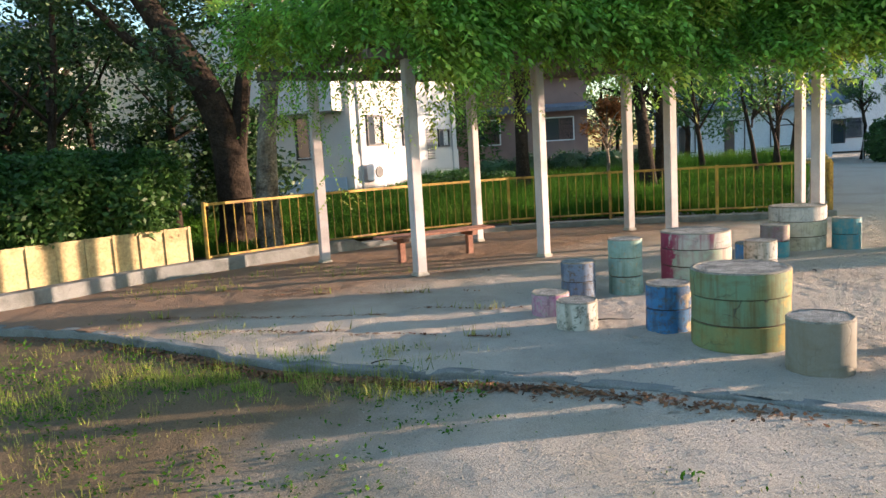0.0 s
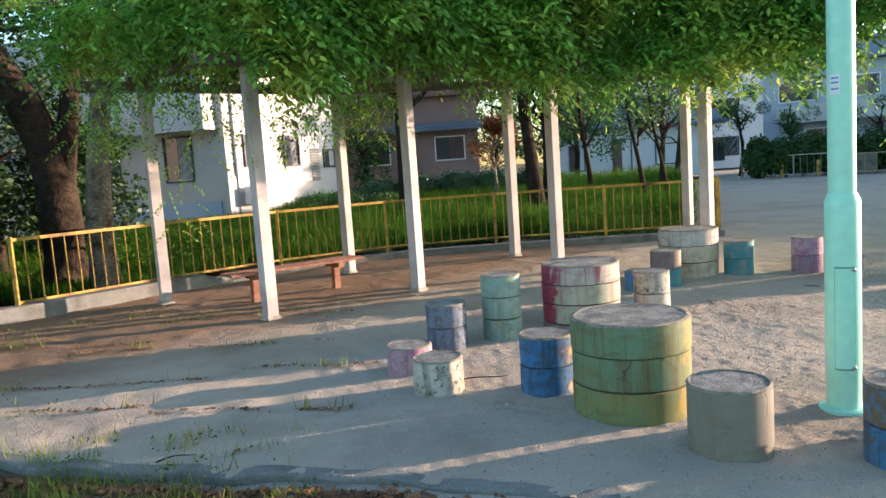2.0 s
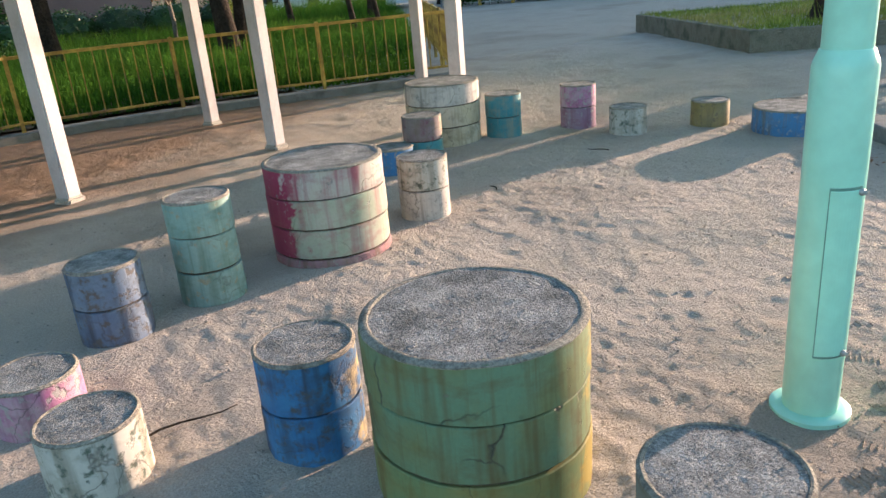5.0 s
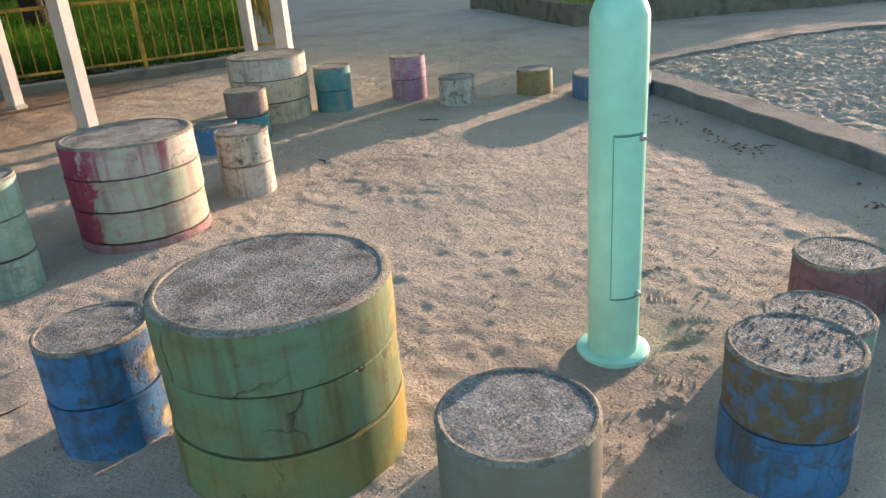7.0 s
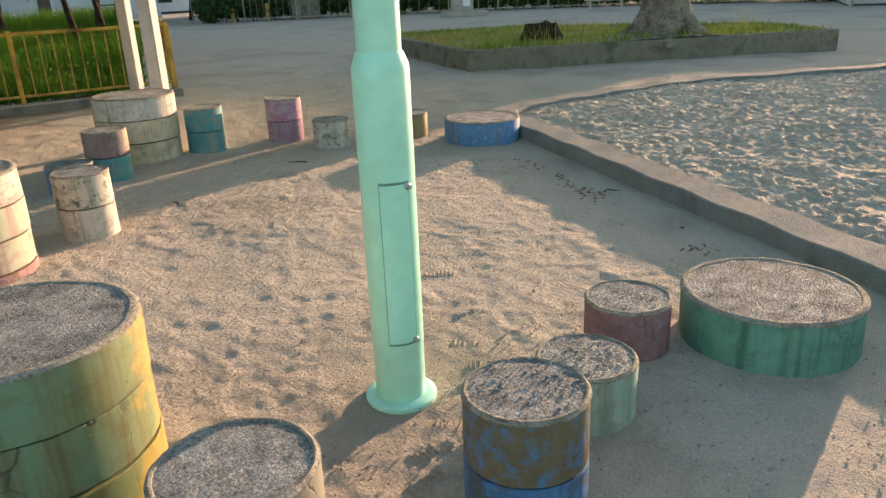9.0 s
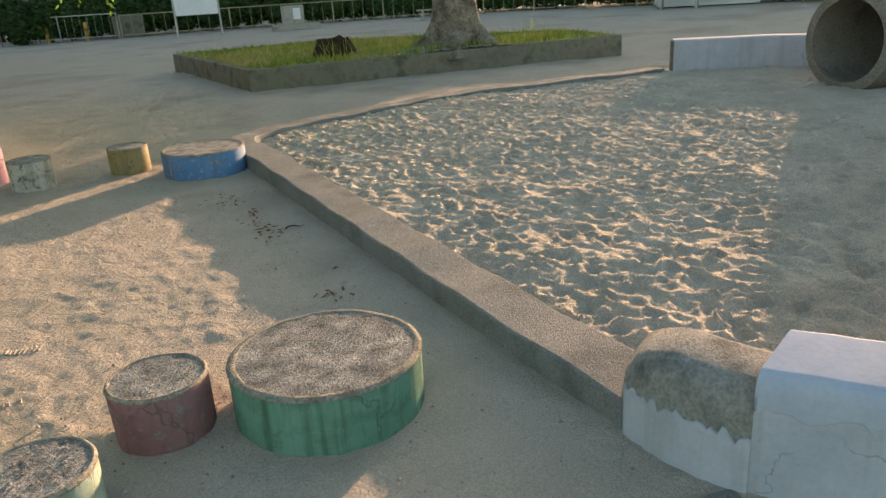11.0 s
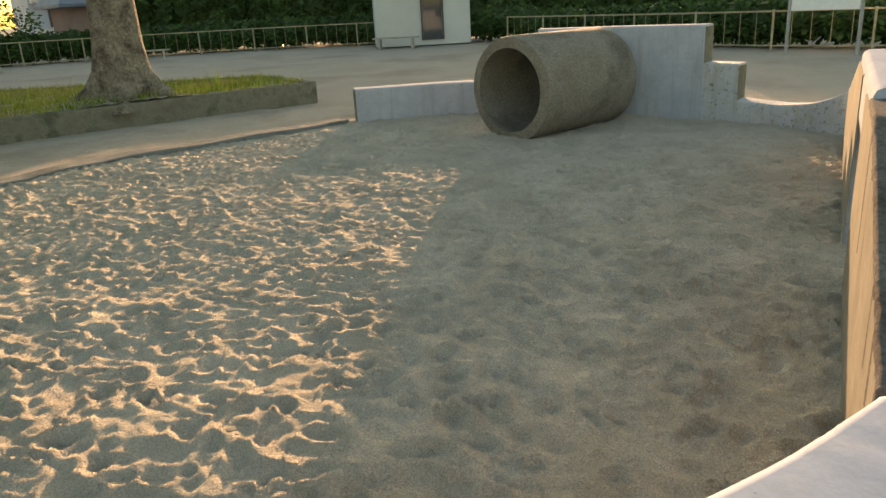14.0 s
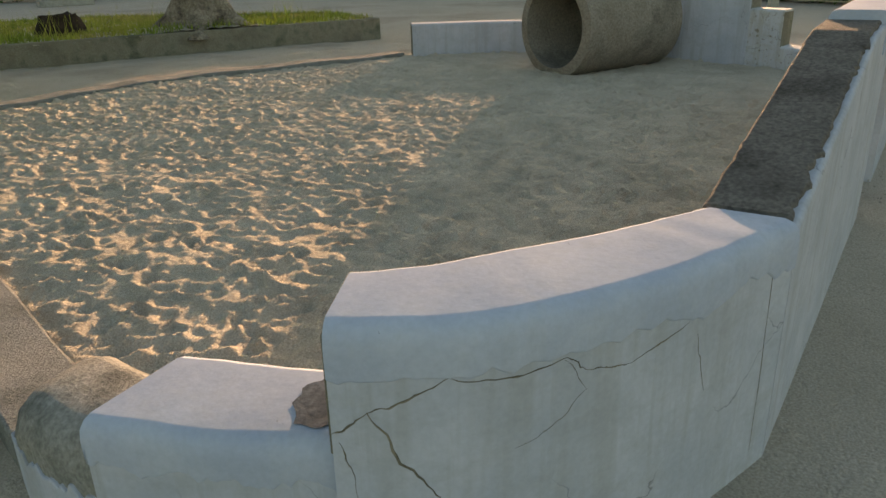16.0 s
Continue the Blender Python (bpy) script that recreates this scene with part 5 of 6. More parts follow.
for k, (x, y, hh) in enumerate([(-7.6, 13.6, 2.6), (-9.0, 14.5, 4.4), (-5.8, 15.6, 2.6), (-10.5, 12.2, 4.6), (-8.2, 17.0, 5.2), (-11.5, 15.5, 5.5), (-5.0, 16.8, 2.6)]):
    bush("thicket", x, y, 0.0, random_crown(tr, 14, 0.75, 0.5, hh, 0.7), DARK_LEAF, "tall tangled dark evergreen thicket behind the fence", 9000, 0.125, 160 + k, 0.3)

# ---- overgrown field behind the railing ----
FIELD = [(-3.5, 12.3), (-1.8, 13.7), (-0.1, 14.75), (1.5, 15.25), (3.4, 15.28), (5.4, 14.9), (7.15, 14.5), (11.3, 22.7), (14, 30), (4, 30), (-8, 26), (-9, 14)]


def field_height(x, y):
    east = np.clip((x + 2.2) / 2.0, 0, 1)
    return 0.06 + 0.045 * np.clip(y - 15, 0, 4 + 8 * east) + 0.03 * value_noise(x, y, 1.1, 51)


tagged(sheet("field_ground", -9, 14.4, 11.8, 30, 0.3, field_height, LOW_EARTH, lambda x, y: inside(FIELD, x, y)), "earth bank under tall weeds", "ground", kind="structure")
gr = np.random.default_rng(9)
gx, gy = gr.uniform(-9, 14, 170000), 12 + 18 * gr.uniform(0, 1, 170000) ** 1.5
ok = inside(FIELD, gx, gy)
gx, gy = gx[ok], gy[ok]
h = 0.35 + 0.14 * value_noise(gx, gy, 1.4, 52) - 0.16 * np.clip(1.2 - np.abs(gy - 14.9), 0, 1) * 0.5
h *= 0.6 + 0.4 * np.clip((gx + 2.0) / 1.6, 0, 1)
field = quads_object("tall_grass", grass_quads(np.column_stack([gx, gy]), field_height(gx, gy), h * 1.1, 0.02, gr), GRASS)
tagged(field, "tall lush green weeds and grass behind the railing", "grass", kind="stuff")
n = 14000
gx, gy = gr.uniform(-6, 12, n), 14 + 8 * gr.uniform(0, 1, n) ** 1.6
ok = inside(FIELD, gx, gy)
gx, gy = gx[ok], gy[ok]
tagged(quads_object("weeds", leaf_quads(np.column_stack([gx, gy, field_height(gx, gy) + gr.uniform(0.05, 0.45, len(gx))]), 0.07, 0.03, 0.1, gr), GRASS), "broad-leaved green weeds among tall grass", "weeds", kind="stuff")
# sparse weeds on the near ground
wx, wy, wh = [], [], []
for cx, cy, s, k, hh in [(-3.3, 6.75, 0.4, 90, 0.12), (-2.6, 5.9, 0.45, 130, 0.12), (-1.9, 5.55, 0.4, 200, 0.15), (-1.3, 5.35, 0.35, 200, 0.15), (-0.75, 5.15, 0.3, 150, 0.15), (-0.2, 4.95, 0.25, 60, 0.12), (-3.2, 5.3, 0.4, 110, 0.13), (-2.5, 5.0, 0.5, 100, 0.10), (-2.9, 4.2, 0.5, 90, 0.10), (-1.8, 4.4, 0.6, 60, 0.07), (-2.3, 3.6, 0.5, 70, 0.10), (-2.6, 3.1, 0.5, 80, 0.12),
                         (-0.9, 3.9, 0.6, 30, 0.05), (0.3, 3.0, 0.7, 40, 0.035), (1.5, 3.0, 0.6, 40, 0.035), (-0.9, 5.95, 0.30, 60, 0.12), (-0.3, 5.75, 0.25, 40, 0.12), (-2.0, 6.9, 0.4, 30, 0.09), (-3.0, 7.6, 0.4, 40, 0.10), (-2.4, 10.7, 0.5, 60, 0.13), (-3.4, 9.6, 0.4, 50, 0.14), (-1.2, 10.2, 0.5, 20, 0.1)]:
    k = int(k * 6)
    wx.append(gr.normal(cx, s, k)), wy.append(gr.normal(cy, s * 0.5, k)), wh.append(np.full(k, hh))
wx, wy, wh = np.concatenate(wx), np.concatenate(wy), np.concatenate(wh)
clumpy = value_noise(wx, wy, 0.17, 73) > -0.05
wx, wy, wh = wx[clumpy], wy[clumpy], wh[clumpy]
wz = np.where(inside(PLAZA, wx, wy), -0.02, low_height(wx, wy) - 0.01)
tagged(quads_object("low_weeds", grass_quads(np.column_stack([wx, wy]), wz, wh * gr.uniform(0.35, 0.95, len(wx)), 0.006, gr), DRY_GRASS), "thin tufts of low green weeds on bare earth", "weeds", kind="stuff")
pick = gr.integers(0, len(wx), 3200)
n = 15000
cx_, cy_ = gr.uniform(-4.6, 1.2, n), gr.uniform(1.6, 7.6, n)
cover = (~inside(PLAZA, cx_, cy_)) & (value_noise(cx_, cy_, 0.55, 74) + 0.6 * value_noise(cx_, cy_, 0.16, 75) > 0.15 + 0.45 * np.clip((cx_ + 2.2) / 2.5, -0.6, 1.5))
cx_, cy_ = cx_[cover], cy_[cover]
tagged(quads_object("ground_cover", leaf_quads(np.column_stack([cx_, cy_, low_height(cx_, cy_) + gr.uniform(0.0, 0.02, len(cx_))]), 0.035, 0.017, -0.15, gr), GRASS), "thin mat of small green ground-cover leaves", "weeds", kind="stuff")
tagged(quads_object("leafy_weeds", leaf_quads(np.column_stack([wx[pick] + gr.normal(size=3200) * 0.05, wy[pick] + gr.normal(size=3200) * 0.05, wz[pick] + gr.uniform(0.0, 0.035, 3200)]), 0.026, 0.012, -0.3, gr), GRASS), "small broad-leaved weeds on bare earth", "weeds", kind="stuff")
line = np.array(resample(edge_line, 200))
pick = gr.integers(20, 150, 900)
fp = line[pick] + gr.normal(size=(900, 2)) * (0.16, 0.07) + (0.0, -0.22)
ang = gr.uniform(0, 6.28, 900)
c, s = np.cos(ang)[:, None] * np.ones(3), np.sin(ang)[:, None] * np.ones(3)
fpz = np.column_stack([fp, low_height(fp[:, 0], fp[:, 1]) + 0.008])
d1, d2 = np.column_stack([np.cos(ang), np.sin(ang), gr.normal(size=900) * 0.25]) * 0.022, np.column_stack([-np.sin(ang), np.cos(ang), gr.normal(size=900) * 0.25]) * 0.012
tagged(quads_object("fallen_leaves", np.stack([fpz - d1, fpz - d2, fpz + d1, fpz + d2], 1), DEAD_LEAF), "small dry brown fallen leaves along the edging", "leaves", kind="stuff")

# ---- tree island ----
ISLAND = [(11.45, 11.65), (17.0, 7.45), (18.6, 9.2), (17.2, 14.5), (13.95, 16.6)]
bm = bmesh.new()
isl = ISLAND + [ISLAND[0]]
isl = sum([resample([a, b], 12)[:-1] for a, b in zip(isl, isl[1:])], []) + [ISLAND[0]]
cen = np.mean(np.array(ISLAND), axis=0)
ins = [tuple(np.array(p) + (cen - np.array(p)) / np.linalg.norm(cen - np.array(p)) * 0.2) for p in isl]
ribbon_wall(bm, isl, ins, -0.1, 0.33)
tagged(part("planter_kerb", bm, DARK_CONCRETE, smooth=True, sharp=15), "dark mossy concrete planter edge around a tree", "planter", kind="structure")
poly = [tuple(np.array(p) * 0.985 + cen * 0.015) for p in ISLAND]
tagged(sheet("planter_soil", 11, 19, 7, 17, 0.15, lambda x, y: 0.30 + 0.10 * np.exp(-((x - 15.0) ** 2 + (y - 9.9) ** 2) / 1.2) + 0.02 * value_noise(x, y, 0.6, 61), LOW_EARTH, lambda x, y: inside(poly, x, y)), "raised soil bed under turf", "ground", kind="structure")
gx, gy = gr.uniform(11, 19, 34000), gr.uniform(7, 17, 34000)
ok = inside(poly, gx, gy)
gx, gy = gx[ok], gy[ok]
gz = 0.29 + 0.10 * np.exp(-((gx - 15.0) ** 2 + (gy - 9.9) ** 2) / 1.2)
tagged(quads_object("turf", grass_quads(np.column_stack([gx, gy]), gz, np.full(len(gx), 0.10), 0.02, gr), DRY_GRASS), "short sunlit grass in a raised planter", "grass", kind="stuff")
n = 160
gx, gy = np.concatenate([gr.normal(13.1, 0.5, 70), gr.normal(16.2, 0.5, 50), gr.normal(14.2, 0.3, 40)]), np.concatenate([gr.normal(11.4, 0.4, 70), gr.normal(8.9, 0.3, 50), gr.normal(10.7, 0.3, 40)])
ok = inside(poly, gx, gy)
tagged(quads_object("seed_grass", grass_quads(np.column_stack([gx, gy])[ok], np.full(ok.sum(), 0.3), np.full(ok.sum(), 0.38), 0.012, gr), DRY_GRASS), "tall dry seed-heads in the planter", "grass", kind="stuff")

big = empty("park_tree", 15.05, 9.95, 0.30)
tagged(big, "old park tree with a thick flared grey trunk", "tree")
bm = bmesh.new()
rings = []
for k, (z, r) in enumerate([(-0.1, 0.80), (0.08, 0.68), (0.25, 0.53), (0.5, 0.44), (0.9, 0.39), (1.5, 0.36), (2.2, 0.36), (3.0, 0.38), (3.6, 0.3)]):
    flare = max(0, 1 - z / 0.6)
    rings.append([bm.verts.new(((r * (1 + 0.30 * flare * math.cos(5 * a + 0.6) + 0.05 * math.sin(3 * a + z))) * math.cos(a) + 0.03 * z, (r * (1 + 0.30 * flare * math.cos(5 * a + 0.6) + 0.05 * math.cos(4 * a))) * math.sin(a), z)) for a in [2 * math.pi * i / 32 for i in range(32)]])
for a, b in zip(rings, rings[1:]):
    for i in range(32):
        bm.faces.new((a[i], a[(i + 1) % 32], b[(i + 1) % 32], b[i]))
bm.faces.new(rings[-1])
for a in range(5):
    ang = a * 1.26 + 0.4
    tube(bm, [(0.1, 0, 2.9), (0.7 * math.cos(ang), 0.7 * math.sin(ang), 3.6), (1.7 * math.cos(ang), 1.7 * math.sin(ang), 4.6), (2.4 * math.cos(ang), 2.4 * math.sin(ang), 5.6)], [0.2, 0.15, 0.1, 0.05], 9)
part("trunk", bm, GREY_BARK, big, smooth=True)
pts = blob_points([(tr.normal() * 1.9, tr.normal() * 1.9, tr.uniform(5.2, 7.5)) for _ in range(24)], [(1.1, 1.1, 0.8)] * 24, 9000, tr)
tagged(quads_object("crown", leaf_quads(pts, 0.12, 0.07, 0.3, tr), BUSH_LEAF, big), kind="stuff")
bm = lathe([(0, 0), (0.44, 0), (0.36, 0.12), (0.33, 0.28), (0.29, 0.34), (0.1, 0.27), (0, 0.29)], 18)
for v in bm.verts:
    v.co += Vector((noise.noise(v.co * 6), noise.noise(v.co * 6 + Vector((4, 0, 0))), 0.6 * noise.noise(v.co * 7))) * 0.08
stump = part("tree_stump", bm, BARK, smooth=True)
stump.location = (13.7, 11.75, 0.28)
tagged(stump, "weathered dark tree stump in the planter grass", "stump")


# ---- houses ----
def window(parent, m, w, h, sashes=2, frame_mat=FRAME_DARK):
    """A window on a wall whose outside is the pose's -y."""
    fr = bmesh.new()
    t = 0.06
    for x, z, sx, sz in ((0, 0, w, t), (0, h - t, w, t), (-w / 2 + t / 2, 0, t, h), (w / 2 - t / 2, 0, t, h)):
        add_box(fr, (sx, 0.10, sz), m @ pose(x, -0.02, z))
    win = part("window", fr, frame_mat, parent)
    for k in range(sashes):
        pw = (w - 2 * t) / sashes
        part("pane", box((pw * 0.97, 0.02, h - 2 * t), m @ pose(-w / 2 + t + pw * (k + 0.5), -0.01 + 0.02 * (k % 2), t)), PANE, win)
    return win


def wall_pose(a, b, f, z):
    """A pose on the wall from a to b, seen from outside with a on its left; f along it."""
    ang = math.degrees(math.atan2(b[1] - a[1], b[0] - a[0]))
    return pose(a[0] + (b[0] - a[0]) * f, a[1] + (b[1] - a[1]) * f, z, 0, 0, ang)


def house(name, corners, height, z0, mat, label, roof_h=1.2, overhang=0.5, roof_mat=ROOF, lower=None, lower_h=1.0):
    """A house on a plan of four corners, anticlockwise from above; the lower strip may have its own colour."""
    ob = empty(name, 0, 0, z0)
    tagged(ob, label, "house")
    bm = bmesh.new()
    lo = [bm.verts.new((x, y, 0)) for x, y in corners]
    hi = [bm.verts.new((x, y, height)) for x, y in corners]
    for k in range(4):
        bm.faces.new((lo[k], lo[(k + 1) % 4], hi[(k + 1) % 4], hi[k]))
    bm.faces.new(hi)
    part("wall", bm, mat, ob)
    c = np.mean(np.array(corners), axis=0)
    if lower:
        bm = bmesh.new()
        out = [tuple(np.array(p) + (np.array(p) - c) / np.linalg.norm(np.array(p) - c) * 0.05) for p in corners]
        lo = [bm.verts.new((x, y, -0.5)) for x, y in out]
        hi = [bm.verts.new((x, y, lower_h)) for x, y in out]
        for k in range(4):
            bm.faces.new((lo[k], lo[(k + 1) % 4], hi[(k + 1) % 4], hi[k]))
        bm.faces.new(hi)
        part("lower_wall", bm, lower, ob)
    bm = bmesh.new()
    out = [np.array(p) + (np.array(p) - c) / np.linalg.norm(np.array(p) - c) * overhang * 1.4 for p in corners]
    a = [bm.verts.new((p[0], p[1], height + 0.02)) for p in out]
    b = [bm.verts.new((p[0], p[1], height + 0.18)) for p in out]
    long01 = np.linalg.norm(out[1] - out[0]) > np.linalg.norm(out[2] - out[1])
    r0, r1 = ((out[0] + out[3]) / 2, (out[1] + out[2]) / 2) if long01 else ((out[0] + out[1]) / 2, (out[2] + out[3]) / 2)
    r0, r1 = r0 * 0.72 + c * 0.28, r1 * 0.72 + c * 0.28
    t0, t1 = bm.verts.new((*r0, height + 0.18 + roof_h)), bm.verts.new((*r1, height + 0.18 + roof_h))
    bm.faces.new(a[::-1])
    for k in range(4):
        bm.faces.new((a[k], a[(k + 1) % 4], b[(k + 1) % 4], b[k]))
    if long01:
        bm.faces.new((b[0], b[1], t1, t0)), bm.faces.new((b[1], b[2], t1)), bm.faces.new((b[2], b[3], t0, t1)), bm.faces.new((b[3], b[0], t0))
    else:
        bm.faces.new((b[0], b[1], t0)), bm.faces.new((b[1], b[2], t1, t0)), bm.faces.new((b[2], b[3], t1)), bm.faces.new((b[3], b[0], t0, t1))
    part("roof", bm, roof_mat, ob)
    return ob


# white two-storey house
C, E = (-3.1, 27.4), (0.9, 33.7)
B, A = (-7.6, 40.0), (-11.6, 31.8)
GREY_RENDER = material("pale_grey_render", [(0.48, 0.47, 0.46), (0.54, 0.53, 0.51)], 0.85, 30, 0.6, 0.08, speckle=0.06)
white = house("white_house", [A, C, E, B], 6.6, 0.4, HOUSE_WHITE, "white two-storey house with a pale grey lower wall", 1.2, 0.25, lower=GREY_RENDER, lower_h=1.35)
SKIRT = material("pale_blue_render", [(0.36, 0.44, 0.56), (0.42, 0.50, 0.60)], 0.85, 30, 0.6, 0.08, speckle=0.06)
n_ = np.array((C[1] - A[1], -(C[0] - A[0]))) / math.hypot(C[0] - A[0], C[1] - A[1])
bm = box((9.3, 0.75, 3.6), wall_pose(A, C, 0.49, 2.95) @ pose(0, -0.37, 0))
part("upper_overhang", bm, HOUSE_WHITE, white, "white upper storey jutting out")
bm = box((9.2, 0.06, 0.55), wall_pose(A, C, 0.49, 0.0) @ pose(0, -0.09, 0))
part("skirting", bm, SKIRT, white, "pale blue painted base")
for f, z, w, hh in ((0.19, 1.65, 1.0, 1.15), (0.50, 1.6, 1.0, 1.15), (0.85, 1.5, 0.9, 0.75), (0.16, 4.2, 1.2, 1.3), (0.62, 4.2, 0.8, 1.3)):
    window(white, wall_pose(C, E, f, z), w, hh)
for f, z, w, hh in ((0.80, 1.25, 1.2, 1.6), (0.45, 1.25, 1.6, 1.6)):
    window(white, wall_pose(A, C, f, z), w, hh)
sl = bmesh.new()
for k in range(12):
    add_box(sl, (0.5, 0.05, 0.06), wall_pose(C, E, 0.70, 1.0 + k * 0.11) @ pose(0, -0.06, 0, 25, 0, 0))
part("louvre", sl, METAL, white)
for f, s in ((0.06, 1), (0.94, 1)):
    p = wall_pose(C, E, f, 0)
    bm = bmesh.new()
    add_box(bm, (0.08, 0.08, 6.2), p @ pose(0, -0.06, 0), 0.01)
    part("downpipe", bm, HOUSE_WHITE, white)
bm = box((0.85, 0.34, 0.62), wall_pose(C, E, 0.13, 0.35) @ pose(0, -0.35, 0), 0.03)
ac = part("air_conditioner", bm, SIGN_WHITE, white)
bm = lathe([(0, 0), (0.22, 0), (0.22, 0.03), (0, 0.03)], 20)
bm.transform(wall_pose(C, E, 0.13, 0.66) @ pose(-0.12, -0.53, 0, 90, 0, 0))
part("fan_grille", bm, FRAME_DARK, ac)
brown = house("brown_house", [(0.6, 38.5), (7.6, 37.6), (8.6, 45.0), (1.6, 46.0)], 4.6, 0.4, HOUSE_BROWN, "mauve-brown two-storey house beyond the field", 1.3, 0.5, roof_mat=material("brown_roof_tiles", [(0.12, 0.07, 0.06), (0.17, 0.10, 0.09)], 0.7, 20, 1, 0.3))
for f, z, w, hh in ((0.27, 1.45, 1.6, 1.3), (0.80, 1.5, 1.5, 1.2)):
    window(brown, wall_pose((0.6, 38.5), (7.6, 37.6), f, z), w, hh, frame_mat=SIGN_WHITE)
low = house("white_bungalow", [(13.0, 42.8), (21.5, 40.6), (23.3, 47.4), (14.8, 49.5)], 2.8, 0.2, material("bluish_white_render", [(0.62, 0.66, 0.70), (0.70, 0.73, 0.76)], 0.8, 30, 0.6, 0.08), "white single-storey house with a blue-grey tiled roof", 1.9, 0.7)
for f, z, w, hh in ((0.12, 0.6, 0.9, 1.5), (0.36, 0.3, 1.1, 2.0), (0.6, 0.7, 1.4, 1.2), (0.86, 0.7, 0.7, 1.3)):
    window(low, wall_pose((13.0, 42.8), (23.2, 40.2), f, z), w, hh)
low_eave = box((7.4, 0.9, 0.22), wall_pose((0.6, 38.5), (7.6, 37.6), 0.5, 3.05) @ pose(0, -0.4, 0, 14, 0, 0), 0.02)
part("pent_roof", low_eave, ROOF, brown, "dark tiled pent roof over the ground floor")
grey = house("grey_house", [(26.5, 43.8), (34.0, 35.5), (40.0, 41.0), (32.5, 49.0)], 6.0, 0.0, HOUSE_GREY, "large blue-grey two-storey house behind garden trees", 1.6, 0.6)
for f, z, w, hh in ((0.18, 4.0, 2.2, 1.2), (0.5, 4.0, 1.4, 1.2), (0.8, 4.0, 2.0, 1.2), (0.3, 1.0, 2.0, 1.4), (0.75, 1.0, 2.0, 1.4)):
    window(grey, wall_pose((26.5, 43.8), (34.0, 35.5), f, z), w, hh, frame_mat=SIGN_WHITE)
bm = box((9.5, 1.0, 1.0), wall_pose((26.5, 43.8), (34.0, 35.5), 0.52, 2.75) @ pose(0, -0.5, 0), 0.02)
part("balcony", bm, GREY_RENDER, grey, "pale balcony parapet")
back = house("apartment_house", [(18.0, 62.0), (36.0, 56.0), (39.0, 64.0), (21.0, 70.0)], 9.0, 0.0, material("pale_grey_concrete_render", [(0.55, 0.57, 0.60), (0.62, 0.64, 0.66)], 0.85, 20, 0.5, 0.08), "pale apartment block far behind the houses", 0.4, 0.2)
for f in (0.15, 0.35, 0.55, 0.75):
    for z in (1.0, 4.0, 6.6):
        window(back, wall_pose((18.0, 62.0), (36.0, 56.0), f, z), 2.2, 1.5)
hut = house("tiled_hut", [(41.0, 31.5), (46.0, 27.5), (49.0, 31.5), (44.0, 35.5)], 2.4, 0.0, HOUSE_BROWN, "low brown house with a dark tiled roof", 1.5, 0.7)
tall = house("balcony_block", [(52.0, 44.0), (60.0, 37.0), (65.0, 43.0), (57.0, 50.0)], 8.5, 0.0, HOUSE_GREY, "grey balcony block far beyond the square", 0.4, 0.2)
for z in (1.6, 4.3, 7.0):
    bm = box((10.4, 1.1, 0.9), wall_pose((52.0, 44.0), (60.0, 37.0), 0.5, z - 1.2) @ pose(0, -0.55, 0))
    part("balcony", bm, GREY_RENDER, tall)
    for f in (0.2, 0.5, 0.8):
        window(tall, wall_pose((52.0, 44.0), (60.0, 37.0), f, z - 0.2), 1.9, 1.5)
left = house("beige_house", [(-24.0, 27.0), (-13.0, 24.0), (-11.0, 31.0), (-22.0, 34.0)], 6.0, 0.0, material("beige_render", [(0.50, 0.45, 0.37), (0.56, 0.51, 0.42)], 0.85, 30, 0.6, 0.08), "beige house seen through the thicket", 1.2, 0.4)
for f in (0.25, 0.55, 0.85):
    for z in (1.0, 3.9):
        window(left, wall_pose((-24.0, 27.0), (-13.0, 24.0), f, z), 1.7, 1.3)

# trees on the field
for k, (x, y, h, r, nl, mat, zc) in enumerate([(2.2, 19.4, 5.5, 0.2, 5500, BUSH_LEAF, 3.3), (5.55, 19.6, 5.5, 0.19, 5000, BUSH_LEAF, 3.2), (6.0, 20.2, 5.2, 0.15, 3000, BUSH_LEAF, 3.2), (8.3, 23.2, 4.0, 0.09, 3200, BUSH_LEAF, 2.2), (8.8, 20.4, 3.8, 0.07, 2400, BUSH_LEAF, 2.2), (9.4, 20.3, 3.6, 0.06, 2200, BUSH_LEAF, 2.1), (10.2, 22.6, 4.0, 0.09, 3000, BUSH_LEAF, 2.2), (12.5, 26.5, 4.2, 0.1, 3000, BUSH_LEAF, 2.2)]):
    s = tr.normal() * 0.15
    tree("field_tree", x, y, 0.3, [(0, 0, -0.2), (s, 0, h * 0.3), (s * 2, 0.1, h * 0.6), (s * 2.5, 0.1, h)], random_limbs(tr, 6, (s, 0, h * 0.45), 1.3, r * 0.4), random_crown(tr, 12, 0.95, zc, h + 0.3, 0.7), mat, BARK, "leafy young tree on the overgrown field", nl, 0.10, r, 80 + k, shell=0.2)
tree("bare_red_tree", 4.8, 21.2, 0.35, [(0, 0, -0.2), (0.05, 0, 0.7), (0.0, 0.05, 1.4), (0.05, 0, 2.3)], random_limbs(tr, 12, (0, 0, 1.3), 0.9, 0.025), [(0, 0, 1.75, 0.75, 0.7, 0.6), (0.2, 0, 2.2, 0.5, 0.5, 0.4)], RED_LEAF, GREY_BARK, "small reddish tree with withered leaves", 3600, 0.10, 0.06, 99, shell=0.1)
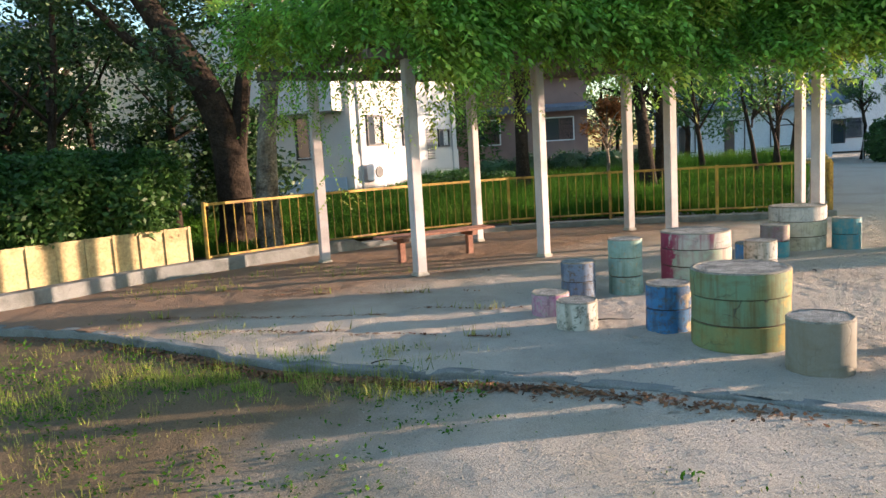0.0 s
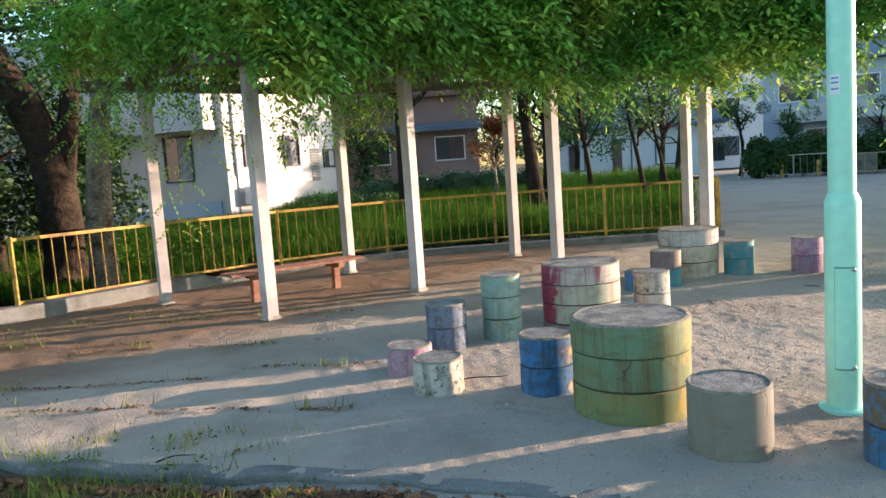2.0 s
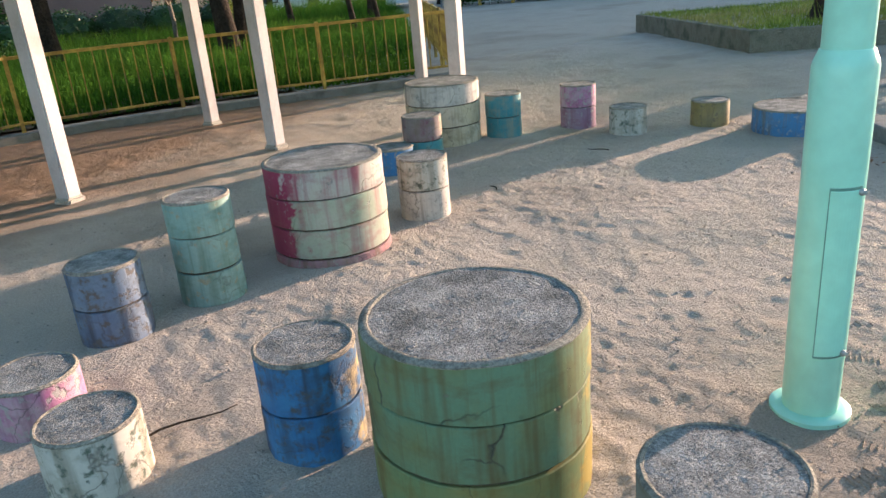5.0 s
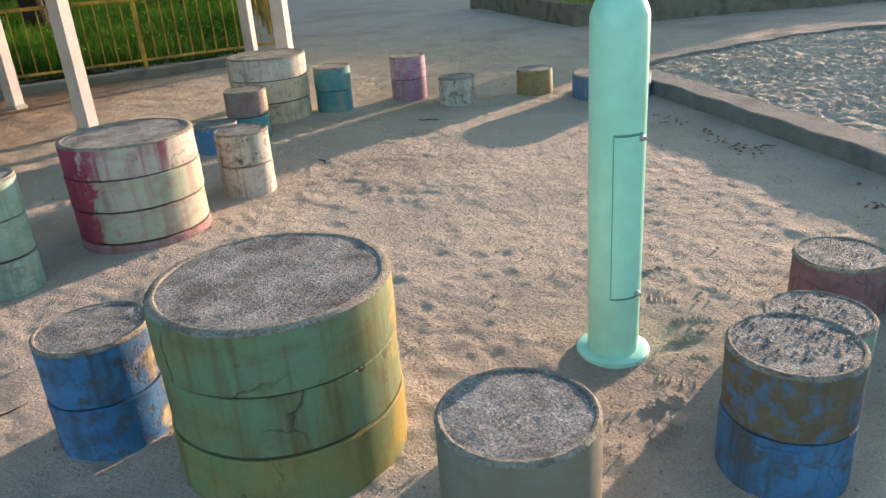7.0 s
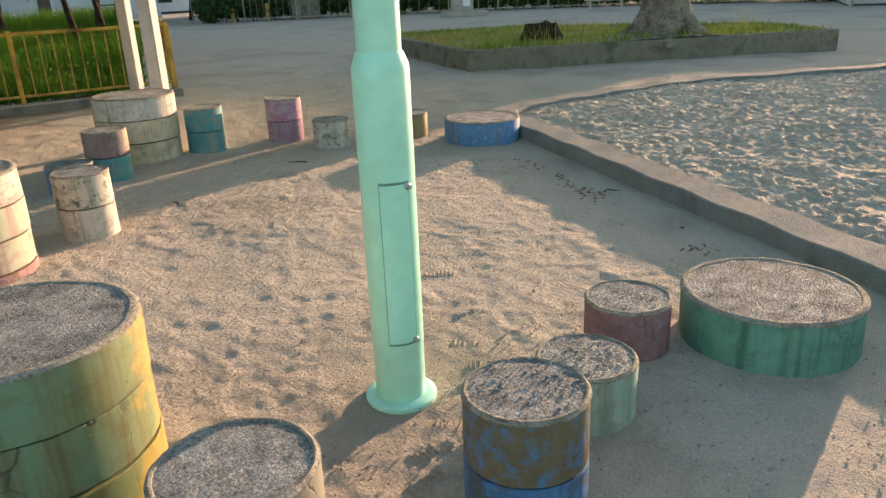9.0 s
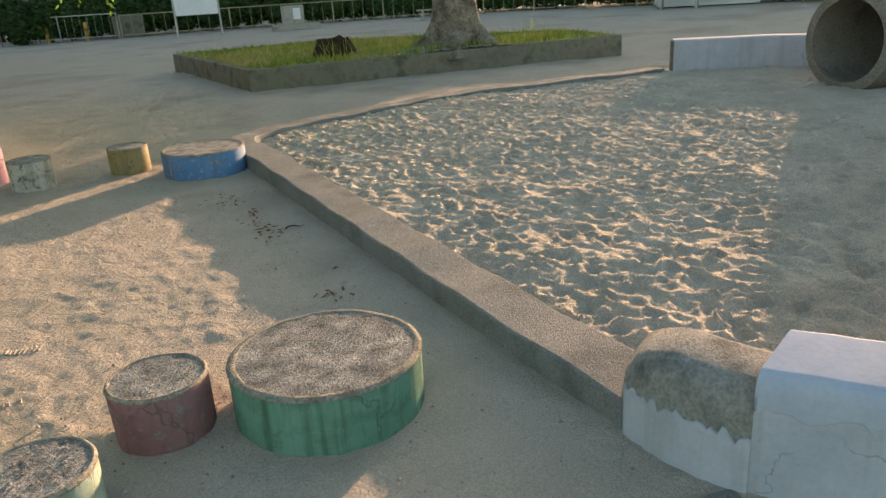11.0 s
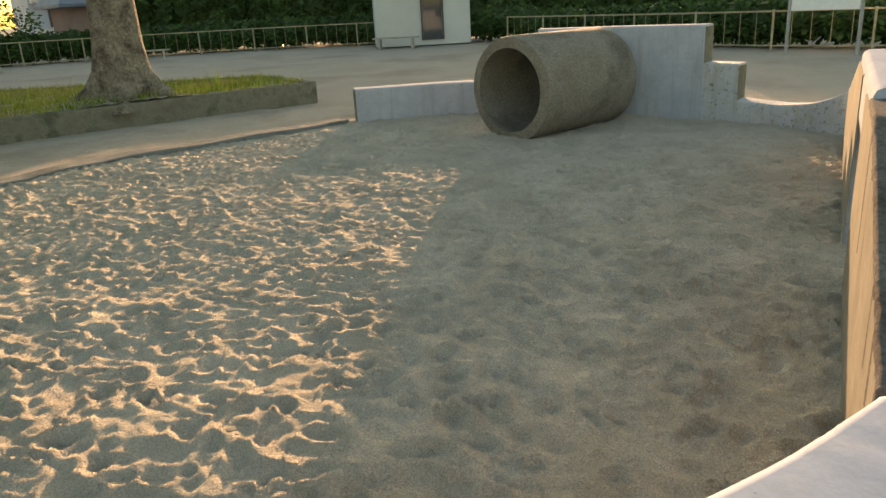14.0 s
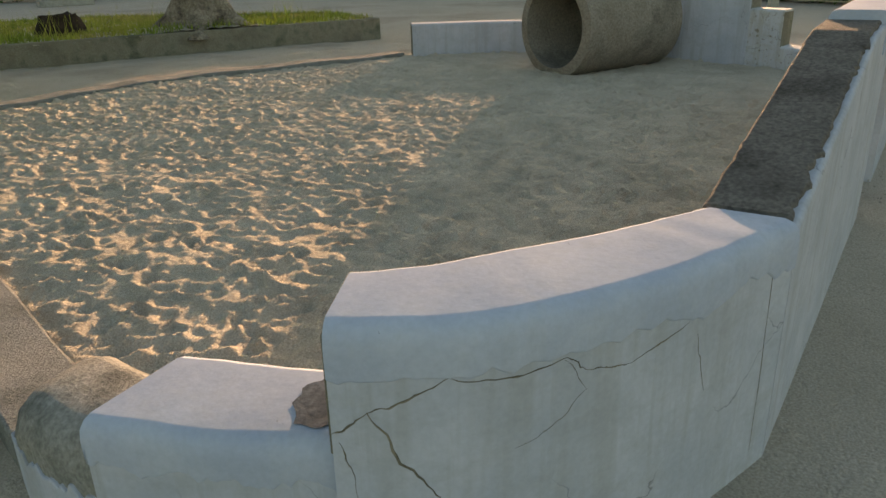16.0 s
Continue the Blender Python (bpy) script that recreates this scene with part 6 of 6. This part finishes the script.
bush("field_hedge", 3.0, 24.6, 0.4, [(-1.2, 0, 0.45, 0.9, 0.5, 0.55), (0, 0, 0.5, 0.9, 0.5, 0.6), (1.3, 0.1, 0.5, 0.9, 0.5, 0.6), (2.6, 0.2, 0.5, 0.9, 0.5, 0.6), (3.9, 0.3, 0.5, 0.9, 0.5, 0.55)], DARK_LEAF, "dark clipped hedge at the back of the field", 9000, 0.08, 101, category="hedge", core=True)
bush("field_bush", 0.4, 21.5, 0.3, [(-0.6, 0, 0.3, 0.8, 0.6, 0.5), (0.4, 0.2, 0.35, 0.8, 0.6, 0.5), (1.4, 0.0, 0.3, 0.7, 0.5, 0.45)], BUSH_LEAF, "rounded green bush in the weeds", 5000, 0.08, 102)
bush("yellow_bush", 6.6, 22.6, 0.4, [(0, 0, 0.5, 0.5, 0.4, 0.5)], DRY_GRASS, "bright yellow-green shrub at the field's edge", 1800, 0.07, 103)

# ---- far side of the square ----
railing("far_railing", [(24.0, 32.5), (28.0, 29.2), (31.0, 25.8), (34.0, 21.0), (35.6, 16.0), (35.5, 11.0)], 0.95, 0.0, "low yellowish steel railing along the far edge", FAR_RAIL, gap=0.4, post_every=2.4)
railing("grey_railing", [(20.9, 36.6), (22.4, 34.7), (24.0, 32.7)], 1.05, 0.0, "grey steel railing by the road", METAL, gap=0.3, post_every=2.0)
for x, y in ((22.15, 35.1), (23.3, 34.0)):
    b = part("bollard", lathe([(0, 0), (0.09, 0), (0.09, 0.72), (0.07, 0.78), (0, 0.79)], 20), YELLOW, smooth=True)
    b.location = (x, y, -0.05)
    tagged(b, "short yellow bollard at the square's exit", "bollard", "exit bollards")


def hedge(line, h, depth, seed, label, mat=HEDGE_LEAF, leaves=9000, leaf=0.10):
    pts = resample(line, max(3, int(sum(np.linalg.norm(np.array(b) - np.array(a)) for a, b in zip(line, line[1:])) / 0.9)))
    x0, y0 = pts[0]
    rng = np.random.default_rng(seed)
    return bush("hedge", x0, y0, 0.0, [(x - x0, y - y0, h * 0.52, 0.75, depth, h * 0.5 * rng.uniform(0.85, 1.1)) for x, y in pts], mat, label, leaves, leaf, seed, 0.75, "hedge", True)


hedge([(21.5, 36.0), (25.5, 33.6), (29.5, 30.2)], 1.9, 0.7, 201, "clipped green garden hedge behind the railing", leaves=20000, leaf=0.2)
hedge([(30.5, 29.5), (33.0, 26.0), (36.0, 21.5), (37.6, 16.5), (37.4, 11.0), (35.5, 6.0)], 1.3, 0.8, 202, "low green hedge along the far edge", leaves=24000, leaf=0.2)
# Extra height and the last stretch are added to block low sun over the square.
hedge([(38.5, 27.0), (39.5, 25.0), (40.5, 22.0), (42.0, 15.0), (42.0, 12.8)], 4.5, 1.3, 204, "tall dark garden shrubs behind the far hedge, heightened to cast shade", DARK_LEAF, 34000, 0.3)
hedge([(42.5, 14.0), (42.0, 6.0), (39.5, 0.0), (34.0, -6.0), (31.0, -12.0)], 2.9, 1.3, 205, "dense dark garden shrubs at the far side", DARK_LEAF, 30000, 0.3)
hedge([(33.0, 4.5), (28.5, 0.2), (25.6, -3.0), (24.0, -8.0)], 1.2, 0.8, 203, "low shrubs behind the far railing", leaves=14000, leaf=0.2)
railing("far_railing", [(33.5, 6.5), (30.0, 3.4), (26.6, 0.2), (24.0, -3.2), (23.0, -8.0)], 0.95, 0.0, "low steel railing along the far edge", FAR_RAIL, gap=0.4, post_every=2.4)
for k, (x, y, h) in enumerate([(24.5, 38.0, 3.6), (27.5, 35.0, 3.2), (30.0, 33.5, 3.0), (22.5, 39.5, 4.4)]):
    tree("garden_pine", x, y, 0.0, [(0, 0, 0), (0.15, 0, h * 0.4), (-0.1, 0.1, h * 0.75), (0.05, 0, h)], random_limbs(tr, 7, (0, 0, h * 0.6), 0.9, 0.05), random_crown(tr, 11, 0.75, h * 0.4, h + 0.3, 0.6), HEDGE_LEAF, BARK, "clipped garden pine in front of a grey house", 4200, 0.11, 0.11, 120 + k, shell=0.3)


def notice_board(x, y, ang, label, w=1.75, h=1.15, z=0.85):
    ob = empty("notice_board", x, y, -0.05, ang)
    tagged(ob, label, "notice board")
    for s in (-1, 1):
        part("leg", box((0.07, 0.07, z + h + 0.1), pose(s * w / 2, 0, 0), 0.008), METAL, ob)
    bm = box((w - 0.08, 0.05, h), pose(0, 0, z), 0.008)
    part("board", bm, SIGN_WHITE, ob, "blank white board")
    return ob


notice_board(24.3, 27.8, -42, "white notice board on two grey metal legs")
notice_board(23.6, -2.3, 55, "white notice board at the far edge", 1.6, 1.0, 1.0)
util = empty("stone_marker", 27.0, 25.0, -0.05, -35)
tagged(util, "grey stone marker block on a stepped base", "marker")
part("base", box((1.9, 0.9, 0.22), pose(0, 0, 0), 0.02), CONCRETE, util)
part("block", box((0.85, 0.55, 0.75), pose(-0.1, 0, 0.22), 0.02), CONCRETE, util)
part("plate", box((0.3, 0.02, 0.45), pose(0.02, -0.285, 0.42)), SIGN_WHITE, util)
for x, y, a in ((31.0, 20.5, -60), (33.0, 10.8, -85), (24.9, 0.8, 55)):
    b = empty("far_bench", x, y, -0.05, a)
    tagged(b, "plain low bench at the far edge of the square", "bench", "far benches")
    part("seat", box((1.8, 0.38, 0.05), pose(0, 0, 0.40), 0.008), CONCRETE, b)
    for s in (-1, 1):
        part("leg", box((0.08, 0.34, 0.40), pose(0.65 * s, 0, 0)), CONCRETE, b)
shed = house("white_shed", [(33.6, 11.8), (34.8, 8.2), (38.2, 9.4), (37.0, 13.0)], 2.3, 0.0, HOUSE_WHITE, "low white park building beyond the square", 0.4, 0.2)
window(shed, wall_pose((33.6, 11.8), (34.8, 8.2), 0.6, 0.2), 0.9, 1.9, 1)

# ---- loose stones and twigs ----
sr = np.random.default_rng(77)
n = 6600
px, py = np.concatenate([sr.uniform(0.2, 8, 3200), sr.uniform(-0.6, 4.5, 2000), sr.uniform(5.2, 9.5, 1400)]), np.concatenate([sr.uniform(2.8, 10, 3200), sr.uniform(2.4, 5.2, 2000), sr.uniform(-1.5, 0.6, 1400)])
pz = np.where(inside(PLAZA, px, py), -0.014, low_height(px, py) + 0.002)
pr = sr.uniform(0.003, 0.009, n) * np.where(sr.random(n) < 0.03, 1.4, 0.85)
base = np.array([(1, 0, 0), (0, 1, 0), (-1, 0, 0), (0, -1, 0), (0, 0, 0.7), (0, 0, -0.7)], float)
verts = (np.column_stack([px, py, pz])[:, None, :] + base[None] * pr[:, None, None] * sr.uniform(0.7, 1.4, (n, 6, 1))).reshape(-1, 3)
tri = np.array([(0, 1, 4), (1, 2, 4), (2, 3, 4), (3, 0, 4), (1, 0, 5), (2, 1, 5), (3, 2, 5), (0, 3, 5)])
faces = (tri[None] + 6 * np.arange(n)[:, None, None]).reshape(-1, 3)
STONE = material("pale_gravel", [(0.22, 0.20, 0.175), (0.36, 0.335, 0.295)], 0.9, 50, 5, 0, vary=0.3, island=True, spec=0.06)
tagged(mesh_object("pebbles", verts, faces, STONE), "small pale stones scattered over the packed earth", "gravel", kind="stuff")


def twig(x, y, length, ang, bend=0.15):
    bm = bmesh.new()
    pts = [(length * (f - 0.5), bend * length * math.sin(f * 3.3 + x), 0.006 + 0.006 * math.sin(f * 5)) for f in (0, 0.2, 0.4, 0.6, 0.8, 1.0)]
    tube(bm, pts, [0.005, 0.005, 0.0045, 0.004, 0.003, 0.002], 6)
    ob = part("twig", bm, BARK)
    ob.matrix_basis = pose(x, y, -0.012, 0, 0, ang)
    return tagged(ob, "thin dry twig lying on the earth", "twig", "twigs")


for x, y, l, a in ((1.5, 6.55, 0.36, 20), (0.55, 4.7, 0.25, 50), (-0.5, 5.6, 0.22, 10), (4.25, 8.4, 0.15, 60), (6.3, 5.95, 0.12, -30), (2.6, 3.6, 0.2, 70), (5.6, 8.7, 0.2, 100)):
    twig(x, y, l, a)
lx, ly = sr.normal(0, 1, 260), sr.normal(0, 1, 260)
pos = np.array(resample([(5.5, 4.35), (7.2, 7.4)], 40))[sr.integers(0, 40, 260)] + np.column_stack([-0.20 - 0.14 * np.abs(lx), 0.05 * ly])
clump = value_noise(pos[:, 0], pos[:, 1], 0.35, 88) > 0.1
pos = pos[clump]
a = sr.uniform(0, 6.28, len(pos))
d1 = np.column_stack([np.cos(a), np.sin(a), sr.normal(size=len(pos)) * 0.3]) * 0.020
d2 = np.column_stack([-np.sin(a), np.cos(a), sr.normal(size=len(pos)) * 0.3]) * 0.010
p3 = np.column_stack([pos, np.full(len(pos), -0.006)])
tagged(quads_object("kerb_litter", np.stack([p3 - d1, p3 - d2, p3 + d1, p3 + d2], 1), DEAD_LEAF), "dark leaf litter lying along the kerb", "leaves", kind="stuff")

# ---- joints in the old slab, filled with soil and litter ----
jr = np.random.default_rng(15)
joint = []
for x0, y0, x1, y1, k in ((-3.6, 7.9, -0.6, 7.35, 260), (-2.2, 8.9, 0.4, 8.35, 220), (-0.9, 6.6, 0.7, 6.15, 160), (-2.4, 7.0, -0.9, 6.75, 130), (-3.4, 9.4, -1.2, 9.05, 200), (-0.4, 7.6, 0.8, 7.3, 90), (-1.6, 10.2, 0.6, 9.8, 120), (-0.2, 5.6, 0.9, 6.5, 70)):
    t = jr.uniform(0, 1, k)
    joint.append(np.column_stack([x0 + (x1 - x0) * t, y0 + (y1 - y0) * t + 0.05 * value_noise(t * 5, t * 0, 1.0, 70) + jr.normal(size=k) * 0.022, np.full(k, -0.008)]))
joint = np.concatenate(joint)
joint = joint[value_noise(joint[:, 0], joint[:, 1], 0.4, 71) > -0.35]
a = jr.uniform(0, 6.28, len(joint))
size = jr.uniform(0.010, 0.026, (len(joint), 1))
d1 = np.column_stack([np.cos(a), np.sin(a), jr.normal(size=len(a)) * 0.2]) * size
d2 = np.column_stack([-np.sin(a), np.cos(a), jr.normal(size=len(a)) * 0.2]) * size * 0.55
tagged(quads_object("joint_litter", np.stack([joint - d1, joint - d2, joint + d1, joint + d2], 1), DEAD_LEAF), "dark soil and leaf litter in cracked slab joints", "leaves", kind="stuff")
tuft = joint[jr.integers(0, len(joint), 420)]
tuft = tuft[value_noise(tuft[:, 0], tuft[:, 1], 0.3, 72) > 0.15]
tagged(quads_object("joint_weeds", grass_quads(tuft[:, :2], np.full(len(tuft), -0.015), np.full(len(tuft), 0.09), 0.011, jr), DRY_GRASS), "small weed tufts growing out of slab joints", "weeds", kind="stuff")
line2 = np.array(resample(edge_line, 300))
k = jr.normal(150, 34, 1500).astype(int).clip(60, 235)
litter = np.column_stack([line2[k] + np.column_stack([jr.normal(size=1500) * 0.05 - 0.05, -0.11 - np.abs(jr.normal(size=1500)) * 0.07]), np.zeros(1500)])
litter[:, 2] = low_height(litter[:, 0], litter[:, 1]) + jr.uniform(0.004, 0.02, 1500)
a = jr.uniform(0, 6.28, 1500)
d1 = np.column_stack([np.cos(a), np.sin(a), jr.normal(size=1500) * 0.35]) * 0.026
d2 = np.column_stack([-np.sin(a), np.cos(a), jr.normal(size=1500) * 0.35]) * 0.013
tagged(quads_object("edge_litter", np.stack([litter - d1, litter - d2, litter + d1, litter + d2], 1), DEAD_LEAF), "reddish-brown dead leaves drifted against the slab edge", "leaves", kind="stuff")

# ---- exit of the square, background trees ----
for x, y, a in ((24.7, 32.9, -50),):
    p = part("gate_wall", box((1.3, 0.3, 0.95), pose(0, 0, 0), 0.02), DARK_CONCRETE)
    p.matrix_basis = pose(x, y, -0.06, 0, 0, a)
    tagged(p, "dark low concrete gate wall at the square's exit", "gate wall")
for k, (x, y, h) in enumerate([(10.2, 34.0, 5.6), (9.0, 47.0, 7.5), (-0.5, 48.0, 8.0), (12.5, 37.5, 4.6), (1.8, 36.0, 4.2), (10.4, 47.0, 6.0), (12.0, 50.0, 6.0), (31.0, 28.5, 4.0), (-14.0, 22.0, 7.0), (-11.0, 21.0, 6.5)]):
    tree("background_tree", x, y, 0.2, [(0, 0, -0.2), (0.1, 0, h * 0.35), (0, 0.1, h * 0.7), (0.1, 0, h)], random_limbs(tr, 6, (0, 0, h * 0.5), 1.6, 0.07), random_crown(tr, 16, 1.1, h * 0.3, h + 0.4, 1.0), BUSH_LEAF, BARK, "leafy green tree between the houses", 4200, 0.2, 0.16, 230 + k, shell=0.3)

# ---- shoe tread marks in the loose earth round the lamp post ----
tread_rng = np.random.default_rng(91)
bars, bar_faces = [], []
for gx, gy in ((3.86, 5.28), (3.80, 5.06), (3.66, 5.00), (3.50, 4.93), (3.36, 4.90), (3.20, 4.84), (3.06, 4.74), (2.98, 4.98), (3.72, 4.80), (2.92, 5.22), (4.10, 5.45), (1.62, 5.72), (1.50, 5.98), (4.4, 5.9)):
    turn = tread_rng.uniform(-0.7, 0.7) + 0.9
    u, v = np.array((math.cos(turn), math.sin(turn))), np.array((-math.sin(turn), math.cos(turn)))
    for k in range(int(tread_rng.integers(5, 10))):
        mid = np.array((gx, gy)) + v * (k * 0.021 - 0.08) + u * tread_rng.normal() * 0.006
        half = 0.034 * tread_rng.uniform(0.6, 1.2)
        top = -0.018 + tread_rng.uniform(-0.002, 0.0015)
        n0 = len(bars)
        for e in (-1, 1):
            for q, z in ((-0.0075, -0.03), (0.0075, -0.03), (0.0, top)):
                p = mid + u * e * half * (0.85 if z == top else 1.0) + v * q
                bars.append((p[0], p[1], z))
        bar_faces += [(n0, n0 + 1, n0 + 4, n0 + 3), (n0 + 1, n0 + 2, n0 + 5, n0 + 4), (n0 + 2, n0, n0 + 3, n0 + 5)]
tagged(mesh_object("tread_marks", bars, bar_faces, EARTH), "shallow shoe tread ridges pressed into pale sandy earth", "footprints", kind="stuff")
